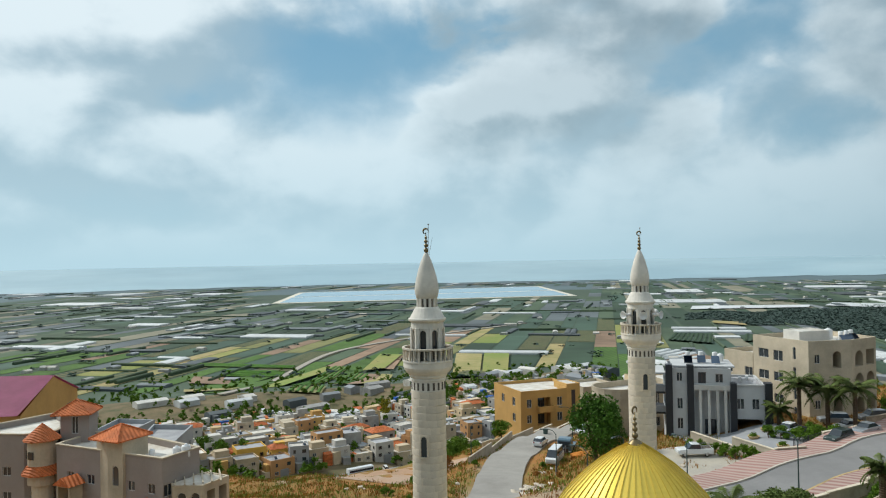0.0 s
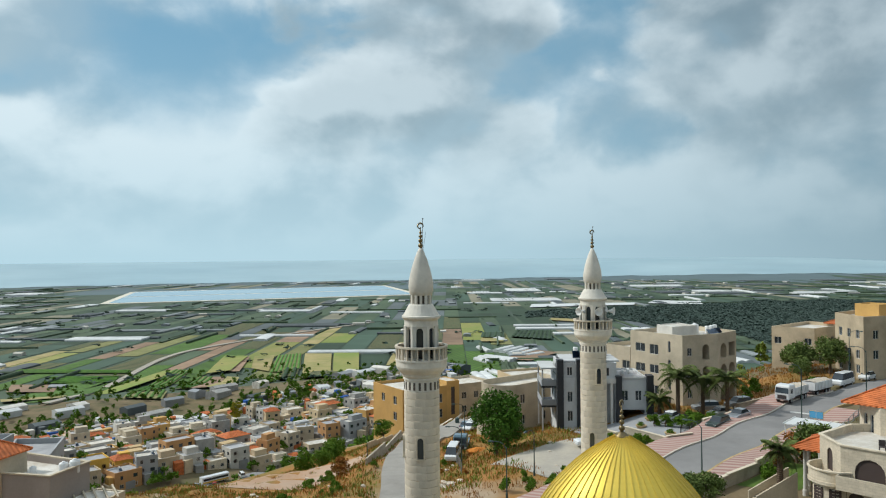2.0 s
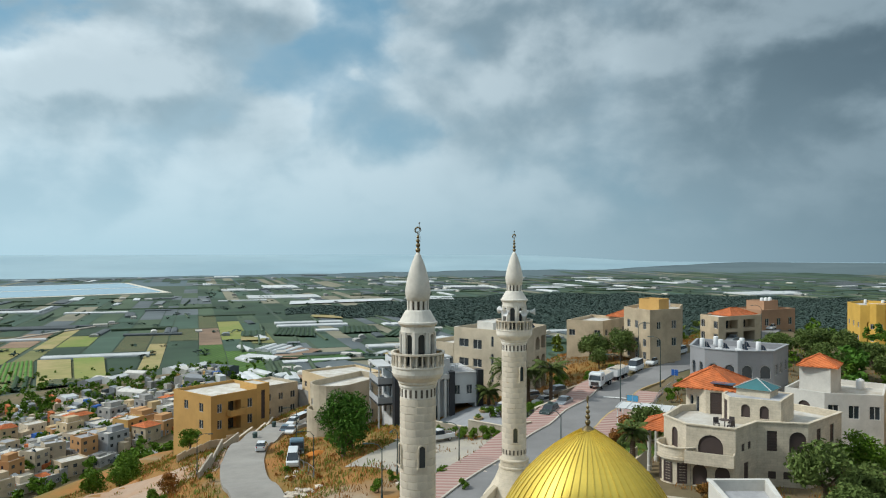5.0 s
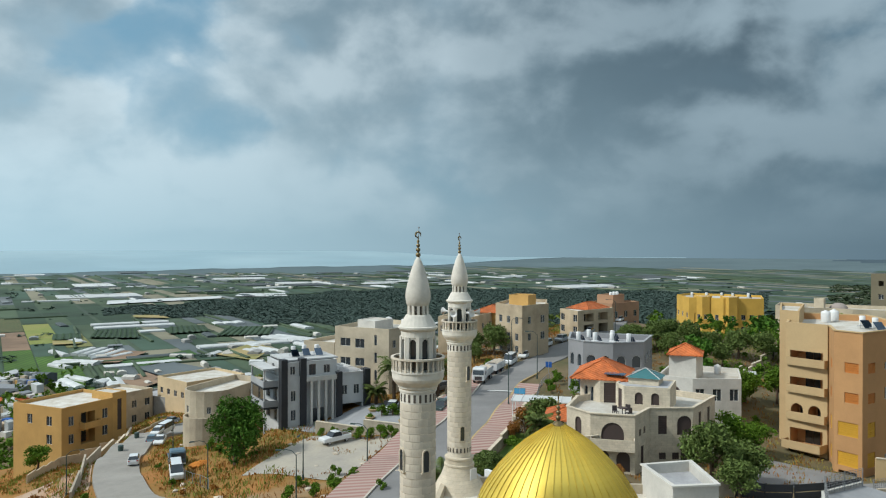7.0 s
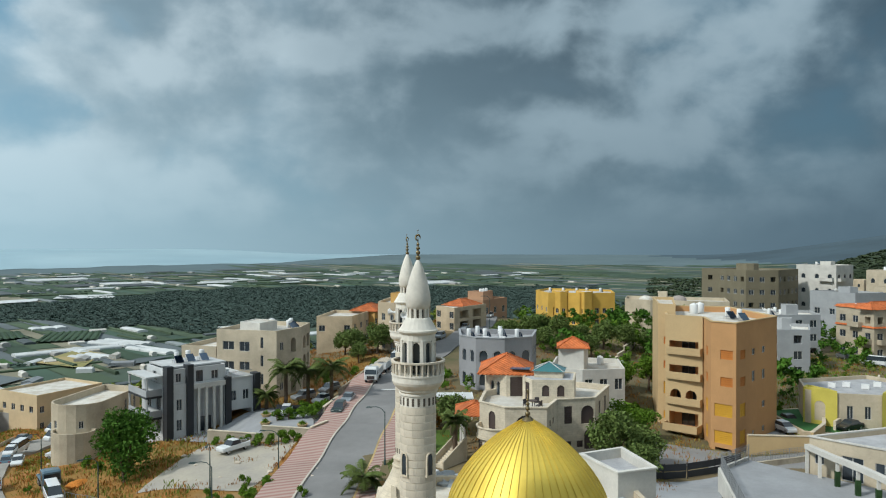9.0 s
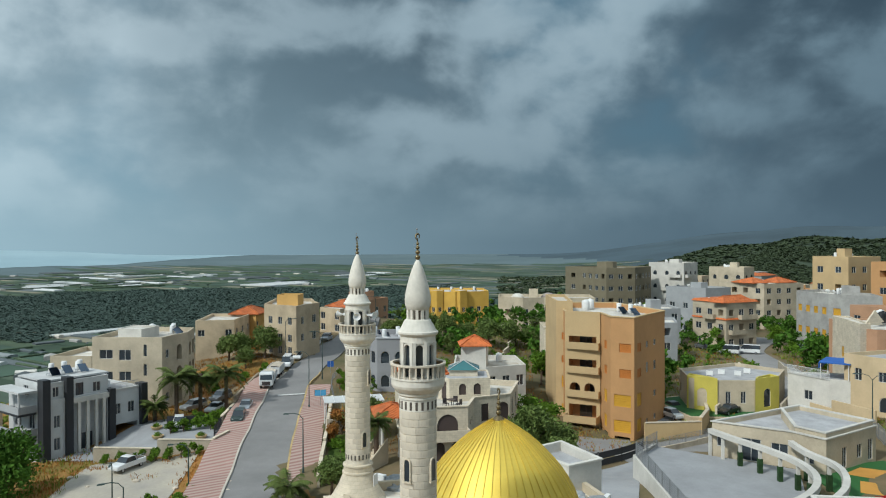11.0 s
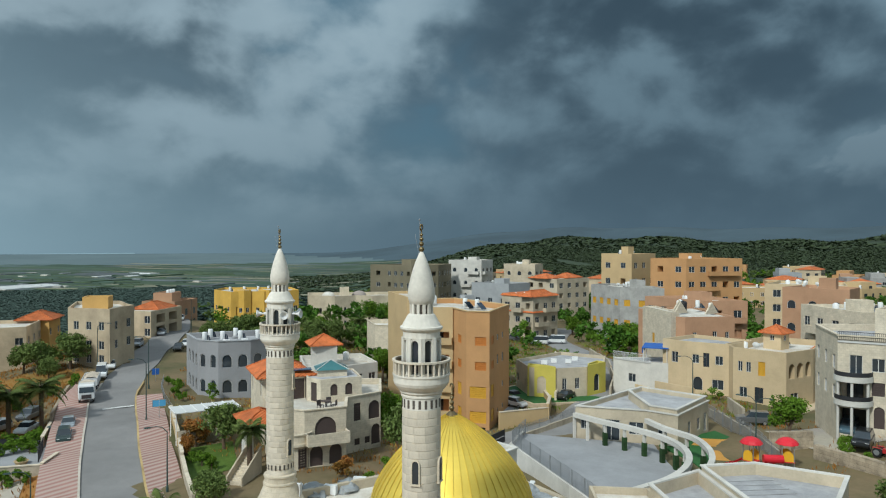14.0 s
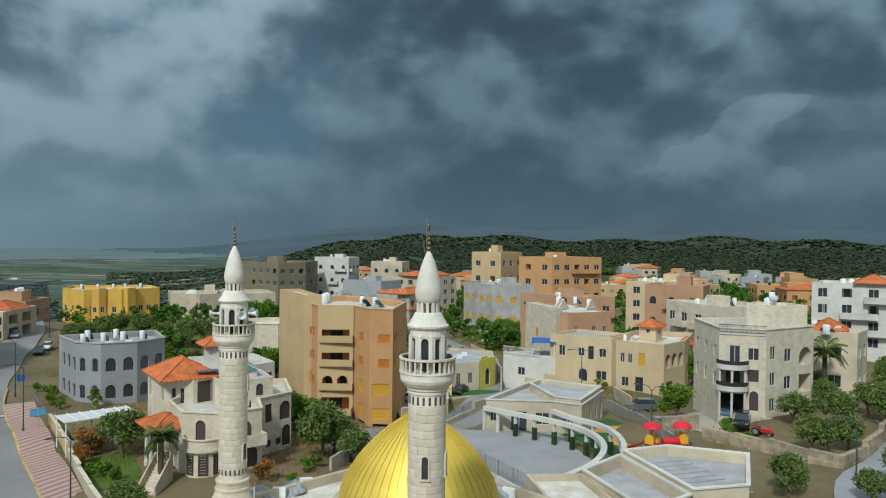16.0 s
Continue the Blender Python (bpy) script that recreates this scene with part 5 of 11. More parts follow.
def building(name, label, poly, z0, z1, wall="cream", faces=None, par=0.7, roof="rooflt", cat="house", parent=None, sink=3.0, trim=None, group="", lite=False):
    """A block on any plan. faces: wall number -> openings (place along it 0..1, height over z0, width, height, kind)."""
    poly = ccw(poly)
    ox, oy = poly[0]
    th = parent or thing(name, label, cat, (ox, oy, z0), group=group)
    off = th.matrix_basis.translation
    cx, cy = sum(p[0] for p in poly) / len(poly), sum(p[1] for p in poly) / len(poly)
    FOOT.append((cx, cy, max(math.hypot(p[0] - cx, p[1] - cy) for p in poly), poly))
    loc = [(x - off.x, y - off.y) for x, y in poly]
    zb = z0 - off.z
    H = z1 - z0
    bm = bmesh.new()
    backs, todo = [], []
    for i in range(len(loc)):
        p, q = loc[i], loc[(i + 1) % len(loc)]
        m, L = edge_frame(p, q, zb)
        ops = []
        for u, z, w, h, st in (faces or {}).get(i, ()):
            c = u * L if u <= 1.0 else u
            w = min(w, L - 0.1)
            c = min(max(c, w / 2 + 0.04), L - w / 2 - 0.04)
            dp = DEEP.get(st.lower() if st in "lLgv" else "", 0.15)
            if z + h > H + par - 0.05:
                h = H + par - 0.1 - z
            if any(c - w / 2 < o[1] and c + w / 2 > o[0] and z < o[3] and z + h > o[2] for o in ops):
                continue
            ops.append((c - w / 2, c + w / 2, z, z + h, dp, st in "aAL"))
            todo.append((m, c, z, w, h, st, dp))
        wall_panel(bm, m, L, -sink, H + par, ops)
    inn = inset(loc, 0.22)
    n = len(loc)
    for i in range(n):
        j = (i + 1) % n
        bm.faces.new([bm.verts.new((*c, zb + z)) for c, z in ((loc[i], H + par), (loc[j], H + par), (inn[j], H + par), (inn[i], H + par))])
        bm.faces.new([bm.verts.new((*c, zb + z)) for c, z in ((inn[i], H + par), (inn[j], H + par), (inn[j], H - 0.1), (inn[i], H - 0.1))])
    part("wall", bm, wall, th)
    bm = bmesh.new()
    prism(bm, inn, zb + H - 0.25, zb + H)
    part("roof", bm, roof, th)
    if trim:
        out_ = inset(loc, -0.1)
        bm = bmesh.new()
        rings = [[bm.verts.new((x, y, zb + H + par + dz)) for x, y in q] for q, dz in ((out_, 0.003), (out_, 0.12), (inn, 0.12), (inn, 0.003))]
        for a, b in zip(rings, rings[1:] + rings[:1]):
            for i in range(n):
                j = (i + 1) % n
                bm.faces.new((a[i], a[j], b[j], b[i]))
        part("coping", bm, trim, th)
    for m, c, z, w, h, st, dp in todo:
        at = m @ Matrix.Translation((c, 0, z))
        if st in "lLgv":
            bm = bmesh.new()
            box(bm, -w / 2 - 0.05, dp, -0.05, w / 2 + 0.05, dp + 0.1, h + 0.05)
            # a garage's back wall carries its shade as colour
            part("recess_wall", bm, "shade" if st == "g" else wall, th, m=at)
            if st != "g":
                fr, pn = window_meshes("d", min(1.7, w * 0.6), min(2.0, h * 0.9))
                wd = part("balcony_door", fr, "", th, m=at @ Matrix.Translation((0, dp - 0.16, 0)))
                part("pane", pn, "", wd)
            continue
        if lite:
            part("window", whole_window(st, w, h), "", th, m=at)
            continue
        fr, pn = window_meshes(st, w, h)
        wd = part("window" if st != "d" else "door", fr, "", th, m=at)
        part("pane", pn, "", wd)
    return th


def grid(cols, rows, w, h, st, a=0.15, b=0.85):
    n = cols
    return [((a + (b - a) * (i / (n - 1) if n > 1 else 0.5)), z, w, h, st) for i in range(n) for z in rows]


def extra_box(th, name, x0, y0, z0, x1, y1, z1, material, label=""):
    """A block under a thing, in world coordinates."""
    o = th.matrix_basis.translation
    bm = bmesh.new()
    box(bm, x0 - o.x, y0 - o.y, z0 - o.z, x1 - o.x, y1 - o.y, z1 - o.z)
    return part(name, bm, material, th, label)


def balcony(th, p, q, z, depth, style="solid", u0=0.0, u1=1.0, railm="white", h=1.0):
    """A slab out from the wall between p and q, with its rail."""
    o = th.matrix_basis.translation
    m, L = edge_frame((p[0] - o.x, p[1] - o.y), (q[0] - o.x, q[1] - o.y), z - o.z)
    a, b = u0 * L, u1 * L
    bm = bmesh.new()
    box(bm, a, -depth, -0.18, b, 0.0, 0.0)
    s = part("balcony", bm, railm if style == "solid" else "frame", th, m=m)
    if style == "solid":
        bm = bmesh.new()
        for x0, y0, x1, y1 in ((a, -depth, b, -depth + 0.12), (a, -depth + 0.12, a + 0.12, 0), (b - 0.12, -depth + 0.12, b, 0)):
            box(bm, x0, y0, 0.003, x1, y1, h)
        part("parapet", bm, railm, s)
    else:
        bm = bmesh.new()
        for x0, y0, x1, y1 in ((a, -depth, b, -depth + 0.04), (a, -depth, a + 0.04, 0), (b - 0.04, -depth, b, 0)):
            box(bm, x0, y0, h - 0.05, x1, y1, h)
            box(bm, x0, y0, 0.08, x1, y1, 0.12)
        nb = max(4, int((b - a) / 0.16))
        for i in range(nb + 1):
            x = a + (b - a - 0.03) * i / nb
            box(bm, x, -depth + 0.005, 0.12, x + 0.03, -depth + 0.035, h - 0.05)
        part("railing", bm, railm, s)
    return s


def hip_roof(th, cx, cy, rz, w, d, z, h, over=0.45, name="tiled_roof", ridge=None):
    """A hipped roof of red tiles with eaves and ridge caps."""
    o = th.matrix_basis.translation
    m = pose(cx - o.x, cy - o.y, z - o.z, 0, 0, rz)
    W, D = w / 2 + over, d / 2 + over
    rl = max(0.0, W - D) if ridge is None else ridge
    bm = bmesh.new()
    lo = [bm.verts.new(v) for v in ((-W, -D, 0), (W, -D, 0), (W, D, 0), (-W, D, 0))]
    lb = [bm.verts.new(v) for v in ((-W, -D, -0.12), (W, -D, -0.12), (W, D, -0.12), (-W, D, -0.12))]
    bm.faces.new(list(reversed(lb)))
    for i in range(4):
        j = (i + 1) % 4
        bm.faces.new((lb[i], lb[j], lo[j], lo[i]))
    if rl > 0.05:
        t = [bm.verts.new((-rl, 0, h)), bm.verts.new((rl, 0, h))]
        bm.faces.new((lo[0], lo[1], t[1], t[0])), bm.faces.new((lo[2], lo[3], t[0], t[1]))
        bm.faces.new((lo[1], lo[2], t[1])), bm.faces.new((lo[3], lo[0], t[0]))
    else:
        t = bm.verts.new((0, 0, h))
        for i in range(4):
            bm.faces.new((lo[i], lo[(i + 1) % 4], t))
    r = part(name, bm, "tile", th, "red clay tiled hipped roof", m)
    bm = bmesh.new()
    ends = [(-rl, 0, h), (rl, 0, h)] if rl > 0.05 else [(0, 0, h)]
    for sx, sy in ((-1, -1), (1, -1), (1, 1), (-1, 1)):
        e = ends[-1] if sx > 0 else ends[0]
        tube(bm, (sx * W, sy * D, 0.02), (e[0], e[1], e[2] + 0.02), 0.09, 0.09, 6)
    if rl > 0.05:
        tube(bm, (-rl, 0, h + 0.02), (rl, 0, h + 0.02), 0.1, 0.1, 6)
    part("ridge_tiles", bm, "tile", r)
    return r


# rooftop things
bm = bmesh.new()
lathe(bm, [(0.3, 0.35), (0.34, 0.4), (0.34, 1.45), (0.3, 1.52)], 14)
tank_mesh = mesh("tank", bm, "tank", True)
bm = bmesh.new()
quad(bm, (-0.55, -1.4, 0.15), (0.55, -1.4, 0.15), (0.55, -0.35, 1.05), (-0.55, -0.35, 1.05))
bmesh.ops.solidify(bm, geom=bm.faces[:], thickness=0.08)
panel_mesh = mesh("collector", bm, "panel")
bm = bmesh.new()
for x in (-0.45, 0.45):
    tube(bm, (x, -0.35, 0), (x, -0.35, 1.0), 0.025, 0.025, 5)
    tube(bm, (x, 0.3, 0), (x, 0.3, 0.4), 0.025, 0.025, 5)
box(bm, -0.45, -0.3, 0.3, 0.45, 0.35, 0.36)
stand_mesh = mesh("stand", bm, "steel")


def heater(x, y, z, rz=0.0):
    th = thing("solar_water_heater", "white solar water heater tank with a dark collector", "water heater", (x, y, z), rz, "solar water heaters on the roofs")
    part("tank", tank_mesh, "", th), part("collector", panel_mesh, "", th), part("stand", stand_mesh, "", th)


bm = bmesh.new()
lathe(bm, [(0.06, 0.0), (0.28, 0.06), (0.48, 0.18), (0.5, 0.2), (0.27, 0.1), (0.05, 0.04)], 16)
dish_mesh = mesh("dish", bm, "tank", True)
bm = bmesh.new()
tube(bm, (0, 0, 0), (0, 0, 0.8), 0.03, 0.03, 6)
tube(bm, (0, 0, 0.8), (0, -0.4, 1.0), 0.015, 0.015, 5)
mast_mesh = mesh("mast", bm, "steel")


def dish(x, y, z, rz=0.0):
    th = thing("satellite_dish", "pale satellite dish on a short mast on the roof", "satellite dish", (x, y, z), rz, "satellite dishes on the roofs")
    part("mast", mast_mesh, "", th)
    part("reflector", dish_mesh, "", th, m=pose(0, 0, 0.85, 55, 0, 0))


bm = bmesh.new()
box(bm, -0.45, -0.17, 0.05, 0.45, 0.17, 0.68)
for x in (-0.4, 0.34):
    box(bm, x, -0.17, 0, x + 0.06, 0.17, 0.05)
ac_mesh = mesh("casing", bm, "tank")
bm = bmesh.new()
lathe(bm, [(0.24, 0.0), (0.24, 0.02), (0.08, 0.03)], 16)
fan_mesh = mesh("fan_grille", bm, "dframe")


def aircon(x, y, z, rz=0.0):
    th = thing("air_conditioner", "white outdoor air conditioner unit with a round fan", "air conditioner", (x, y, z), rz, "air conditioners on roofs and walls")
    part("casing", ac_mesh, "", th)
    part("fan_grille", fan_mesh, "", th, m=pose(-0.12, -0.172, 0.37, 90, 0, 0))


def tank(x, y, z, black=False, s=1.0):
    bm = bmesh.new()
    lathe(bm, [(0.55 * s, 0), (0.58 * s, 0.05), (0.58 * s, 1.25 * s), (0.5 * s, 1.4 * s), (0.2 * s, 1.5 * s), (0.2 * s, 1.58 * s)], 18)
    solid("water_tank", "black plastic water tank on a flat roof" if black else "white plastic water tank on a flat roof", "water tank", bm, "blacktank" if black else "tank", loc=(x, y, z), smooth=True, group="water tanks on the roofs")


# -- tall tan apartment house
T_ = [(77, 21.3), (75.2, 16.9), (70.3, 16.5), (68.7, 13.9), (73.7, 10.8), (78.2, 7.8), (92, 12), (92, 21)]
tz = 5.5
flat = building("apartment_house", "tall tan and sand rendered apartment house with amber shutters", T_, tz, 21.0, "tan", {
    0: [(0.5, 11.6, 3.7, 1.5, "l"), (0.5, 8.4, 3.7, 1.6, "l"), (0.28, 5.2, 1.4, 1.7, "L"), (0.70, 5.2, 1.4, 1.7, "L"), (0.5, 2.0, 3.7, 2.0, "l")],
    1: [(0.5, 11.9, 1.3, 1.1, "r"), (0.5, 8.7, 1.3, 1.1, "r"), (0.5, 5.1, 1.4, 1.6, "s"), (0.5, 1.9, 1.4, 1.6, "s"), (0.5, -0.9, 2.6, 2.3, "g")],
    2: [(0.62, 11.9, 1.5, 1.1, "r"), (0.62, 8.7, 1.5, 1.1, "r"), (0.5, 5.1, 2.2, 1.5, "s"), (0.5, 1.9, 2.2, 1.5, "s"), (0.5, -0.9, 2.0, 2.3, "g")],
    3: [(0.3, 11.9, 1.4, 1.1, "r"), (0.3, 8.7, 1.4, 1.1, "r"), (0.3, 5.1, 1.5, 1.6, "s"), (0.3, 1.9, 1.5, 1.6, "s"), (0.8, 12.1, 0.8, 0.8, "w"), (0.8, 8.9, 0.8, 1.3, "w"), (0.8, 2.4, 0.6, 0.6, "w"), (0.25, -0.9, 1.5, 1.9, "s")],
    4: [(0.3, 12.1, 0.8, 0.8, "w"), (0.3, 8.9, 0.8, 1.2, "w"), (0.3, 5.4, 0.8, 0.8, "w"), (0.3, 2.4, 0.7, 0.7, "w")],
    7: grid(3, (12, 8.8, 5.4, 2.2), 1.2, 1.2, "r"),
}, 0.75, "rooflt", "apartment house", trim="sand")
# the sand-coloured loggia front stands proud of the tan body
o = flat.matrix_basis.translation
m_, L_ = edge_frame((76.72 - o.x, 21.42 - o.y), (74.92 - o.x, 17.02 - o.y), 0)
bm = bmesh.new()
wall_panel(bm, m_, L_, -3, 16.4, [(c_ * L_ - w_ / 2, c_ * L_ + w_ / 2, z_, z_ + h_, 0.28, ar_) for c_, z_, w_, h_, ar_ in (
    (0.5, 11.6, 3.7, 1.5, False), (0.5, 8.4, 3.7, 1.6, False), (0.28, 5.2, 1.4, 1.7, True), (0.70, 5.2, 1.4, 1.7, True), (0.5, 2.0, 3.7, 2.0, False), (0.5, -2.0, 3.7, 2.6, False))])
for u in (0, L_):
    quad(bm, *[m_ @ Vector(p) for p in ((u, 0, -3), (u, 0.27, -3), (u, 0.27, 16.4), (u, 0, 16.4))])
quad(bm, *[m_ @ Vector(p) for p in ((0, 0, 16.4), (L_, 0, 16.4), (L_, 0.27, 16.4), (0, 0.27, 16.4))])
part("loggia_front", bm, "sand", flat, "sand coloured loggia front")
for zz in (2.0, 5.2, 8.4, 11.6):
    balcony(flat, (77.25, 21.1), (75.1, 16.95), tz + zz - 0.02, 0.9 if zz > 2 else 1.9, "solid", 0.04, 1.0, "sand", 0.75)
building("stair", "", [(93, 22.5), (80.5, 22.2), (79.6, 20), (93, 19.5)], tz, 22.6, "sand", {1: [(0.5, 12.1, 0.8, 1.0, "r"), (0.5, 8.9, 0.8, 1.0, "r"), (0.5, 5.5, 0.8, 1.6, "s"), (0.5, 2.2, 0.8, 1.0, "s")]}, 0.4, parent=flat)
for x, y in ((80, 12), (82, 13.2)):
    heater(x, y, 21, -60)
tank(88, 17, 21), tank(90, 16, 21)

# -- grey house with arched windows
G_ = [(92.5, 52.4), (84.6, 50.4), (82.4, 47.6), (82.6, 43.4), (85.4, 39.8), (94, 40.2)]
gz0 = 8.8
gh_ = building("house", "slate grey rendered house with dark arched windows", G_, gz0, 16.6, "grey", {
    0: grid(3, (5.0, 1.6), 1.3, 1.7, "a", 0.3, 0.9), 1: grid(2, (5.0, 1.6), 0.9, 1.7, "a", 0.25, 0.75),
    2: grid(2, (5.0, 1.6), 1.3, 1.7, "a", 0.27, 0.76), 3: grid(2, (5.0, 1.6), 1.4, 1.7, "a", 0.27, 0.78),
    4: grid(3, (5.2, 1.8), 1.3, 1.4, "w", 0.2, 0.8)}, 0.7, "roof", trim="pale")
for x, y in ((85.0, 46.6), (85.6, 44.2)):
    aircon(x, y, 16.6, 80)
for x, y in ((87, 49.6), (87.4, 47.2), (87.8, 44.8), (88.0, 42.4), (90.6, 49), (91, 45.5)):
    heater(x, y, 16.6, 80)

# -- modern house with charcoal piers
def mh(u, v):
    """The modern house's plan: u along its front, v to the back."""
    return (61.9 + 0.835 * u + 0.551 * v, 84.8 - 0.551 * u + 0.835 * v)


def mh_box(th, name, u0, v0, z0, u1, v1, z1, material, label=""):
    o = th.matrix_basis.translation
    bm = bmesh.new()
    prism(bm, [(x - o.x, y - o.y) for x, y in (mh(u0, v0), mh(u1, v0), mh(u1, v1), mh(u0, v1))], z0 - o.z, z1 - o.z)
    return part(name, bm, material, th, label)


dz = 5.2
mod = building("house", "modern pale grey house with charcoal piers and a white colonnade", [mh(0, 8.4), mh(0, 0), mh(12.6, 0), mh(12.6, 8.4)], dz, 12.1, "offwhite", {
    0: [(0.3, 0.8, 1.5, 1.9, "w"), (0.7, 0.8, 1.5, 1.9, "w"), (0.3, 3.6, 1.5, 2.0, "w"), (0.7, 3.6, 1.5, 2.0, "w")],
    1: [(1.8, 1.0, 0.75, 1.5, "w"), (1.8, 3.7, 0.75, 1.5, "w"), (5.9, 0.2, 4.4, 6.0, "v"), (10.6, -0.1, 3.4, 2.7, "g"), (9.5, 3.9, 0.9, 1.4, "w"), (11.4, 3.9, 0.9, 1.4, "w")]}, 0.3, "roof")
building("upper", "", [mh(0.3, 7.4), mh(0.3, 0.25), mh(8.4, 0.25), mh(8.4, 7.4)], 12.1, 14.1, "offwhite", {0: [(0.4, 0.4, 1.2, 1.3, "w")], 1: [(1.5, 0.5, 0.75, 1.2, "w"), (4.4, 0.2, 1.0, 1.6, "d"), (6.6, 0.4, 1.0, 1.2, "w")]}, 0.3, "roof", parent=mod, sink=0.1)
for u0, u1, v0, zt in ((-0.05, 0.85, -0.45, 14.9), (2.75, 3.6, -0.45, 14.9), (8.2, 9.0, -0.5, 12.6), (12.5, 13.4, -0.6, 12.7)):
    mh_box(mod, "pier", u0, v0, dz - 2, u1, 0.9, zt, "dark", "charcoal clad pier")
for u in (4.4, 5.5, 6.6, 7.6):
    mh_box(mod, "column", u - 0.17, -0.3, dz - 1, u + 0.17, 0.04, 11.6, "white", "white square column")
mh_box(mod, "lintel", 3.6, -0.35, 11.602, 8.2, 0.1, 12.2, "white")
mh_box(mod, "roof_slab", 0.9, 1.2, 14.402, 9.0, 8.0, 14.6, "offwhite")
for zz in (7.9, 10.7):
    sl = mh_box(mod, "balcony", -2.1, 1.2, zz, -0.02, 7.6, zz + 0.28, "dark", "dark edged balcony slab")
    mh_box(mod, "balcony_wall", -2.1, 1.2, zz + 0.285, -2.0, 7.6, zz + 1.15, "pale")
    mh_box(mod, "balcony_wall", -2.0, 1.2, zz + 0.285, -0.02, 1.3, zz + 1.15, "pale")
mh_box(mod, "balcony_roof", -2.2, 1.0, 13.4, -0.02, 7.8, 13.62, "offwhite")
for v_ in (1.35, 7.5):
    mh_box(mod, "balcony_post", -2.05, v_ - 0.1, dz - 1, -1.85, v_ + 0.1, 13.395, "offwhite")
balcony(mod, mh(8.6, 0), mh(12.4, 0), 12.4, 0.15, "rail", 0.02, 0.98, "steel", 0.8)
for u, v_ in ((3.2, 4.2), (5.0, 4.6), (6.8, 4.2)):
    heater(*mh(u, v_), 14.602, -34)
tank(*mh(7.8, 6.4), 14.602, s=0.7), aircon(*mh(10, 4), 12.1, 50), aircon(*mh(11, 5), 12.1, 50)
# -- cream apartment house behind it
A_ = [(80, 88.3), (80.2, 78.2), (86.6, 77.0), (92.6, 78.3), (94, 89)]
az = 7.0
apt = building("apartment_house", "cream rendered apartment house with arched balconies", A_, az, 17.0, "cream", {
    0: [(0.2, 7.6, 1.9, 1.3, "w"), (0.47, 7.4, 1.7, 1.5, "w"), (0.2, 4.5, 1.9, 1.3, "w"), (0.47, 4.5, 1.7, 1.3, "w"), (0.47, 1.4, 1.7, 1.3, "w"),
        (0.76, 8.0, 0.5, 1.7, "a"), (0.76, 5.2, 0.5, 1.7, "a"), (0.76, 2.4, 0.5, 1.7, "a"), (0.76, 0.0, 0.5, 1.4, "a")],
    1: [(0.2, 7.6, 0.8, 1.2, "w"), (0.2, 4.5, 0.8, 1.2, "w"), (0.2, 1.4, 0.8, 1.2, "w"), (0.66, 6.9, 1.3, 2.3, "L"), (0.66, 3.7, 1.3, 2.3, "L"), (0.66, 0.6, 1.3, 2.3, "L")],
    2: [(0.3, 6.9, 2.0, 2.2, "L"), (0.75, 6.9, 2.0, 2.2, "l"), (0.3, 3.7, 2.0, 2.3, "L"), (0.75, 3.7, 2.0, 2.3, "L"), (0.3, 0.3, 2.2, 2.4, "L"), (0.75, 0.3, 2.2, 2.4, "L")],
    3: grid(3, (7.6, 4.5, 1.4), 1.2, 1.2, "w")}, 0.7, "rooflt", "apartment house")
building("lower_wing", "", [(80, 94.5), (80, 88.4), (90, 88.4), (90, 94.5)], az, 14.3, "cream", {0: grid(2, (4.5, 1.4), 1.6, 1.3, "w")}, 0.7, parent=apt)
building("penthouse", "", [(84, 86.5), (83, 82.5), (88, 82), (89, 86.5)], 17.0, 18.4, "white", {}, 0.1, "rooflt", parent=apt, sink=0.1)
for x, y in ((88, 80), (89.5, 80.4), (91, 81)):
    heater(x, y, 17, -10)
tank(90, 84, 17)
# -- ochre house down the lane
O_ = [(61.2, 142.4), (61.6, 130.4), (71.7, 130.4), (71.7, 133.7), (74.8, 133.7), (74.8, 142.4)]
oz = -3.5
och = building("house", "ochre rendered house with a flat roof and balconies", O_, oz, 3.0, "ochre", {
    0: [(0.75, 3.9, 1.3, 1.6, "w"), (0.75, 0.8, 1.3, 1.6, "w"), (0.35, 3.9, 1.3, 1.6, "w")],
    1: [(0.18, 3.8, 1.0, 1.6, "w"), (0.5, 3.3, 2.8, 2.3, "l"), (0.84, 3.8, 1.1, 1.7, "w"), (0.18, 0.8, 1.0, 1.6, "w"), (0.5, 0.2, 2.8, 2.3, "l"), (0.84, 0.8, 1.1, 1.7, "w")],
    3: [(0.5, 3.6, 1.0, 1.6, "w")], 5: grid(3, (3.9,), 1.2, 1.3, "w")}, 0.6, "rooflt", sink=6)
building("stair_tower", "", [(71.8, 136), (71.8, 130.6), (74.8, 130.6), (74.8, 136)], oz, 4.2, "ochre", {1: [(0.5, 1.0, 0.9, 5.6, "b")]}, 0.15, parent=och)
balcony(och, (61.6, 130.4), (71.7, 130.4), oz + 3.2, 1.4, "solid", 0.33, 0.68, "ochre", 0.9)
building("house", "cream rendered house beside the ochre one", [(83, 152), (83, 143.5), (92, 143), (92, 153)], -6.4, 0.2, "cream", {1: grid(3, (3.8, 0.8), 1.2, 1.5, "w")}, 0.6, "rooflt")
building("house", "low dark grey flat-roofed house", [(92.5, 150), (92.5, 139), (104, 138), (106, 149)], -6.4, -1.5, "concrete", {1: grid(4, (1.2,), 1.3, 1.3, "w")}, 0.4, "roof")
bm = bmesh.new()
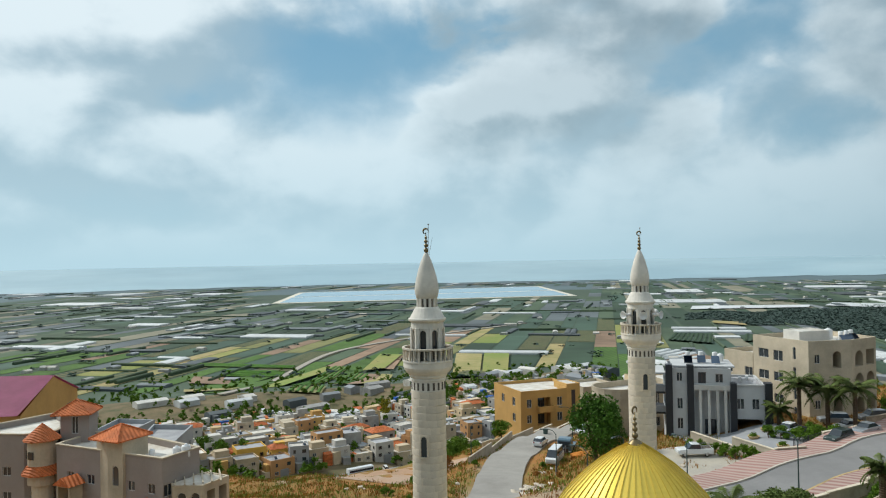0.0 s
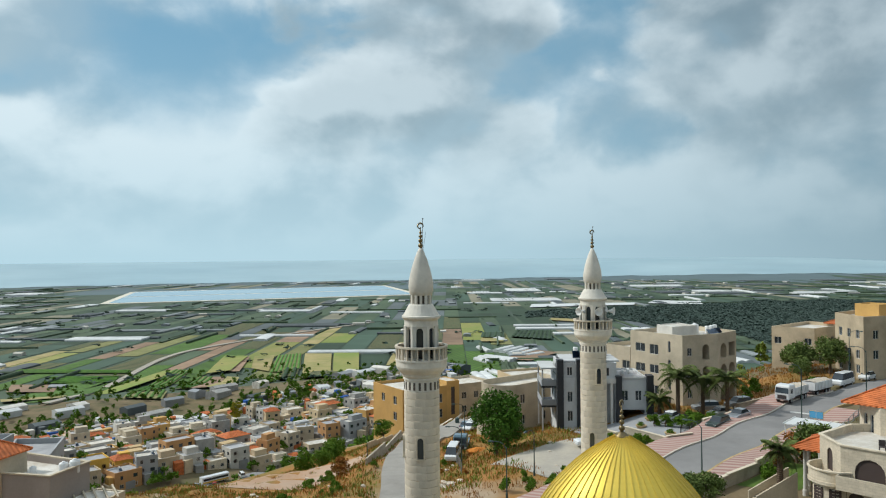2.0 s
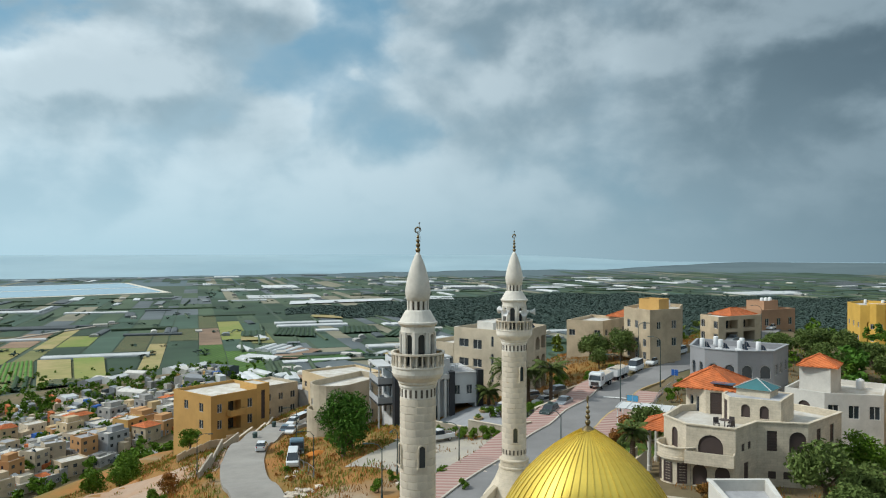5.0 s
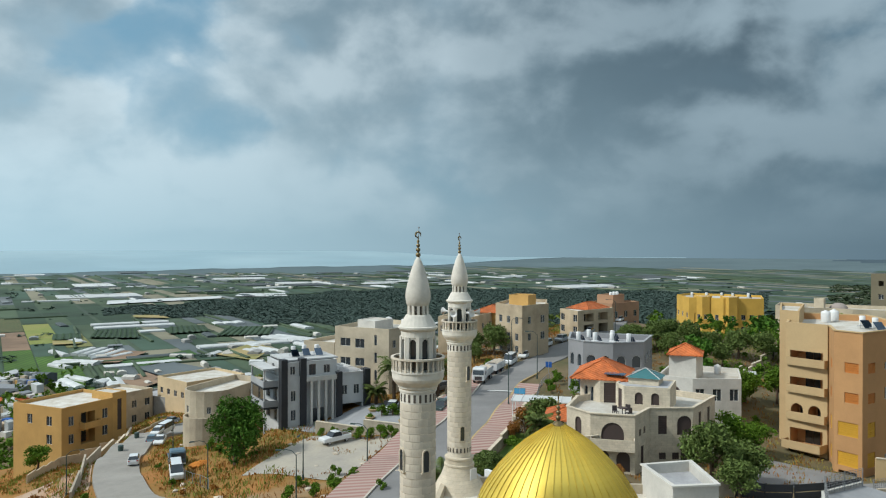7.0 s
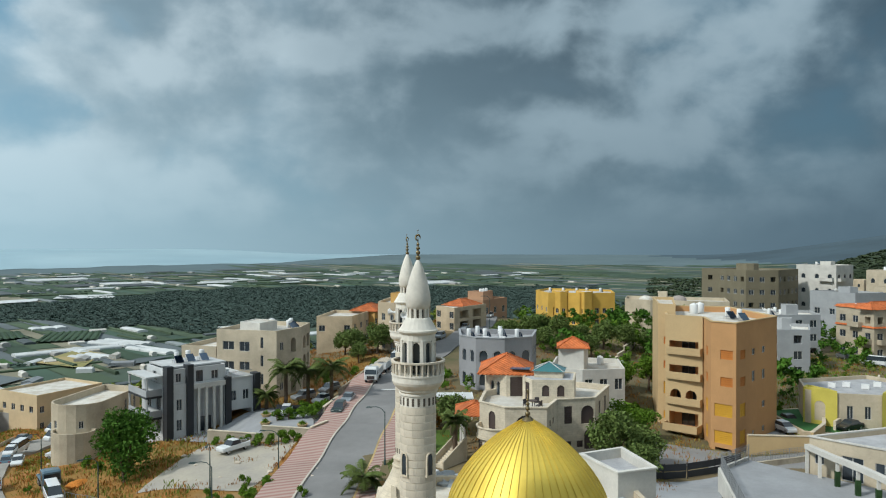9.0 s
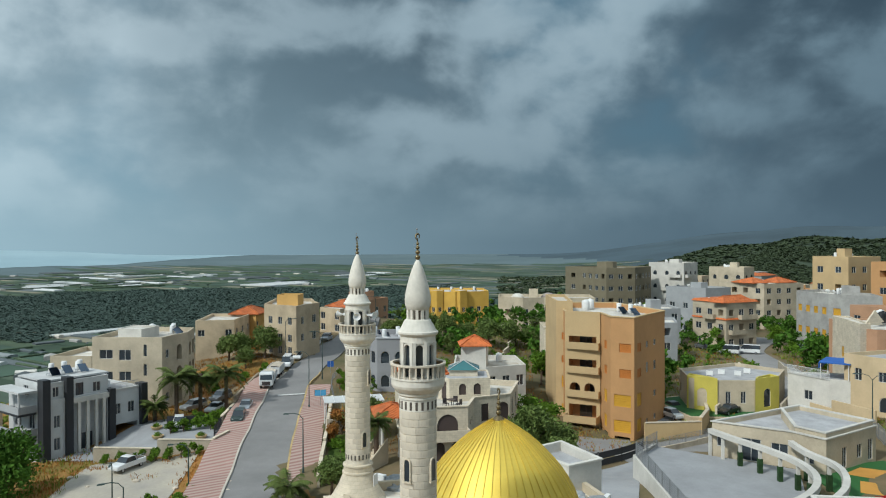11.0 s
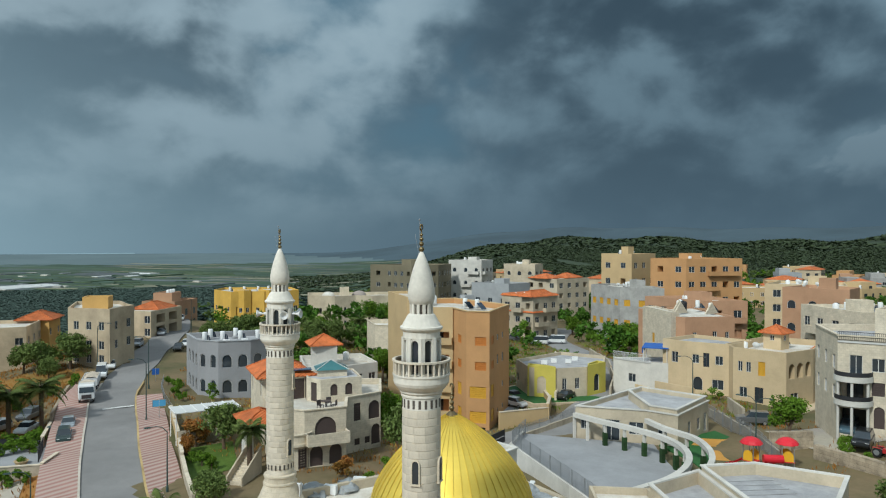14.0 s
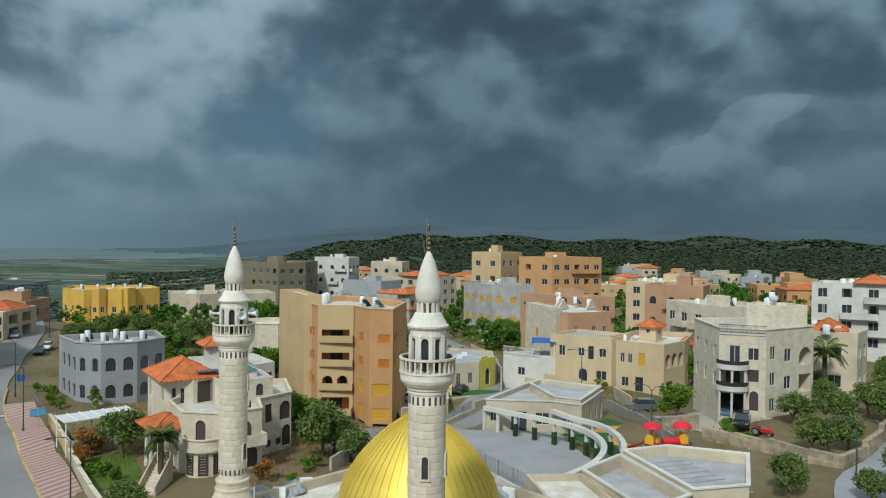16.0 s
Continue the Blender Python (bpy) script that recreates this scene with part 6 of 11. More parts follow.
for p, q, t_ in (((50.1, 122.2), (60.2, 128.8), 1.3), ((60.2, 128.8), (71.6, 124.2), 1.2), ((71.6, 124.2), (80, 126.5), 1.1)):
    m_, L_ = edge_frame(p, q, 0)
    za, zb_ = hz(*p), hz(*q)
    n_s = max(1, int(L_ / 3))
    for i in range(n_s):
        u0, u1 = L_ * i / n_s, L_ * (i + 1) / n_s
        zc = za + (zb_ - za) * (i + 0.5) / n_s
        vs = [m_ @ Vector((u, y, z)) for u, y, z in ((u0, 0, zc - 2.5), (u1, 0, zc - 2.5), (u1, 0.2, zc - 2.5), (u0, 0.2, zc - 2.5), (u0, 0, zc + t_), (u1, 0, zc + t_), (u1, 0.2, zc + t_), (u0, 0.2, zc + t_))]
        vv = [bm.verts.new(v) for v in vs]
        for f in ((0, 1, 5, 4), (1, 2, 6, 5), (2, 3, 7, 6), (3, 0, 4, 7), (4, 5, 6, 7)):
            bm.faces.new([vv[k] for k in f])
solid("garden_wall", "beige rendered garden wall stepping down the lane", "wall", bm, "beige", "structure")
# -- pale pink and yellow house, cream house with a curved stair
building("house", "pale yellow and pink rendered house with a white flat roof", [(93.3, 143), (90.3, 131.5), (97, 130), (104, 128.5), (107, 140)], -4.2, 2.6, "peach",
         {0: grid(4, (3.9,), 1.1, 1.2, "w"), 1: grid(3, (3.9, 0.9), 0.9, 1.2, "w"), 2: grid(3, (3.9, 0.9), 0.9, 1.2, "w")}, 0.5, "rooflt")
CURV = [(62.4 + 3.4 * math.cos(radians(q)), 98.4 + 3.6 * math.sin(radians(q))) for q in range(110, 271, 20)] + [(72.5, 96.6), (73, 103)]
crv = building("house", "cream rendered house with a curved stair wall", CURV, 2.2, 8.9, "cream",
               {2: [(0.5, 4.4, 0.6, 1.0, "w")], 5: [(0.5, 4.4, 0.6, 1.0, "w"), (0.5, 1.4, 0.6, 1.0, "w")], 8: [(0.12, 4.6, 1.0, 1.4, "w"), (0.12, 1.4, 1.0, 1.4, "w"), (0.6, 4.6, 0.7, 2.0, "w"), (0.85, 4.6, 0.7, 2.0, "w"), (0.6, 1.4, 0.9, 1.4, "w")], 3: [(0.5, 1.2, 0.9, 1.0, "w")]}, 0.9, "rooflt")
building("stair_prow", "", [(59.6 + 2.6 * math.cos(radians(q)), 97.0 + 2.9 * math.sin(radians(q))) for q in range(60, 301, 20)], 2.0, 5.6, "cream", {}, 0.9, "rooflt", parent=crv)
# -- houses along the top road
hs = building("house", "sand rendered three-storey house with a round bay", [(108, 71.5), (103.6, 64.6), (108, 63.4), (110.5, 62.0), (113.5, 63.4), (121, 65.8), (121, 73)], 11.4, 19.6, "beige", {
    0: grid(3, (5.4, 2.4, 0.2), 1.0, 1.3, "w", 0.2, 0.8), 1: [(0.5, 5.4, 1.0, 1.3, "w"), (0.5, 2.4, 1.0, 1.3, "w")], 2: [(0.5, 5.4, 1.0, 1.4, "w"), (0.5, 2.4, 1.0, 1.4, "w")], 3: [(0.5, 5.4, 1.0, 1.4, "w"), (0.5, 2.4, 1.0, 1.4, "w")],
    4: grid(3, (5.4, 2.4), 1.1, 1.4, "w")}, 0.6, "rooflt")
building("roof_room", "", [(111, 70), (110.5, 66), (115, 66), (115, 70)], 19.6, 21.3, "ochre", {}, 0.3, parent=hs, sink=0.1)
tank(117, 69, 19.6, True, 1.1), tank(119, 68, 19.6)
building("house", "long low beige house with a flat roof", [(112.8, 86), (115, 79.3), (127, 80), (127, 88)], 10.0, 16.0, "beige", {0: grid(2, (3.6,), 1.2, 1.2, "w"), 1: grid(3, (3.6, 0.8), 1.2, 1.2, "w")}, 0.6, "rooflt")
h3 = building("house", "ochre rendered house under a small tiled roof", [(128, 84), (126, 78.5), (132, 78), (134, 83)], 10.4, 16.3, "ochre", {1: grid(2, (3.4,), 1.0, 1.2, "w")}, 0.2)
hip_roof(h3, 130, 81, 0, 7.5, 5.5, 16.6, 1.4)
h4 = building("house", "beige house with tiled roof slopes and a deep porch", [(132, 66.5), (128, 61.5), (140, 57), (144, 63)], 12.2, 17.2, "beige", {0: grid(2, (3.0, 0.6), 1.4, 1.4, "w"), 1: [(0.3, 2.8, 3.4, 1.7, "l"), (0.7, 2.8, 3.4, 1.7, "l"), (0.3, 0.2, 3.4, 2.0, "g"), (0.7, 0.2, 3.4, 2.0, "g")]}, 0.3)
hip_roof(h4, 138, 62, -22, 7, 5, 17.4, 1.3)
h5 = building("house", "salmon rendered house with arched windows and a roof room", [(150, 66), (147, 59), (157, 55), (161, 62)], 11.0, 17.2, "salmon", {0: grid(2, (3.4, 0.8), 1.3, 1.7, "a"), 1: grid(3, (3.4, 0.8), 1.2, 1.5, "w")}, 0.6)
building("roof_room", "", [(153, 64), (152, 60), (157, 58.5), (159, 62)], 17.2, 18.9, "salmon", {}, 0.5, parent=h5, sink=0.1)
for x, y in ((154, 61), (155.5, 60.6), (157, 60.2)):
    tank(x, y, 18.9, s=0.7)
# -- yellow apartment house, domed villa, cream house
Y_ = [(201.1, 53.2), (190.1, 48.3), (191, 42.9), (189.7, 39.4), (191.8, 35.5), (194.1, 29.7), (208.1, 31.1), (210.5, 50.7)]
yel = building("apartment_house", "bright yellow rendered apartment house with round bays", Y_, 6.7, 16.3, "yellow", {
    0: grid(3, (4.6, 1.4), 1.2, 1.3, "w"), 1: [(0.5, 3.6, 2.6, 2.4, "l"), (0.5, 0.4, 2.6, 2.4, "l")], 2: [(0.5, 4.2, 1.0, 1.5, "w"), (0.5, 1.2, 1.0, 1.5, "w")], 3: [(0.5, 3.4, 2.4, 2.6, "l"), (0.5, 0.3, 2.4, 2.6, "l")],
    4: grid(3, (4.4, 1.2), 1.1, 1.4, "w")}, 0.6, "rooflt", "apartment house")
building("bay", "", [(195.3, 47.8), (190.6, 46.7), (189.8, 44.8), (190.6, 43), (195.3, 42.9)], 6.7, 17.1, "yellow", {1: [(0.5, 4.4, 0.9, 1.3, "w"), (0.5, 1.4, 0.9, 1.3, "w")], 2: [(0.5, 4.4, 0.9, 1.3, "w")]}, 0.2, parent=yel)
building("bay", "", [(196.4, 40.9), (190.8, 39.8), (189.2, 38), (190.4, 36), (196.4, 36)], 6.7, 17.1, "yellow", {1: [(0.5, 4.4, 0.9, 1.3, "w"), (0.5, 1.4, 0.9, 1.3, "w")], 2: [(0.5, 4.4, 0.9, 1.3, "w")]}, 0.2, parent=yel)
for x, y in ((198.8, 48.7), (198.8, 44.8), (200, 40.9), (200, 38), (201.1, 34)):
    heater(x, y, 16.3, 80)
P_ = [(194.3, 26.9), (189, 20), (190.3, 13.8), (188.6, 9.2), (188.4, -0.5), (203.4, -1.1), (205.7, 26.3)]
pal = building("villa", "cream palatial villa with balustrades, arches and roof domes", P_, 5.5, 14.4, "cream", {
    0: [(0.4, 4.4, 2.0, 1.8, "l"), (0.4, 0.8, 2.2, 2.0, "l"), (0.8, 4.4, 1.0, 1.8, "w")], 1: grid(3, (4.4, 0.6), 0.8, 2.2, "a", 0.2, 0.8), 2: grid(2, (4.4, 0.6), 1.3, 2.4, "a"),
    3: [(0.2, 4.4, 0.8, 2.0, "a"), (0.45, 4.2, 2.2, 2.3, "a"), (0.8, 4.4, 0.8, 2.0, "a"), (0.2, 0.8, 0.8, 2.0, "a"), (0.5, 0.5, 1.6, 2.6, "A"), (0.8, 0.8, 0.8, 2.0, "a")]}, 0.9, "rooflt", "villa")
for (x, y), r, mt in (((194.9, 21.2), 2.0, "rooflt"), ((195.5, 12.1), 2.2, "taupe")):
    bm = bmesh.new()
    lathe(bm, [(r * math.cos(radians(a)), r * 0.75 * math.sin(radians(a))) for a in range(0, 88, 11)], 24)
    o = pal.matrix_basis.translation
    part("roof_dome", bm, mt, pal, m=Matrix.Translation((x - o.x, y - o.y, 14.7 - o.z)), smooth=True)
building("roof_room", "", [(192, 17.8), (191.5, 15.6), (195.5, 15.1), (195.5, 17.8)], 14.4, 17.3, "cream", {}, 0.2, parent=pal, sink=0.1)
building("house", "pale cream house with carved trim", [(117, 20.5), (115.5, 17), (117.2, 12.6), (120, 10.5), (127, 12), (127, 20.5)], 5.2, 14.2, "stonelt", {1: [(0.5, 2.8, 2.4, 1.6, "w"), (0.2, 6.0, 0.9, 1.6, "a")], 2: grid(2, (6.0,), 0.9, 1.6, "w")}, 0.7, "rooflt", trim="cream")

# -- stone villa with tiled roofs
VZ = 8.4
vil = building("villa", "pale cut-stone villa with red tiled roofs and arched brown shutters", [(54.5, 41.5), (52.3, 38.4), (53.2, 34.2), (57.4, 33.6), (59.5, 29.6), (67, 28.3), (69, 36), (60, 42)], VZ, 13.6, "stonelt", {
    1: [(0.5, 3.1, 2.2, 1.9, "A"), (0.28, 0.2, 1.3, 2.0, "A"), (0.74, 0.2, 1.3, 2.0, "A")],
    2: [(0.35, 3.5, 0.6, 0.7, "b"), (0.65, 3.5, 0.6, 0.7, "b"), (0.5, 0.2, 0.9, 2.2, "b")],
    3: [(0.3, 3.1, 0.9, 1.9, "b"), (0.8, 3.0, 1.5, 2.0, "A"), (0.3, 0.5, 0.7, 0.7, "b"), (0.6, 0.5, 0.7, 0.7, "b"), (0.85, 0.2, 1.2, 2.2, "A")],
    4: [(0.3, 3.2, 0.9, 1.8, "b"), (0.7, 3.2, 0.9, 1.8, "b")],
    0: [(0.5, 3.2, 1.0, 1.9, "A"), (0.5, 0.2, 1.0, 2.1, "A")]}, 0.55, "rooflt", "villa", trim="stonelt")
building("upper_block", "", [(59.6, 37.6), (57.9, 36.3), (58.8, 31.8), (64, 32), (64, 37.6)], 13.6, 16.0, "stonelt", {0: [(0.5, 0.1, 0.9, 2.0, "b")], 1: [(0.32, 0.7, 0.8, 1.25, "A"), (0.68, 0.7, 0.8, 1.25, "A")]}, 0.12, "roof", parent=vil, sink=0.1)
building("roof_lantern", "", [(60.3, 36.4), (60.2, 33.2), (63, 33.2), (63, 36.4)], 16.0, 16.6, "stonelt", {}, 0.1, "roof", parent=vil, sink=0.05)
o = vil.matrix_basis.translation
teal = mat("teal_glazing", (0.04, 0.16, 0.17), rough=0.15, var=0.1, bump=0, spec=0.6)
bm = bmesh.new()
pyr = [(60.0, 33.0), (63.2, 33.0), (63.2, 36.6), (60.0, 36.6)]
t_ = bm.verts.new((61.6 - o.x, 34.8 - o.y, 17.6 - o.z))
lo = [bm.verts.new((x - o.x, y - o.y, 16.72 - o.z)) for x, y in pyr]
bm.faces.new(list(reversed(lo)))
for i in range(4):
    bm.faces.new((lo[i], lo[(i + 1) % 4], t_))
sk = part("skylight", bm, teal, vil, "teal glazed pyramid skylight")
bm = bmesh.new()
for x, y in pyr:
    tube(bm, (x - o.x, y - o.y, 16.74 - o.z), (61.6 - o.x, 34.8 - o.y, 17.64 - o.z), 0.05, 0.05, 5)
part("glazing_bars", bm, "frame", sk)
building("tiled_block", "", [(67.5, 43.4), (62.0, 42.2), (60.6, 39.6), (61.2, 37.7), (68, 37.8)], VZ, 16.0, "stonelt", {1: [(0.3, 5.2, 0.5, 1.6, "a"), (0.6, 5.2, 0.5, 1.6, "a")], 0: grid(2, (5.3,), 0.6, 1.6, "a"), 2: [(0.6, 5.2, 1.5, 2.2, "b")]}, 0.1, "roof", parent=vil)
hip_roof(vil, 64.5, 40.2, 8, 7.0, 5.6, 16.15, 1.75)
extra_box(vil, "solar_panel", 60.9, 37.0, 16.7, 62.0, 39.2, 16.8, "panel", "dark solar panel").rotation_euler = (0, 0, 0)
# porch with its own tiled roof, curved balcony, garden stair
hip_roof(vil, 57.2, 42.6, 12, 4.4, 3.4, 12.6, 1.0)
for x, y in ((55.4, 43.4), (56.8, 44.0), (55.2, 41.5), (59, 44.2)):
    bm = bmesh.new()
    lathe(bm, [(0.26, VZ - 2), (0.26, VZ + 0.3), (0.2, VZ + 0.4), (0.18, 12.2), (0.26, 12.4), (0.26, 12.5)], 14)
    part("column", bm, "white", vil, m=Matrix.Translation((x - o.x, y - o.y, -o.z)))
bm = bmesh.new()
lathe(bm, [(2.1, 10.9), (2.1, 11.15), (2.02, 11.15), (2.02, 12.0), (2.14, 12.0), (2.14, 12.12), (1.95, 12.12), (1.95, 11.1)], 26, a0=radians(60), a1=radians(262))
rb = part("round_balcony", bm, "stonelt", vil, m=Matrix.Translation((53.4 - o.x, 39.5 - o.y, -o.z)))
bm = bmesh.new()
lathe(bm, [(1.75, VZ - 2), (1.75, 10.9)], 26)
part("bay", bm, "stonelt", vil, m=Matrix.Translation((53.4 - o.x, 39.5 - o.y, -o.z)))
for a in (120, 165, 210, 250):
    fr, pn = window_meshes("b", 0.9, 1.9)
    w = part("window", fr, "", vil, m=pose(53.4 - o.x, 39.5 - o.y, 8.7 - o.z, 0, 0, a + 90) @ Matrix.Translation((0, -1.84, 0)))
    part("pane", pn, "", w)
balcony(vil, (52.3, 38.4), (53.2, 34.2), 11.05, 1.2, "solid", 0.0, 1.0, "stonelt", 0.95)
# terrace furniture
for x, y in ((55.2, 36.6), (56.3, 35.6), (55.0, 35.2)):
    ch = thing("terrace_chair", "dark metal chair on the villa's terrace", "chair", (x, y, 13.6), random.uniform(0, 360), "chairs on the terrace")
    bm = bmesh.new()
    box(bm, -0.25, -0.25, 0.42, 0.25, 0.25, 0.47)
    part("seat", bm, "dframe", ch)
    bm = bmesh.new()
    box(bm, -0.25, 0.2, 0.47, 0.25, 0.25, 0.95)
    part("backrest", bm, "dframe", ch)
    bm = bmesh.new()
    box(bm, -0.025, -0.025, 0, 0.025, 0.025, 0.42)
    lg = mesh("leg", bm, "dframe")
    for a, b in ((-0.22, -0.22), (0.22, -0.22), (0.22, 0.22), (-0.22, 0.22)):
        part("leg", lg, "", ch, m=Matrix.Translation((a, b, 0)))
tb = thing("terrace_table", "round terrace table on the villa's roof terrace", "table", (55.7, 36.0, 13.6))
bm = bmesh.new()
lathe(bm, [(0.5, 0.7), (0.52, 0.74), (0.5, 0.76)], 20)
part("tabletop", bm, "brownsh", tb)
bm = bmesh.new()
lathe(bm, [(0.25, 0), (0.05, 0.08), (0.05, 0.7)], 12)
part("pedestal", bm, "dframe", tb)
# garden stair
st_ = thing("garden_stair", "cream stone stair curving down beside the villa garden", "stair", (53.2, 43.2, 8.2), 150)
for i in range(11):
    bm = bmesh.new()
    box(bm, i * 0.3, -0.7, -1.5, i * 0.3 + 0.3, 0.7, 0.17 * (11 - i) - 0.0)
    part("step", bm, "stonelt", st_)
for s in (-0.85, 0.7):
    bm = bmesh.new()
    v = [bm.verts.new(p) for p in ((0, s, -1.5), (3.6, s, -1.5), (3.6, s, 0.7), (0, s, 2.7), (0, s + 0.15, -1.5), (3.6, s + 0.15, -1.5), (3.6, s + 0.15, 0.7), (0, s + 0.15, 2.7))]
    for f in ((0, 1, 2, 3), (7, 6, 5, 4), (0, 4, 5, 1), (1, 5, 6, 2), (2, 6, 7, 3), (3, 7, 4, 0)):
        bm.faces.new([v[k] for k in f])
    part("side_wall", bm, "cream", st_)
# white house with a small tiled tower behind the villa
wh = building("house", "white rendered house with a tiled stair tower", [(78, 36.5), (77, 32), (79.5, 26.5), (88, 27.5), (88, 36.5)], 8.8, 13.6, "white", {0: [(0.5, 2.6, 1.4, 1.6, "A")], 1: grid(3, (2.6,), 1.1, 1.5, "w"), 2: grid(3, (2.6, 0.4), 1.1, 1.4, "w")}, 0.6, "rooflt")
building("tower", "", [(80.5, 35.5), (80, 32), (83.5, 31.6), (84, 35)], 13.6, 16.6, "white", {}, 0.1, parent=wh, sink=0.1)
hip_roof(wh, 82, 33.6, 5, 3.6, 3.6, 16.7, 1.3)
tank(86, 30, 13.6, s=0.8)
# pergola roof beside the grey house
pg = thing("pergola", "white steel pergola with translucent roof sheets", "pergola", (67, 48.5, 9.2), -75)
bm = bmesh.new()
box(bm, -3.6, -1.9, 2.7, 3.6, 1.9, 2.78)
part("roof_sheet", bm, "sheet", pg)
for x in (-3.4, 0, 3.4):
    for y in (-1.7, 1.7):
        bm = bmesh.new()
        tube(bm, (x, y, -1.0), (x, y, 2.7), 0.06, 0.06, 6)
        part("post", bm, "tank", pg)
for i in range(7):
    bm = bmesh.new()
    box(bm, -3.6 + i * 1.19, -1.95, 2.785, -3.54 + i * 1.19, 1.95, 2.86)
    part("rafter", bm, "tank", pg)

# -- large grey house with red turrets, below the slope
GZ = -1.0
F1, F2, F3 = (-12.9, 87.9), (-2.1, 77.2), (1.4, 80.4)
big = building("house", "large taupe rendered house with red tiled turrets and cream trim", [F1, F2, F3, (-7, 92), (-9.8, 92.5)], GZ, 10.2, "taupe", {
    0: [(0.14, 8.2, 1.0, 1.0, "w"), (0.34, 8.2, 1.1, 1.0, "w"), (0.72, 8.2, 1.0, 1.0, "w"), (0.9, 8.2, 1.0, 1.0, "w"), (0.14, 5.0, 1.1, 1.9, "w"), (0.36, 5.2, 1.0, 1.1, "w"), (0.72, 5.0, 1.2, 1.3, "w"), (0.92, 5.2, 1.0, 1.1, "w")] + [(u, 2.0, 1.1, 1.2, "w") for u in (0.14, 0.36, 0.72, 0.92)],
    1: grid(2, (8.0, 5.0), 1.1, 1.2, "w")}, 0.6, "rooflt", trim="cream")
building("left_wing", "", [(-22, 97), (-20.2, 92.8), (-16.5, 90.9), (-13.4, 91.5), (-12.6, 96), (-15, 102.5)], GZ, 10.9, "taupe", {
    1: [(0.5, 8.0, 1.0, 1.0, "w"), (0.5, 5.0, 1.0, 1.3, "w"), (0.5, 2.0, 1.0, 1.3, "w")], 2: [(0.3, 5.0, 0.8, 1.3, "w")], 3: [(0.5, 8.2, 0.9, 1.1, "w"), (0.5, 5.0, 0.9, 1.1, "w")]}, 0.6, parent=big, trim="cream")
o = big.matrix_basis.translation
bm = bmesh.new()
lathe(bm, [(1.45, -1.0), (1.45, 3.0), (1.1, 3.05), (1.1, 6.4), (1.5, 6.5), (1.5, 8.2), (1.45, 8.25), (1.45, 11.0), (1.55, 11.05), (1.55, 11.2)], 20)
tu = part("turret", bm, "cream", big, "round cream turret", Matrix.Translation((-14.5 - o.x, 89.6 - o.y, -o.z)))
for r, z0, h in ((1.9, 11.15, 1.75), (2.1, 7.6, 0.95)):
    bm = bmesh.new()
    lathe(bm, [(r, z0), (r, z0 + 0.08), (0.05 if h > 1 else 1.5, z0 + h)], 12)
    part("turret_roof", bm, "tile", tu, "red tiled turret roof")
for a in (200, 250, 300):
    bm = bmesh.new()
    box(bm, -0.35, -1.52, 9.3, 0.35, -1.4, 10.1)
    part("turret_window", bm, "glass", tu, m=pose(0, 0, 0, 0, 0, a + 20))
building("roof_tower", "", [(-13.4, 93.8), (-12.9, 91), (-10, 90.4), (-9.4, 93.2)], 10.9, 13.3, "taupe", {0: [(0.5, 0.5, 0.8, 1.4, "w")], 1: [(0.5, 0.3, 0.7, 1.9, "w")]}, 0.1, parent=big, sink=3)
hip_roof(big, -11.4, 92.2, -12, 3.3, 3.3, 13.4, 1.35)
building("stair_tower", "", [(-8.6, 83.9), (-7.4, 81.9), (-5.9, 80.5), (-3.6, 82.6), (-6, 85.6)], GZ, 12.1, "cream", {1: [(0.5, 8.6, 0.9, 2.0, "a"), (0.5, 5.6, 0.7, 1.1, "w"), (0.5, 2.6, 0.7, 1.1, "w")]}, 0.1, parent=big)
hip_roof(big, -6.2, 82.9, -45, 3.3, 3.6, 12.2, 1.25)
for k, (x, y, z) in enumerate(((-11.0, 84.8, 6.3), (-4.0, 78.2, 4.9))):
    pr = part("porch", (lambda b: (box(b, -1.0, -1.1, -6, -0.75, 0.4, 1.0), box(b, 0.75, -1.1, -6, 1.0, 0.4, 1.0), box(b, -1.0, -1.1, 0.9, 1.0, 0.4, 1.1), b)[3])(bmesh.new()), "cream", big, "cream arched porch", pose(x - o.x, y - o.y, z - o.z, 0, 0, -45))
    bm = bmesh.new()
    v = [bm.verts.new(p) for p in ((-1.25, -1.4, 1.1), (1.25, -1.4, 1.1), (0, -1.4, 1.95), (-1.25, 0.6, 1.1), (1.25, 0.6, 1.1), (0, 0.6, 1.95))]
    for f in ((0, 1, 2), (5, 4, 3), (0, 2, 5, 3), (1, 4, 5, 2), (0, 3, 4, 1)):
        bm.faces.new([v[i] for i in f])
    part("porch_roof", bm, "tile", pr)
# corner loggia with an open white pergola and a tiled skirt
building("loggia", "", [(-1.6, 79.6), (-1.2, 76.9), (1.6, 75.8), (4.2, 78.4), (2.2, 80.6)], 5.2, 8.1, "cream", {1: [(0.3, 0.7, 0.9, 1.6, "a"), (0.75, 0.7, 0.9, 1.6, "a")], 2: [(0.3, 0.6, 1.1, 1.7, "l"), (0.75, 0.6, 1.1, 1.7, "l")]}, 0.1, parent=big, sink=6)
for i in range(6):
    extra_box(big, "pergola_beam", -1.0 + i * 0.85, 76.2, 8.25, -0.85 + i * 0.85, 80.4, 8.42, "cream")
bm = bmesh.new()
sk_in, sk_out = [(-1.25, 76.8), (1.6, 75.7), (4.3, 78.4)], [(-1.6, 75.9), (1.75, 74.5), (5.4, 78.3)]
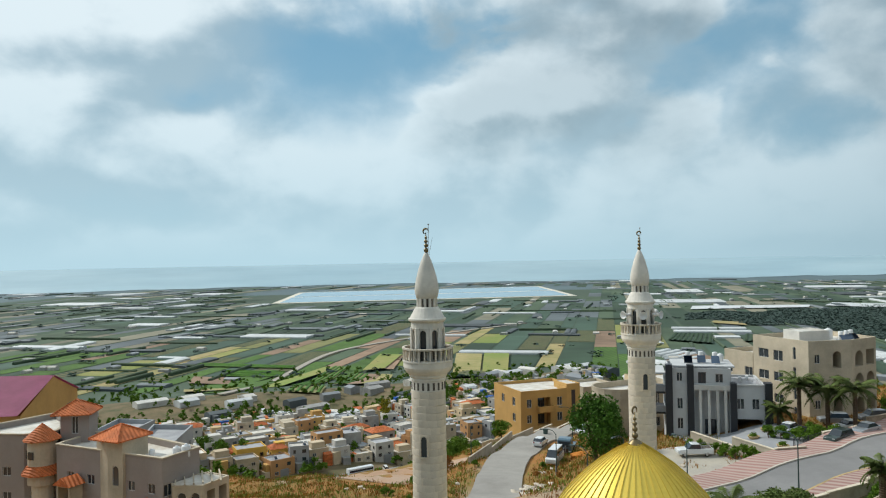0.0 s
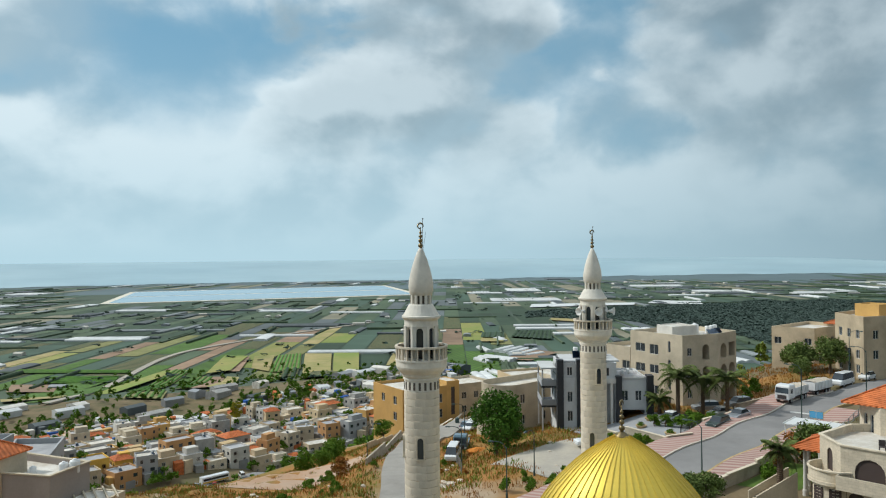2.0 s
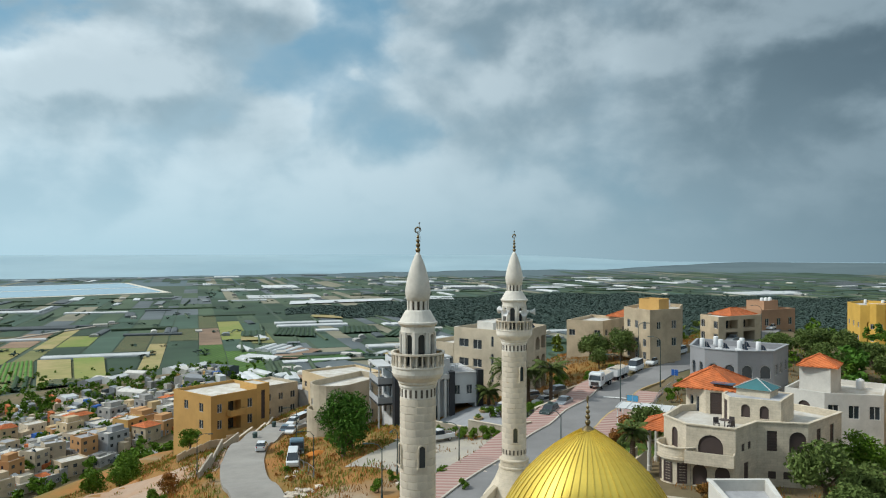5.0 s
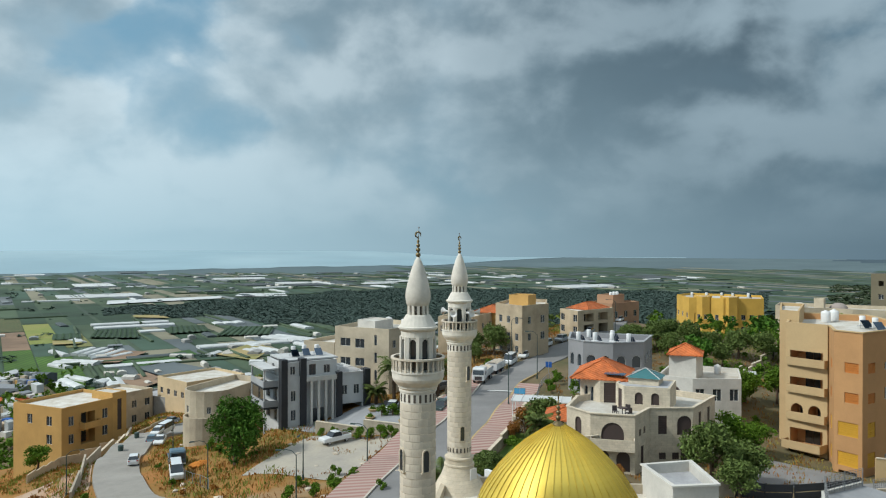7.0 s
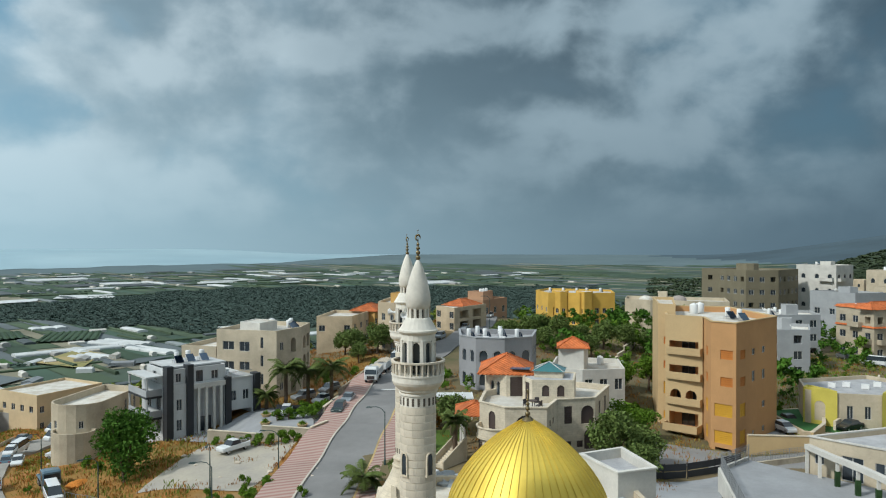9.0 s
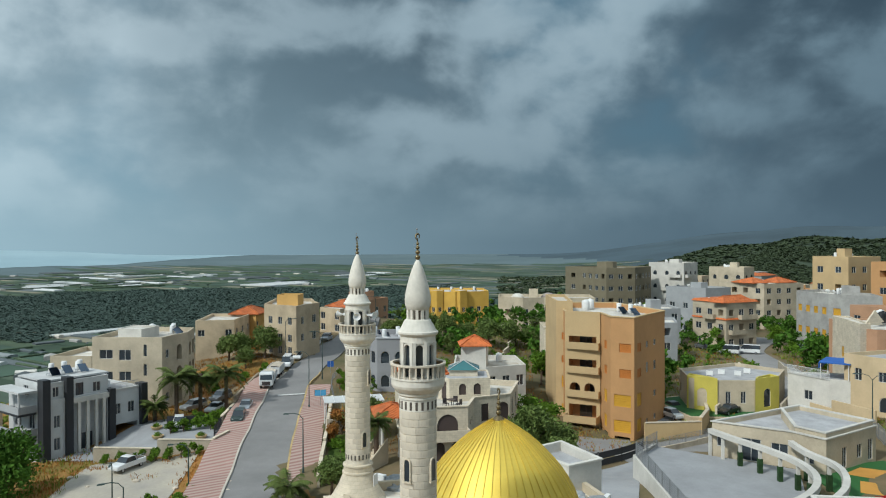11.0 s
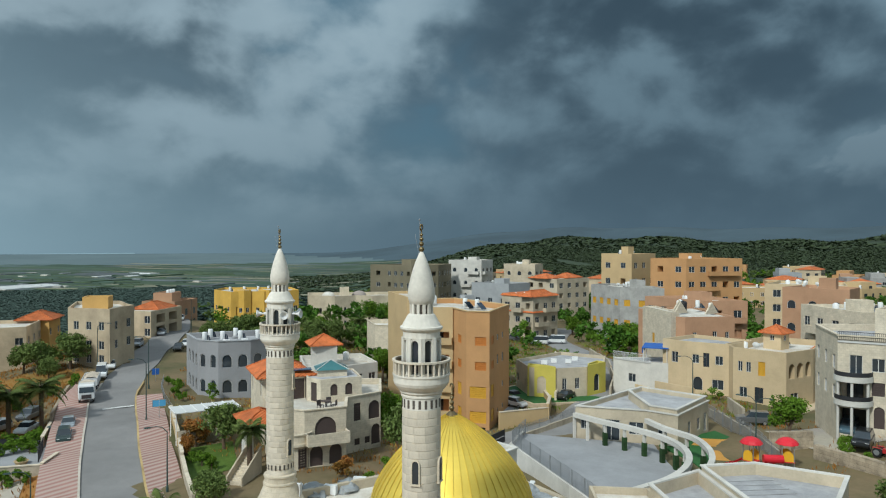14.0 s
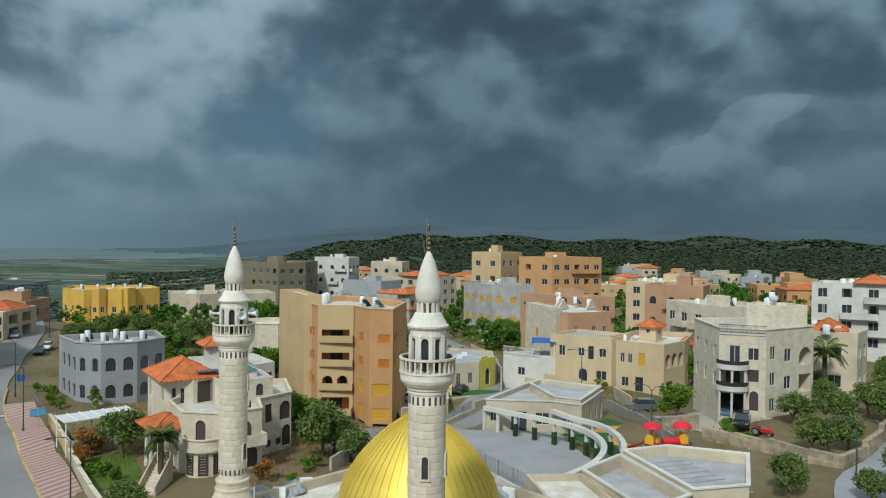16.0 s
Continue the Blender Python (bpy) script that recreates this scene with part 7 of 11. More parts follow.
for i in range(2):
    a, b = sk_in[i], sk_in[i + 1]
    c, d = sk_out[i], sk_out[i + 1]
    pts = [(a, 5.9), (b, 5.9), (d, 5.2), (c, 5.2)]
    quad(bm, *[(p[0] - o.x, p[1] - o.y, z - o.z) for p, z in pts])
bmesh.ops.solidify(bm, geom=bm.faces[:], thickness=0.12)
part("tiled_skirt", bm, "tile", big, "red tiled skirt roof")
tank(-0.8, 80.0, 10.2, s=0.7), tank(0.1, 79.8, 10.2, s=0.8), tank(-3.2, 81.2, 10.2, s=0.5)
heater(-5.3, 86, 10.2, -40)
for pts, z1 in (([(-5.5, 96.5), (-1.6, 93.2), (1.0, 103.4), (-4, 106)], 7.8), ([(-11.5, 108), (-7.5, 104), (-4, 112), (-9, 115)], 7.2)):
    building("house", "pale grey flat-roofed building with a row of windows", pts, -2.0, z1, "pale", {0: grid(2, (7.0,), 1.0, 1.0, "w"), 1: grid(5, (7.4, 4.0), 1.0, 1.3, "w")}, 0.6, "roof")
hall = thing("sports_hall", "large hall with a magenta sloping roof and mustard walls", "hall", (-22, 123, -4))
bm = bmesh.new()
HP = [(-23, 124), (-18.4, 149), (-48, 160), (-58, 130)]
zz_ = [7.6, 7.2, 7.6, 7.6]
o = hall.matrix_basis.translation
lo = [bm.verts.new((x - o.x, y - o.y, -6)) for x, y in HP]
hi = [bm.verts.new((x - o.x, y - o.y, z - o.z)) for (x, y), z in zip(HP, zz_)]
pk = [bm.verts.new((-20.5 - o.x, 137 - o.y, 11.4 - o.z)), bm.verts.new((-52 - o.x, 146 - o.y, 11.4 - o.z))]
bm.faces.new((lo[0], lo[1], hi[1], pk[0], hi[0])), bm.faces.new((lo[2], lo[3], hi[3], pk[1], hi[2]))
bm.faces.new((lo[1], lo[2], hi[2], hi[1])), bm.faces.new((lo[3], lo[0], hi[0], hi[3]))
part("wall", bm, "ochre", hall, "mustard yellow wall")
bm = bmesh.new()
a = [(-23.3, 123.6, 7.7), (-20.3, 137, 11.6), (-18.0, 149.4, 7.3), (-48, 160.6, 7.7), (-52.4, 146, 11.6), (-58.5, 129.6, 7.7)]
a = [(x - o.x, y - o.y, z - o.z) for x, y, z in a]
quad(bm, a[0], a[1], a[4], a[5]), quad(bm, a[1], a[2], a[3], a[4])
bmesh.ops.solidify(bm, geom=bm.faces[:], thickness=0.25)
part("roof", bm, "hall_roof", hall, "magenta metal roof")
for k in range(3):
    m_, L_ = edge_frame((HP[0][0] - o.x, HP[0][1] - o.y), (HP[1][0] - o.x, HP[1][1] - o.y), 0)
    bm = bmesh.new()
    box(bm, 9 + k * 5.2, -0.05, 4.5, 12.4 + k * 5.2, 0.1, 9.6)
    part("shutter_door", bm, teal, hall, "teal shutter door", m_)
building("house", "grey rendered house with arched windows beside the hall", [(-27, 108), (-24, 103), (-20, 106), (-23, 112)], -3, 8.4, "grey", {0: grid(3, (8.8,), 0.9, 1.4, "a"), 1: grid(2, (8.6,), 0.9, 1.4, "a")}, 0.5, "roof")

# -- school with its curved pergola
KZ = 9.8
sch = building("school", "single-storey pale pink school with white parapets", [(51.7, 9.8), (47.8, 3.6), (45.1, 1.7), (50.4, -5.5), (58.3, -0.4)], KZ, 12.7, "cream", {
    0: [(0.12, 1.0, 0.8, 1.0, "w"), (0.5, 0.0, 1.8, 2.2, "w"), (0.85, 0.8, 1.5, 1.3, "w")],
    1: [(0.5, 0.8, 1.0, 1.2, "w")], 2: [(0.35, 0.3, 0.8, 1.9, "w"), (0.65, 0.8, 0.9, 1.3, "w"), (0.88, 0.3, 0.9, 2.0, "w")]}, 0.45, "roof", "school", trim="white")
building("roof_wing", "", [(55.5, 1.5), (47.9, 3.3), (45.4, 1.6), (50.4, -5.2), (57, -1)], 12.7, 13.25, "cream", {}, 0.4, "roof", parent=sch, sink=0.3, trim="white")


def ring_beam(name, label, pts, z, w, h):
    """A white beam along a smooth line of places, on its own posts."""
    P = [Vector(p) for p in pts]
    line = []
    for i in range(len(P) - 1):
        a, b, c, d = P[max(i - 1, 0)], P[i], P[i + 1], P[min(i + 2, len(P) - 1)]
        for k in range(8):
            t = k / 8
            line.append(0.5 * ((2 * b) + (c - a) * t + (2 * a - 5 * b + 4 * c - d) * t * t + (3 * b - a - 3 * c + d) * t ** 3))
    line.append(P[-1])
    th = thing(name, label, "pergola", (line[0].x, line[0].y, KZ))
    bm = bmesh.new()
    prev = None
    for i, p in enumerate(line):
        t = (line[min(i + 1, len(line) - 1)] - line[max(i - 1, 0)]).normalized()
        n = Vector((-t.y, t.x)) * w / 2
        q = p - line[0]
        row = [bm.verts.new((q.x + s * n.x, q.y + s * n.y, z - KZ + dz)) for s, dz in ((1, 0), (1, h), (-1, h), (-1, 0))]
        if prev:
            for k in range(4):
                bm.faces.new((prev[k], prev[(k + 1) % 4], row[(k + 1) % 4], row[k]))
        else:
            bm.faces.new(row)
        prev = row
    bm.faces.new(list(reversed(prev)))
    part("beam", bm, "white", th)
    return th, line


R1 = [(51.7, 10.0), (48.6, 8.8), (45.2, 7.2), (41.5, 6.0), (38.0, 6.0), (34.8, 7.2), (32.0, 9.4), (29.8, 12.4), (28.3, 16.0)]
r1, line1 = ring_beam("pergola", "white curved pergola beam on posts round the school yard", R1, 12.05, 0.55, 0.45)
R2 = [(47.4, 3.9), (44.0, 3.9), (40.2, 3.2), (36.8, 4.0), (33.8, 5.6), (31.2, 7.8)]
r2, line2 = ring_beam("pergola", "white curved pergola beam on posts round the school yard", R2, 12.05, 0.5, 0.45)
bm = bmesh.new()
box(bm, -0.13, -0.13, -0.2, 0.13, 0.13, 2.26)
post_m = mesh("post", bm, "white")
bm = bmesh.new()
box(bm, -0.2, -0.2, 0.02, 0.2, 0.2, 1.45)
hedge_m = mesh("green_sleeve", bm, "greenwall")
for r_, line, idx, leafy in ((r1, line1, (0, 5, 10, 15, 20, 25, 30, 35, 40, 45, 52, 60), 2), (r2, line2, (8, 14, 21, 29, 36), 0)):
    for k, i in enumerate(idx):
        q = line[min(i, len(line) - 1)] - line[0]
        pst = part("post", post_m, "", r_, m=Matrix.Translation((q.x, q.y, 0)))
        if leafy <= k < 10:
            part("green_sleeve", hedge_m, "", pst, "green artificial hedge sleeve")
bm = bmesh.new()
prism(bm, ccw([(51.2, 10.3), (54.2, 14.6), (50.0, 17.6), (36.5, 17.2), (28.5, 17.0), (30, 12), (34.8, 7), (41, 5.4), (46.8, 3.4)]), 9.0, 9.93)
solid("school_yard", "grey paved school yard", "yard", bm, "paving", "structure")
bm = bmesh.new()
prism(bm, ccw([(46.5, 3.0), (41, 3.0), (36, 4.0), (32, 7), (30.5, 5.5), (34, -3.5), (41, -6), (50, -6)]), 9.0, 9.95)
solid("play_area", "dark green artificial turf play area", "play area", bm, "turf", "structure")
for pts in ([(43.5, -0.5), (40.5, 1.0), (38.8, -2.2), (42, -3.6)], [(37, -1.0), (35, 1.2), (33.2, -0.5), (35.4, -3.4)], [(47.5, -2.5), (45.6, -0.2), (42.8, -4.2), (46, -5.6)]):
    bm = bmesh.new()
    prism(bm, ccw(pts), 9.9, 9.99)
    solid("safety_floor", "orange rubber play floor patch", "floor", bm, "orangefloor", "structure")
# playground
for k, (x, y) in enumerate(((36.6, -0.4), (35.6, -3.4))):
    pt = thing("play_tower", "yellow and red plastic play tower with a red umbrella roof", "play tower", (x, y, 9.97), 20 + 40 * k, "towers in the playground")
    bm = bmesh.new()
    lathe(bm, [(1.0, 2.55), (0.98, 2.62), (0.8, 2.85), (0.45, 3.05), (0.08, 3.15)], 10)
    part("umbrella_roof", bm, "red", pt, smooth=False)
    for a, b in ((-0.5, -0.5), (0.5, -0.5), (0.5, 0.5), (-0.5, 0.5)):
        bm = bmesh.new()
        tube(bm, (a, b, 0), (a, b, 2.6), 0.05, 0.05, 6)
        part("post", bm, "steel", pt)
    bm = bmesh.new()
    box(bm, -0.55, -0.55, 0.95, 0.55, 0.55, 1.03)
    part("deck", bm, "red", pt)
    for s in (-0.55, 0.5):
        bm = bmesh.new()
        arch_panel(bm, 0.9, 0.95, 0, 0.05, 8, False)
        part("side_panel", bm, "yellowp", pt, m=Matrix.Translation((0, s, 1.03)))
    bm = bmesh.new()
    prev = None
    for i in range(9):
        f = i / 8
        z = 1.0 * (1 - f) ** 1.4 + 0.08
        row = [bm.verts.new((0.55 + f * 1.9, yy, z + dz)) for yy, dz in ((-0.32, 0.18), (-0.28, 0), (0.28, 0), (0.32, 0.18))]
        if prev:
            for q in range(3):
                bm.faces.new((prev[q], prev[q + 1], row[q + 1], row[q]))
        prev = row
    bmesh.ops.solidify(bm, geom=bm.faces[:], thickness=0.05)
    part("slide", bm, "red", pt)
bm = bmesh.new()
tube(bm, (36.0, -1.2, 11.2), (35.4, -2.8, 11.2), 0.38, 0.38, 14)
solid("tunnel_tube", "red plastic crawl tunnel between the towers", "tunnel", bm, "red")
# -- near white building with a membrane roof
nb = building("building", "single-storey pale building with white parapets and a grey membrane roof", [(28.0, 10.6), (27.6, 6.2), (23.0, 1.9), (17.5, 8.2), (18.5, 12.5)][::1], 8.6, 13.0, "cream", {2: [(0.3, 1.5, 1.2, 1.4, "w")]}, 0.8, "roof", "building", trim="white")
building("lower_roof", "", [(26.3, 16.0), (28.2, 10.7), (18.6, 12.6), (17.6, 17.5)], 8.6, 12.5, "cream", {}, 0.9, "roof", parent=nb, trim="white")
o = nb.matrix_basis.translation
for i in range(9):
    for a, b, z in (((27.2, 10.2), (18.4, 11.6), 13.02), ((27.2, 6.6), (23.1, 2.5), 13.02)):
        f = (i + 0.5) / 9
        p = Vector(a).lerp(Vector(b), f)
        bm = bmesh.new()
        d_ = Vector((0.28, 0.96)) if z == 13.02 and a[0] == 27.2 and a[1] > 9 else Vector((-0.7, 0.7))
        box(bm, -0.04, -1.9, 0, 0.04, 1.9, 0.05)
        if a[1] > 9:
            part("roof_seam", bm, "roof", nb, m=pose(p.x - o.x - 0.5, p.y - o.y - 2.5, z - o.z, 0, 0, -10))
        else:
            bm.free()
building("annex", "low white annex roof beside the mosque", [(28.6, 19.6), (27.0, 15.6), (21.5, 17.0), (22.5, 21.5)], 8, 12.4, "cream", {}, 0.5, "rooflt", "annex")
building("annex", "white stone annex with a grey flat roof beside the mosque", [(33.5, 29.6), (29.5, 26.8), (31.3, 24.2), (36.0, 26.6)], 7.5, 14.6, "white", {}, 0.6, "roof", "annex", trim="white")
for x, y, a in ((31.5, 40.5, 60), (30.6, 38.2, 60), (31.8, 36.0, 70), (25.5, 26.0, 150), (27.5, 24.5, 150), (24.0, 24.0, 30)):
    aircon(x, y, ROOF_Z - 0.1, a)
# bundled tarpaulins and ducts on the mosque roof
tarp = mat("grey_tarpaulin", (0.34, 0.36, 0.37), rough=0.6, grain=2, stain=1.2, var=0.2, bump=0.8)
rt = random.Random(8)
for x, y, s in ((31.0, 39.3, 1.2), (31.4, 37.0, 1.1), (30.2, 41.3, 0.9), (26.8, 25.0, 1.3), (25.0, 24.6, 1.2), (28.6, 26.4, 0.9)):
    bm = bmesh.new()
    bmesh.ops.create_icosphere(bm, subdivisions=3, radius=1)
    for v in bm.verts:
        k = 1 + 0.35 * noise.noise(v.co * 2.1 + Vector((x, y, 0)))
        v.co = Vector((v.co.x * s * 1.1 * k, v.co.y * s * 0.8 * k, max(-0.1, v.co.z * 0.55 * s * k)))
    solid("covered_duct", "roof duct bundled under grey tarpaulin", "duct", bm, tarp, loc=(x, y, ROOF_Z - 0.05), smooth=False, group="covered ducts on the mosque roof")

# -- yellow nursery school across the street
yk = building("nursery", "pale nursery school with lemon arched gables", [(87, 3.4), (79.5, 4.2), (77.6, 1.0), (77.6, -4.0), (79.6, -7.8), (86.5, -11.6), (92.5, -6.5)], 8.2, 12.0, "cream", {
    0: grid(2, (1.2,), 1.0, 1.2, "w"), 2: [(0.3, 1.2, 0.7, 1.6, "w"), (0.7, 1.2, 0.7, 1.6, "w")]}, 0.5, "roof", "nursery")
for a, b in (((79.7, 4.4), (77.35, 1.0)), ((77.35, -4.0), (79.5, -8.0))):
    q = building("gable", "", [a, b, (b[0] + 1.6, b[1] + 0.6), (a[0] + 1.6, a[1] - 0.8)], 8.2, 12.3, "lemon", {0: [(0.5, 0.6, 1.3, 2.5, "a")]}, 0.5, parent=yk)
for x, y in ((84, 0), (85, -2), (84, -4), (86, -6)):
    aircon(x, y, 12, 70)
bm = bmesh.new()
prism(bm, ccw([(86, 8), (74.5, 5.5), (74.0, -5), (77, -11), (86, -15), (93, -8)]), 6, 8.25)
solid("nursery_terrace", "raised lawn terrace of the nursery with a low wall", "terrace", bm, "beige", "structure")
bm = bmesh.new()
prism(bm, ccw([(85.5, 7.5), (75, 5.2), (74.5, -4.8), (77.4, -10.5), (86, -14.4), (92.6, -8)]), 8.1, 8.3)
solid("nursery_lawn", "bright green artificial lawn", "lawn", bm, "turf", "structure")
# -- peach and beige villas
building("house", "peach rendered villa with arched porch and balconies", [(72, -13), (68.4, -14.6), (64.2, -18.3), (67, -24), (75, -20)], 10.0, 16.6, "peach", {
    0: [(0.5, 4.0, 1.0, 1.5, "w")], 1: [(0.2, 4.2, 0.9, 1.2, "w"), (0.45, 3.8, 0.8, 1.9, "d"), (0.75, 4.2, 1.0, 1.2, "w"), (0.25, 0.6, 1.3, 1.8, "a"), (0.72, 0.9, 1.5, 1.3, "w")]}, 0.5, "roof")
bp_ = building("house", "beige rendered villa with a deep arched balcony", [(66, -18.8), (62.6, -17.6), (56.6, -20.8), (58.5, -26.5), (64.8, -34.5), (71, -29)], 9.8, 16.2, "peach", {
    1: [(0.14, 4.2, 0.6, 1.3, "w"), (0.3, 4.2, 0.6, 1.3, "w"), (0.55, 3.9, 0.9, 1.8, "s"), (0.2, 0.9, 1.0, 1.3, "w"), (0.5, 0.4, 1.1, 2.0, "d")],
    2: [(0.2, 3.8, 1.3, 1.9, "L"), (0.5, 3.8, 1.4, 1.9, "L"), (0.8, 3.8, 1.2, 1.9, "L"), (0.3, 0.9, 1.7, 1.1, "w")],
    3: [(0.15, 3.6, 1.0, 2.0, "l"), (0.5, 4.0, 0.8, 1.3, "w"), (0.8, 4.0, 0.8, 1.3, "w"), (0.3, 0.6, 0.9, 1.9, "w")]}, 0.8, "rooflt")
building("roof_tower", "", [(65.5, -24.5), (63.3, -25.5), (64.2, -27.6), (66.5, -26.8)], 16.2, 18.4, "peach", {0: [(0.5, 1.2, 0.6, 0.7, "w")], 1: [(0.5, 1.2, 0.7, 0.7, "w")]}, 0.05, parent=bp_, sink=0.1)
hip_roof(bp_, 64.9, -26.1, -65, 2.6, 2.6, 18.45, 1.0)
hip_roof(bp_, 63.6, -32.0, -55, 2.6, 1.6, 15.8, 0.9)
tank(66, -22, 16.2, s=0.6), dish(62.5, -21, 16.2, 40), heater(66.5, -28.5, 16.2, 30)
bm = bmesh.new()
prism(bm, ccw([(67, -12.5), (57, -16.5), (53.5, -19.8), (57, -27), (63, -30)]), 6, 10.0)
solid("terrace", "raised terrace in front of the villas", "terrace", bm, "beige", "structure")
# -- white villa with rounded balconies
wv2 = building("villa", "white stone villa with rounded balconies and a pointed door arch", [(39.1, -12.1), (35.6, -15.2), (36.2, -23.6), (44.5, -26), (47.5, -17)], 12.2, 21.0, "stonelt", {
    0: [(0.74, 6.1, 1.1, 1.3, "w"), (0.74, 3.8, 1.1, 1.3, "b"), (0.76, 0.7, 0.9, 2.1, "A"), (0.3, 0.0, 2.5, 2.4, "g"), (0.34, 5.5, 1.1, 2.1, "w"), (0.3, 3.1, 2.4, 1.8, "l")],
    1: [(0.14, 6.2, 0.9, 1.4, "w"), (0.14, 3.4, 0.9, 1.4, "w"), (0.14, 0.6, 0.9, 1.4, "w"), (0.45, 5.8, 1.2, 1.4, "w"), (0.45, 2.8, 1.2, 1.4, "w"), (0.45, 0.2, 1.2, 1.6, "a"), (0.82, 5.2, 2.2, 2.0, "L"), (0.82, 2.2, 2.2, 2.0, "l")],
    4: grid(3, (6.0, 3.0), 1.1, 1.4, "w")}, 0.6, "roof", "villa", trim="stonelt")
building("stair_tower", "", [(41.5, -19), (38.0, -19.4), (36.9, -23.4), (40.5, -24.8), (43, -22)], 21.0, 23.6, "stonelt", {}, 0.3, parent=wv2, sink=0.2)
o = wv2.matrix_basis.translation
for zz in (15.0, 17.3):
    bm = bmesh.new()
    lathe(bm, [(0.05, zz), (1.65, zz), (1.72, zz + 0.05), (1.72, zz + 0.55), (1.58, zz + 0.55), (1.58, zz + 0.22), (0.05, zz + 0.22)], 20, a0=radians(41), a1=radians(221))
    bl = part("round_balcony", bm, "white", wv2, m=Matrix.Translation((38.1 - o.x, -13.05 - o.y, -o.z)))
    bm = bmesh.new()
    lathe(bm, [(1.62, zz + 0.58), (1.66, zz + 0.58), (1.66, zz + 1.0), (1.62, zz + 1.0)], 20, a0=radians(41), a1=radians(221))
    part("railing", bm, "rail", bl, "dark glazed railing")
for q in (75, 131, 190):
    bm = bmesh.new()
    lathe(bm, [(0.13, 11.6), (0.13, 17.3)], 10)
    part("column", bm, "white", wv2, m=Matrix.Translation((38.1 + 1.5 * math.cos(radians(q)) - o.x, -13.05 + 1.5 * math.sin(radians(q)) - o.y, -o.z)))
balcony(wv2, (39.1, -12.1), (35.6, -15.2), 21.15, 0.1, "rail", 0.0, 1.0, "rail", 0.9)
tank(40, -21, 23.6, s=0.6), tank(41, -21.8, 23.6, s=0.6), dish(39, -20.5, 23.6, 50), heater(41.5, -23.2, 23.6, 20)
# -- house with gables, half salmon, half white
gb = building("house", "half white, half salmon rendered house with roof gables", [(91, -20), (88, -20.6), (77.6, -18.4), (76.4, -19.4), (75.6, -27.4), (92, -31)], 9.6, 19.2, "salmon", {
    1: [(0.4, 4.6, 1.0, 1.6, "s"), (0.8, 4.6, 0.8, 1.2, "w")], 3: [(0.2, 6.0, 0.6, 1.6, "w"), (0.6, 6.0, 0.7, 1.7, "w"), (0.85, 6.0, 0.6, 1.6, "w"), (0.3, 2.4, 1.0, 1.4, "s")]}, 0.3, "rooflt")
building("white_front", "", [(88.6, -19.4), (88.0, -21.4), (77.6, -19.2), (77.2, -17.6)], 9.6, 20.0, "stonelt", {3: [(0.4, 5.2, 1.0, 1.5, "s")]}, 0.2, parent=gb)
o = gb.matrix_basis.translation
for x, y in ((78.5, -20), (76.5, -24), (82, -22)):
    bm = bmesh.new()
    v = [bm.verts.new(p) for p in ((-1.6, -0.1, 0), (1.6, -0.1, 0), (0, -0.1, 1.7), (-1.6, 0.1, 0), (1.6, 0.1, 0), (0, 0.1, 1.7))]
    for f in ((0, 1, 2), (5, 4, 3), (0, 2, 5, 3), (1, 4, 5, 2), (0, 3, 4, 1)):
        bm.faces.new([v[i] for i in f])
    part("roof_gable", bm, "stonelt", gb, m=pose(x - o.x, y - o.y, 19.9 - o.z, 0, 0, -70))
tank(84, -24, 19.6, True), tank(85.5, -25, 19.6, True), tank(88, -26, 19.6), heater(81, -27, 19.6, 20), heater(86, -28, 19.6, 20)
# lean-to with a blue awning
lt = building("outbuilding", "white outbuilding with an upper terrace", [(78, -8.5), (72.5, -11.5), (70.0, -15), (76, -18)], 9.0, 13.6, "white", {0: [(0.5, 1.5, 1.2, 1.2, "w")]}, 0.1, "roof", "outbuilding")
balcony(lt, (78, -8.5), (72.5, -11.5), 13.7, 0.1, "rail", 0, 1, "tank", 1.0)
aw = thing("awning", "blue fabric awning on posts over a roof terrace", "awning", (74, -13.2, 13.7), -35)
bm = bmesh.new()
box(bm, -2.6, -1.8, 2.0, 2.6, 1.8, 2.12)
box(bm, -2.6, 1.72, 1.3, 2.6, 1.8, 2.0)
part("canopy", bm, "blue", aw)
for a in (-2.4, 2.4):
    for b in (-1.6, 1.6):
        bm = bmesh.new()
        tube(bm, (a, b, 0), (a, b, 2.0), 0.05, 0.05, 6)
        part("post", bm, "tank", aw)
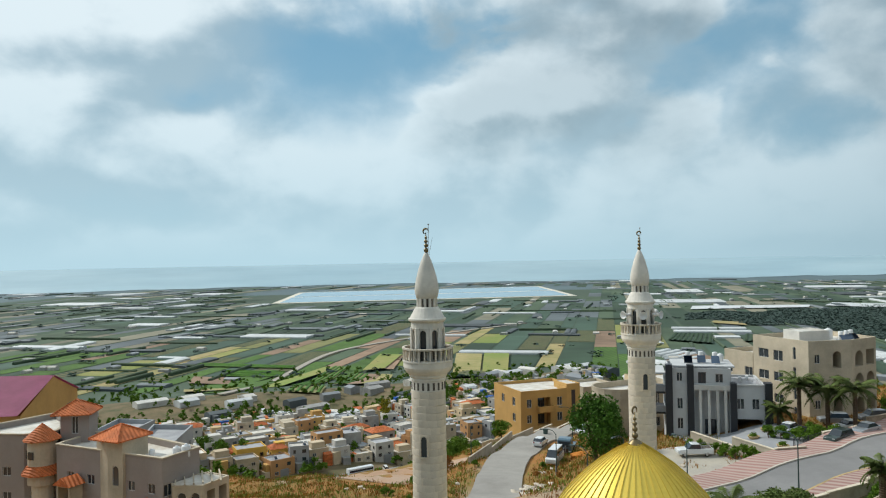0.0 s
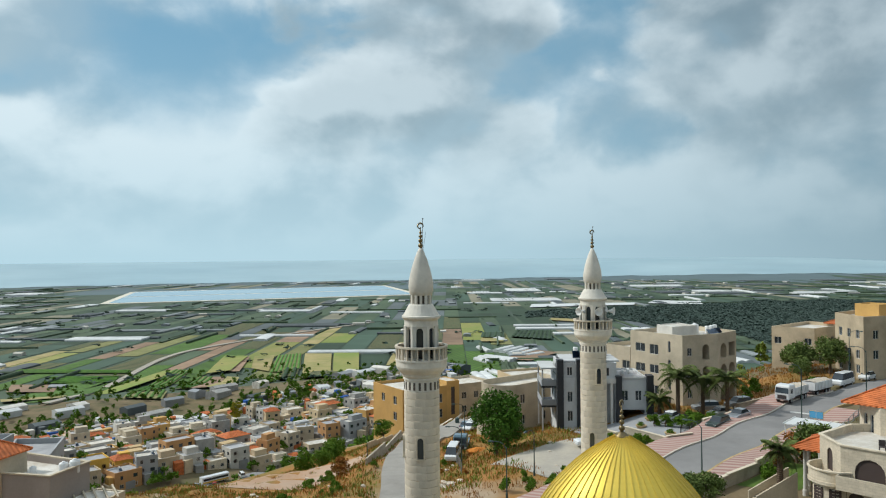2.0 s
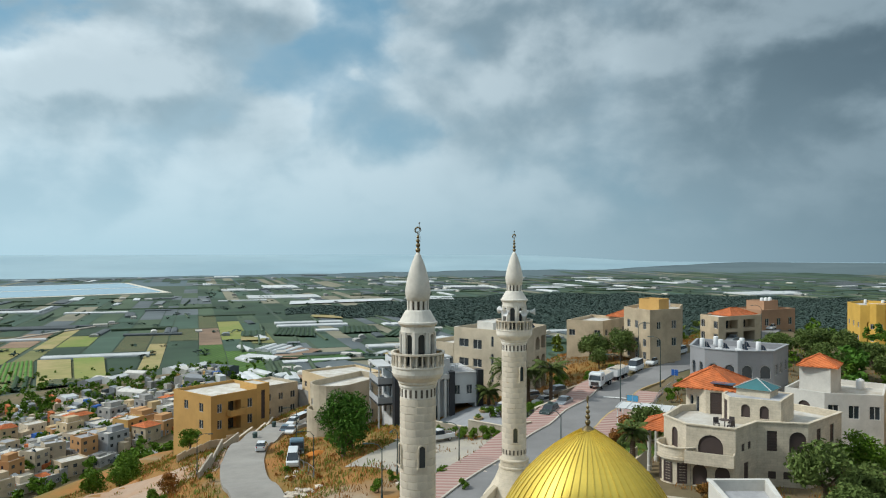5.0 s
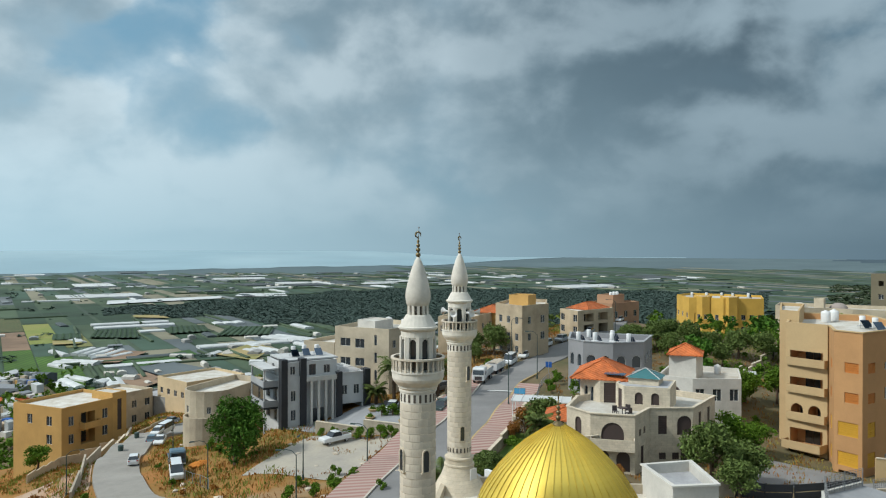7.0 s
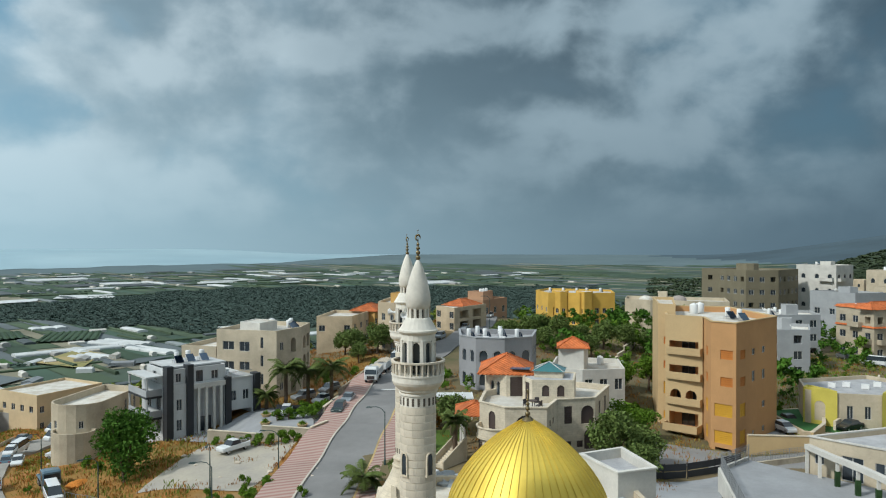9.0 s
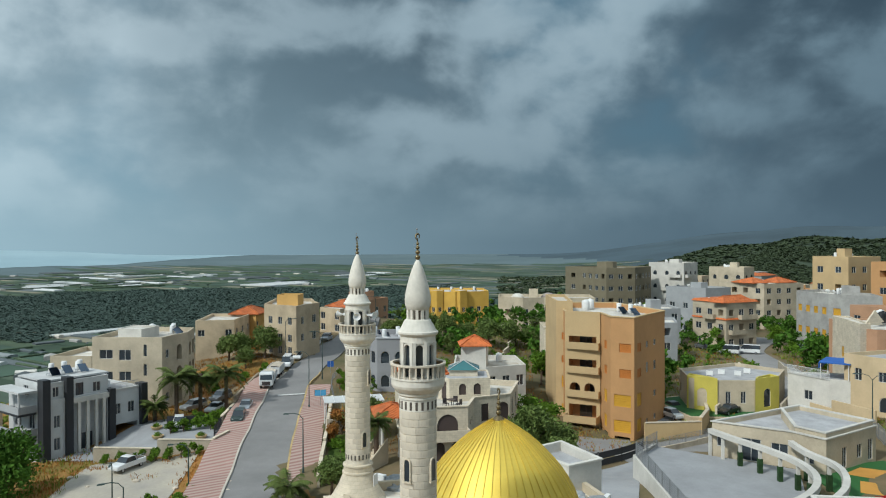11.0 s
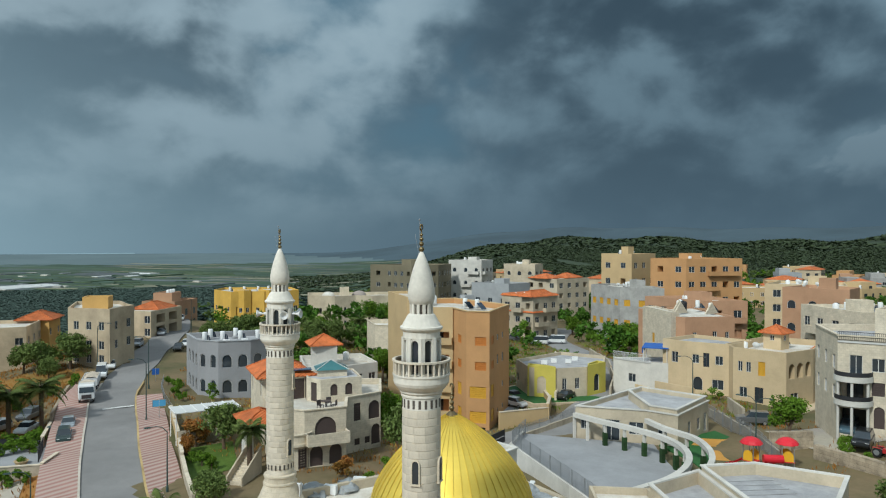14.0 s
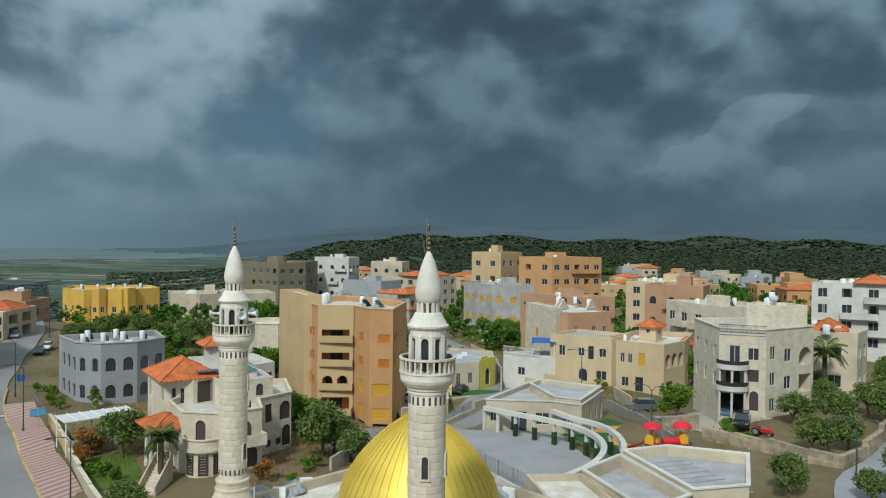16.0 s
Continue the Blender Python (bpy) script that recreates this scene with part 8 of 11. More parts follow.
# -- houses further off, each from its own corner places
FAR = [
    ("house", "bare concrete house with yellow blinds", [(150, -40.3), (138.0, -41.9), (130.2, -49.0), (139.2, -51.5), (154, -47.5)], 5.0, 19.4, "concrete", 3, "s", {}),
    ("house", "cream house with red roof edges and an arched porch", [(156, -18.5), (153.3, -20.4), (147.3, -23.5), (152, -32), (162, -28)], 6.5, 16.6, "cream", 3, "w", {"tile": ((151, -26, -55, 9.5, 3), )}),
    ("apartment_house", "cream four-storey house with red tiled roofs", [(197, -38), (193, -42.5), (186.5, -47), (191.6, -60), (203, -54)], 6.5, 18.8, "cream", 4, "w", {"tile": ((193, -46, -60, 7, 7), (195, -54, -60, 7, 6))}),
    ("apartment_house", "tall sand rendered apartment block", [(162.5, -49.5), (159, -51.6), (154.5, -54.2), (160, -64.5), (168.5, -58)], 6.0, 27.0, "sand", 5, "w", {}),
    ("apartment_house", "long orange-brown rendered apartment block", [(149, -56.5), (144.5, -59.5), (141.5, -62), (139.8, -77), (153, -74)], 7.0, 26.0, "tan", 5, "w", {}),
    ("apartment_house", "olive-brown rendered apartment block", [(235.2, 2.3), (231.9, -2.7), (220.4, -9.2), (221.6, -18.8), (236.3, -27.4), (244, -12)], 2.4, 22.2, "olive", 5, "w", {}),
    ("house", "white three-storey house with arches", [(242, -28), (238.5, -31.5), (232, -37.5), (240, -44.5), (250, -38)], 5.0, 23.5, "white", 4, "a", {}),
    ("house", "cream house with arched balcony", [(232, -46), (228, -48.5), (223, -54.5), (229, -60), (240, -54)], 5.0, 22.2, "cream", 4, "a", {}),
    ("house", "plain pale grey rendered block", [(187, -20), (184, -22.8), (177, -28), (181, -36), (192, -30)], 6.0, 18.2, "pale", 2, "w", {}),
    ("house", "cream terraced house with wide balconies", [(76.2, -39.8), (69.6, -38.6), (62.0, -37.8), (61.0, -46.8), (72.2, -50.8)], 10.0, 20.5, "stonelt", 3, "w", {}),
    ("house", "grey-white villa with a tiled roof room", [(64, -60.5), (62, -63.4), (52.5, -70), (57, -78), (69, -70)], 13, 23.8, "white", 4, "w", {"tile": ((58.5, -68.5, 35, 5, 5), )}),
    ("house", "pinkish rendered house with arched windows", [(94.5, -51.5), (91.7, -53.1), (84.5, -57), (89.5, -64), (99.5, -61.5)], 9.5, 21.9, "salmon", 3, "a", {}),
    ("house", "sand pink house with roof tanks", [(110, -60), (107, -63.5), (99.6, -71), (110, -80), (120, -72)], 9.5, 21.5, "peach", 4, "w", {}),
    ("house", "beige house with a tiled hipped roof", [(46, -32), (43.6, -33.5), (39.6, -36.4), (42, -42), (49, -38)], 12.0, 19.2, "cream", 2, "w", {"tile": ((43.8, -36.8, 35, 3.6, 3.6), )}),
    ("house", "pinkish house with stepped balconies", [(113, -34), (107, -36), (99, -39), (97, -46), (112, -46)], 8.5, 19.2, "salmon", 3, "w", {}),
    ("house", "pale grey house with a carport below", [(126, 5.5), (121.5, 2.5), (123, -6), (133, -8), (136, 3)], 6.2, 14.8, "pale", 3, "w", {}),
    ("house", "long pale grey house with a tin roof terrace", [(150, 2), (146.5, -2), (150, -14), (160, -14), (162, 0)], 6.2, 15.2, "pale", 3, "w", {}),
]
rh = random.Random(21)
for nm, lab, pts, z0, z1, wm, nf, ws, ex in FAR:
    fh = (z1 - z0) / nf
    fc = {}
    for i in range(len(pts)):
        L_ = (Vector(pts[i]) - Vector(pts[(i + 1) % len(pts)])).length
        n = max(1, int(L_ / 3.0))
        fc[i] = [(((k + 0.5) / n), f * fh + 0.9, 1.5, 1.5, ws if (f + k + i) % 4 else ("l" if L_ > 5 and ws == "w" else ws)) for k in range(n) for f in range(nf)]
    b = building(nm, lab, pts, z0, z1, wm, fc, 0.6, "rooflt", "apartment house" if nm.startswith("ap") else "house", lite=True)
    for t_ in ex.get("tile", ()):
        hip_roof(b, *t_[:3], t_[3], t_[4], z1 + 0.75, 1.4)
    c = sum((Vector(p) for p in pts), Vector((0, 0))) / len(pts)
    o = b.matrix_basis.translation
    if "red roof edges" in lab:
        for zz, sc in ((z1 + 0.62, 1.07), (z1 - fh + 0.1, 1.06)):
            bm = bmesh.new()
            lo = [bm.verts.new(((c + (Vector(p) - c) * sc).x - o.x, (c + (Vector(p) - c) * sc).y - o.y, zz - o.z)) for p in pts]
            hi = [bm.verts.new(((c + (Vector(p) - c) * 0.97).x - o.x, (c + (Vector(p) - c) * 0.97).y - o.y, zz + 0.55 - o.z)) for p in pts]
            bm.faces.new(list(reversed(lo))), bm.faces.new(hi)
            for i in range(len(pts)):
                j = (i + 1) % len(pts)
                bm.faces.new((lo[i], lo[j], hi[j], hi[i]))
            part("tiled_eave", bm, "tile", b, "red tiled eave")
    elif not ex.get("tile"):
        r_ = rh.uniform(0.2, 0.28)
        q_ = c + (Vector(pts[2]) - c) * 0.3
        building("roof_room", "", [tuple(q_ + (Vector(p) - c) * r_) for p in pts], z1, z1 + rh.uniform(1.5, 2.3), wm, {}, 0.2, "rooflt", parent=b, sink=0.1)
    if any(w_ in lab for w_ in ("balcon", "arch", "porch", "pinkish", "orange-brown", "grey-white")):
        for i in range(len(pts)):
            p, q = Vector(pts[i]), Vector(pts[(i + 1) % len(pts)])
            n_ = Vector((q.y - p.y, p.x - q.x))
            if n_.dot((p + q) / 2 - c) < 0:
                n_ = -n_
            if (q - p).length > 6.5 and n_.dot(Vector((-18, 45)) - (p + q) / 2) > 0:
                for f in range(1, nf):
                    balcony(b, pts[i], pts[(i + 1) % len(pts)], z0 + f * fh + 0.25, 1.1, "solid", 0.08 if (f + i) % 2 else 0.38, 0.55 if (f + i) % 2 else 0.92, wm, 0.9)
    for k in range(rh.randint(4, 7)):
        p = c + Vector((rh.uniform(-2.5, 2.5), rh.uniform(-2.5, 2.5)))
        rh.choice((heater, dish, lambda x, y, z, r=0: tank(x, y, z, s=0.8)))(p.x, p.y, z1, rh.uniform(0, 90))

# ---- village and town houses further off ----
def inside(x, y, grow=0.0):
    """Whether a place lies in or near a building's plan."""
    for cx, cy, r, poly in FOOT:
        if (x - cx) ** 2 + (y - cy) ** 2 > (r + grow) ** 2:
            continue
        c = False
        for i in range(len(poly)):
            (x0, y0), (x1, y1) = poly[i], poly[i - 1]
            ex, ey = x1 - x0, y1 - y0
            k = min(1, max(0, ((x - x0) * ex + (y - y0) * ey) / (ex * ex + ey * ey + 1e-9)))
            if math.hypot(x - x0 - k * ex, y - y0 - k * ey) < grow:
                return True
            if (y0 > y) != (y1 > y) and x < (x1 - x0) * (y - y0) / (y1 - y0) + x0:
                c = not c
        if c:
            return True
    return False


def on_road(x, y, grow=0.0):
    for line, half in ((ROAD, 6.6), (DOWN, 3.2), (SIDE, 3.4), (LOW, 7.0)):
        for (x0, y0), (x1, y1) in zip(line, line[1:]):
            ex, ey = x1 - x0, y1 - y0
            k = min(1, max(0, ((x - x0) * ex + (y - y0) * ey) / (ex * ex + ey * ey)))
            if math.hypot(x - x0 - k * ex, y - y0 - k * ey) < half + grow:
                return True
    return False


SMALL, FARWIN = {}, []


def small_window(st, w, h):
    """A window with its sill as one piece, for houses far off."""
    if (st, w, h) not in SMALL:
        bm = bmesh.new()
        lattice(bm, [-w / 2, -w / 2 + 0.08, -0.04, 0.04, w / 2 - 0.08, w / 2], [0, 0.08, h - 0.08, h], {0, 2, 4}, {0, 2}, -0.05, 0.1)
        f = quad(bm, (-w / 2, 0.0, 0), (w / 2, 0.0, 0), (w / 2, 0.0, h), (-w / 2, 0.0, h))
        f.material_index = 1
        me = mesh("window", bm, {"w": "frame", "s": "shutter", "b": "brownsh"}[st])
        me.materials.append(M["brownsh" if st == "b" else "glass"])
        SMALL[st, w, h] = me
    return SMALL[st, w, h]


def small_house(x, y, rz, w, d, h, wall, label, rr, tiled=False, front=-90, wins=6):
    """A flat-roofed far house: walls with parapet, roof, windows on the two sides that face the hill."""
    z = min(hz(x + a * w / 2, y + b * d / 2) for a in (-1, 1) for b in (-1, 1))
    th = thing("house", label, "house", (x, y, z), rz, "houses of the village")
    W, D = w / 2, d / 2
    FOOT.append((x, y, math.hypot(W, D), [tuple((Vector((x, y)) + Matrix.Rotation(radians(rz), 2) @ Vector(p))) for p in ((-W, -D), (W, -D), (W, D), (-W, D))]))
    bm = bmesh.new()
    t, zt = 0.25, h + 0.6
    step = rr.random() < 0.45
    rings = [[bm.verts.new(p) for p in ((-a, -b, zz), (a, -b, zz), (a, b, zz), (-a, b, zz))] for a, b, zz in ((W, D, -3.0), (W, D, zt), (W - t, D - t, zt), (W - t, D - t, h))]
    for a, b in zip(rings, rings[1:]):
        for i in range(4):
            j = (i + 1) % 4
            bm.faces.new((a[i], a[j], b[j], b[i]))
    part("wall", bm, wall, th)
    bm = bmesh.new()
    box(bm, -W + t, -D + t, h - 0.2, W - t, D - t, h + 0.02)
    part("roof", bm, "rooflt" if rr.random() < 0.6 else "roof", th)
    if step:
        a = rr.uniform(0.25, 0.5)
        bm = bmesh.new()
        box(bm, -W * a, -D * 0.2, h, W * 0.9, D * 0.8, h + 2.4)
        part("roof_room", bm, wall, th)
    if tiled:
        bm = bmesh.new()
        a, b = W + 0.4, D + 0.4
        lo, tp = [bm.verts.new(p) for p in ((-a, -b, zt), (a, -b, zt), (a, b, zt), (-a, b, zt))], [bm.verts.new((-W * 0.35, 0, zt + 1.7)), bm.verts.new((W * 0.35, 0, zt + 1.7))]
        bm.faces.new(list(reversed(lo)))
        bm.faces.new((lo[0], lo[1], tp[1], tp[0])), bm.faces.new((lo[2], lo[3], tp[0], tp[1])), bm.faces.new((lo[1], lo[2], tp[1])), bm.faces.new((lo[3], lo[0], tp[0]))
        part("tiled_roof", bm, "tile", th)
    fl = max(1, int(h / 2.6))
    # the wall whose outward side turns most towards the hill carries most windows
    sides = sorted(range(4), key=lambda s: -math.cos(radians(rz + (-90, 0, 90, 180)[s] - front)))[:2]
    k = 0
    st = rr.choice("wwwwb")
    for s in sides:
        L = w if s % 2 == 0 else d
        n = max(1, int(L / 3.4))
        for f in range(fl):
            for i in range(n):
                if rr.random() < 0.12:
                    continue
                u = (i + 0.5) / n * L - L / 2
                wd = small_window(st, rr.choice((1.2, 1.5)), 1.3)
                m = pose(0, 0, 0, 0, 0, (0, 90, 180, 270)[s]) @ Matrix.Translation((u, -(D if s % 2 == 0 else W), f * 3.0 + 0.9 + (h - fl * 3.0) / 2))
                if k >= wins:
                    FARWIN.append(th.matrix_basis @ m)
                    continue
                k += 1
                part("window", wd, "", th, m=m)
    return th, z


rv = random.Random(5)
WORD = {"white": "white rendered", "cream": "cream rendered", "pale": "pale grey rendered", "concrete": "bare concrete", "beige": "beige rendered", "stonelt": "pale stone", "peach": "peach rendered",
        "ochre": "orange rendered", "tan": "tan rendered", "sand": "sand rendered", "salmon": "pinkish rendered", "yellow": "yellow rendered"}
small_house(23.4, 298, 8, 11.5, 9, 7.6, "yellow", "bright orange-yellow house at the foot of the slope", rv, False, -95, 8)
small_house(34.6, 300.4, 8, 6.4, 7, 5.6, "yellow", "orange house wing with a red tiled roof", rv, True, -95, 3)
WALLS = ("white", "white", "cream", "pale", "concrete", "stonelt", "beige", "tan", "peach", "concrete", "sand", "ochre")
for i in range(15):
    x = -26 + i * 9.4
    y = 291.0 + (x - 34) * 0.25 + rv.uniform(-1.2, 2.0)
    if not inside(x, y, 4.4):
        wm = rv.choice(("cream", "white", "beige", "concrete", "stonelt"))
        small_house(x, y, 12, rv.uniform(7.4, 8.9), 7.6, rv.choice((3.4, 6.2, 6.8, 9.2)), wm, WORD[wm] + " house beside the village parking strip", rv, False, -100, 4)
tries = 0
made = 0
while made < 190 and tries < 9000:
    tries += 1
    phi, r = rv.uniform(62, 101), 238 + 150 * rv.random() ** 1.1
    x, y = polar(phi, r)
    if y < 290 + (x - 34) * 0.25:
        continue
    w, d, h = rv.uniform(7.0, 13.0), rv.uniform(6.0, 9.5), rv.choice((3.2, 3.4, 5.8, 6.2, 6.6, 9.2, 9.4))
    if inside(x, y, max(w, d) * 0.5 + 0.05) or on_road(x, y, 2):
        continue
    wm = rv.choice(WALLS)
    til = rv.random() < 0.11
    th, z = small_house(x, y, rv.choice((0, 12, 12, 20)) + rv.uniform(-8, 8), w, d, h, wm, WORD[wm] + (" village house with a red tiled roof" if til else " flat-roofed village house on the slope"), rv, til, -100, 2)
    made += 1
    if rv.random() < 0.5:
        rv.choice((heater, lambda a, b, c, e=0: tank(a, b, c, rv.random() < 0.4, 0.9)))(x + rv.uniform(-2, 2), y + rv.uniform(-2, 2), z + h + 0.03, rv.uniform(0, 60))
# lean-tos, sheds, yards and small blocks crowded between the village houses
crowd = {k: bmesh.new() for k in ("white", "cream", "pale", "concrete", "beige", "sheet", "rooflt", "tile", "metal", "blue", "ochre", "net")}
for i in range(2500):
    phi, r = rv.uniform(58, 103), 236 + 215 * rv.random() ** 1.2
    x, y = polar(phi, r)
    if y < 287 + (x - 34) * 0.25 or on_road(x, y, 1.0):
        continue
    k = rv.choices(list(crowd), (4, 4, 4, 4, 3, 3, 2, 2.6, 3, 1.2, 1.0, 4))[0]
    w, d, h = rv.uniform(1.6, 5.4), rv.uniform(1.6, 4.6), rv.uniform(1.4, 5.0)
    a, z = radians(rv.choice((12, 12, 20)) + rv.uniform(-12, 12)), hz(x, y)
    c, q = math.cos(a), math.sin(a)
    pts = [(x + c * u * w / 2 - q * t_ * d / 2, y + q * u * w / 2 + c * t_ * d / 2) for u, t_ in ((-1, -1), (1, -1), (1, 1), (-1, 1))]
    lo = [crowd[k].verts.new((*p, z - 1.5)) for p in pts]
    hi = [crowd[k].verts.new((*p, z + h + (0.7 if n_ > 1 and k in ("tile", "sheet", "metal") else 0))) for n_, p in enumerate(pts)]
    crowd[k].faces.new(hi)
    for n_ in range(4):
        crowd[k].faces.new((lo[n_], lo[(n_ + 1) % 4], hi[(n_ + 1) % 4], hi[n_]))
for k, bm in crowd.items():
    solid("outbuildings", "crowded lean-tos and small blocks between the village houses", "outbuildings", bm, k, "stuff")
# low sheds where the village meets the plain, workshops below the ridge
for i in range(62):
    x, y = polar(rv.uniform(58, 103), rv.uniform(410, 520)) if i < 40 else polar(rv.uniform(26, 58), rv.uniform(560, 760))
    if inside(x, y, 8):
        continue
    bm = bmesh.new()
    w, d, h = rv.uniform(8, 22), rv.uniform(6, 12), rv.uniform(3, 4.5)
    sec = [(-d / 2, -1.5), (d / 2, -1.5), (d / 2, h), (0, h + 1.2), (-d / 2, h)]
    va, vb = [bm.verts.new((-w / 2, a, b)) for a, b in sec], [bm.verts.new((w / 2, a, b)) for a, b in sec]
    bm.faces.new(va), bm.faces.new(list(reversed(vb)))
    for k in range(5):
        bm.faces.new((va[k], va[(k + 1) % 5], vb[(k + 1) % 5], vb[k]))
    ob = solid("shed", "low pale metal shed at the edge of the fields", "shed", bm, rv.choice(("sheet", "sheet", "metal", "white", "rooflt", "net", "concrete")), loc=(x, y, hz(x, y)), group="sheds below the village")
    ob.matrix_basis = pose(x, y, hz(x, y), 0, 0, rv.choice((20, 25, 110)) + rv.uniform(-6, 6))
    FOOT.append((x, y, w / 2, [(x - d / 2, y - d / 2), (x + d / 2, y - d / 2), (x + d / 2, y + d / 2), (x - d / 2, y + d / 2)]))
# houses of the town along the ridge
TW = ("sand", "tan", "tan", "concrete", "pale", "salmon", "beige", "sand", "cream", "concrete")
made = tries = 0
while made < 62 and tries < 4000:
    tries += 1
    phi, r = rv.uniform(-66, -13), rv.uniform(125, 400)
    if r < (240 if phi > -34 else 215):
        continue
    x, y = polar(phi, r)
    w, d, h = rv.uniform(10, 17), rv.uniform(9, 14), rv.choice((6.4, 7.5, 9.6, 9.8, 12.6))
    if inside(x, y, max(w, d) * 0.62 + 3) or on_road(x, y, 6):
        continue
    if phi < -38:
        h = min(h, 6.4)
    wm = rv.choice(TW)
    til = rv.random() < 0.16
    th, z = small_house(x, y, phi + rv.choice((0, 20, -25)) + rv.uniform(-8, 8), w, d, h, wm, WORD[wm] + (" town house with a red tiled roof" if til else " flat-roofed town house on the ridge"), rv, til, 180 + phi, 7 if r < 270 else 4)
    made += 1
    if not til:
        for k in range(rv.randint(1, 2)):
            rv.choice((heater, lambda a, b, c, e=0: tank(a, b, c, rv.random() < 0.3, 0.8)))(x + rv.uniform(-3, 3), y + rv.uniform(-3, 3), z + h + 0.03, rv.uniform(0, 60))

# the many further windows of these houses
bm = bmesh.new()
for m in FARWIN:
    w_ = 0.45 + 0.3 * (math.sin(m.translation.x * 7.1) > 0)
    c_ = [bm.verts.new(m @ Vector((x, y, z))) for y in (-0.05, 0.12) for x, z in ((-w_, 0.0), (w_, 0.0), (w_, 1.3), (-w_, 1.3))]
    for f in ((0, 1, 2, 3), (0, 4, 5, 1), (1, 5, 6, 2), (2, 6, 7, 3), (3, 7, 4, 0)):
        bm.faces.new([c_[i] for i in f])
solid("far_windows", "dark windows of the crowded village and town houses", "windows", bm, "glass", "stuff")

# ---- trees, shrubs and weeds ----
def cards(centres, size, rnd, flat=0.0, level=False):
    """Vertices and faces of many small leaf sprays, each a bent pair of triangles, turned at random."""
    n = len(centres)
    a = rnd.normal(size=(n, 3))
    a[:, 2] *= 1 - flat
    a /= np.linalg.norm(a, axis=1)[:, None]
    b = np.cross(a, rnd.normal(size=(n, 3)) * (0.35, 0.35, 0.35) + (0, 0, 1)) if level else np.cross(a, rnd.normal(size=(n, 3)))
    b /= np.linalg.norm(b, axis=1)[:, None]
    s = (size * rnd.uniform(0.6, 1.35, n))[:, None]
    v = np.stack([centres - a * s, centres - b * s * 0.45, centres + a * s, centres + b * s * 0.45 + np.cross(a, b) * s * 0.25], 1).reshape(-1, 3)
    return v, np.arange(4 * n).reshape(-1, 4)


def leaf_mesh(name, v, f, material):
    me = bpy.data.meshes.new(name)
    me.from_pydata(v.tolist(), [], f.tolist())
    me.materials.append(M[material])
    return me


def clump_points(rnd, clumps, n):
    """Points near the surface of rough, overlapping clumps (x, y, z, radius)."""
    c = np.array(clumps)
    w = c[:, 3] ** 2
    k = rnd.choice(len(c), n, p=w / w.sum())
    d = rnd.normal(size=(n, 3))
    d /= np.linalg.norm(d, axis=1)[:, None]
    rad = c[k, 3] * rnd.uniform(0.55, 1.08, n)
    p = c[k, :3] + d * rad[:, None] * np.array((1, 1, 0.85))
    return p


def crown_clumps(rnd, h, w, base, n):
    out = []
    for i in range(n):
        u = rnd.uniform(0, 1) ** 0.8
        z = base + (h - base) * (0.15 + 0.72 * u)
        reach = w / 2 * math.sqrt(max(0.12, 1 - (2 * (0.15 + 0.72 * u) - 0.85) ** 2)) * 0.72
        a = rnd.uniform(0, 2 * np.pi)
        q = reach * math.sqrt(rnd.uniform(0.05, 1))
        out.append((q * math.cos(a), q * math.sin(a), z, w * rnd.uniform(0.13, 0.22)))
    return out


TREE = {}
KIND = {  # height, width, crown base, clumps, leaves, leaf size, material
    "olive": (4.6, 5.2, 1.3, 22, 2600, 0.20, "olivelf"),
    "round": (5.2, 4.8, 1.2, 20, 2400, 0.20, "leaf"),
    "dark": (8.2, 8.0, 0.9, 34, 4600, 0.24, "darklf"),
    "shrub": (1.7, 2.2, 0.1, 9, 700, 0.14, "leaf"),
    "dryshrub": (1.0, 1.6, 0.05, 7, 420, 0.13, "drylf"),
    "flower": (3.0, 3.4, 0.5, 14, 1500, 0.16, "redlf"),
    "poplar": (9.0, 4.4, 1.2, 22, 1500, 0.34, "yellf"),
    "small": (4.4, 4.6, 0.8, 12, 520, 0.40, "leaf"),
    "cypress": (6.0, 1.5, 0.2, 16, 900, 0.16, "darklf"),
}


def tree_meshes(kind, var):
    if (kind, var) in TREE:
        return TREE[kind, var]
    rnd = np.random.default_rng(100 + var * 7 + len(kind) * 31 + ord(kind[0]))
    h, w, base, nc, nl, ls, ml = KIND[kind]
    cl = crown_clumps(rnd, h, w, base, nc)
    v, f = cards(clump_points(rnd, cl, nl), ls, rnd, 0.2)
    crown = leaf_mesh("crown", v, f, ml)
    bm = bmesh.new()
    r = 0.035 * h
    lean = Vector((rnd.uniform(-0.2, 0.2), rnd.uniform(-0.2, 0.2), max(base, 0.3) + 0.3))
    tube(bm, (0, 0, -0.3), lean, r * 1.3, r, 7)
    for c in cl[:6]:
        tube(bm, lean - Vector((0, 0, 0.1)), Vector(c[:3]), r * 0.6, r * 0.18, 5)
    TREE[kind, var] = (mesh("trunk", bm, "trunk"), crown)
    return TREE[kind, var]


LABEL = {"olive": "grey-green olive tree with a rounded crown", "round": "leafy green garden tree with a dense crown", "dark": "large dark green tree with a dense crown", "shrub": "leafy green shrub on the ground",
         "dryshrub": "dry brown shrub on the slope", "flower": "bushy shrub with orange and red flowers", "poplar": "tall yellowing poplar among the houses", "small": "dark green tree between the houses", "cypress": "narrow dark green cypress tree"}
rt = random.Random(3)


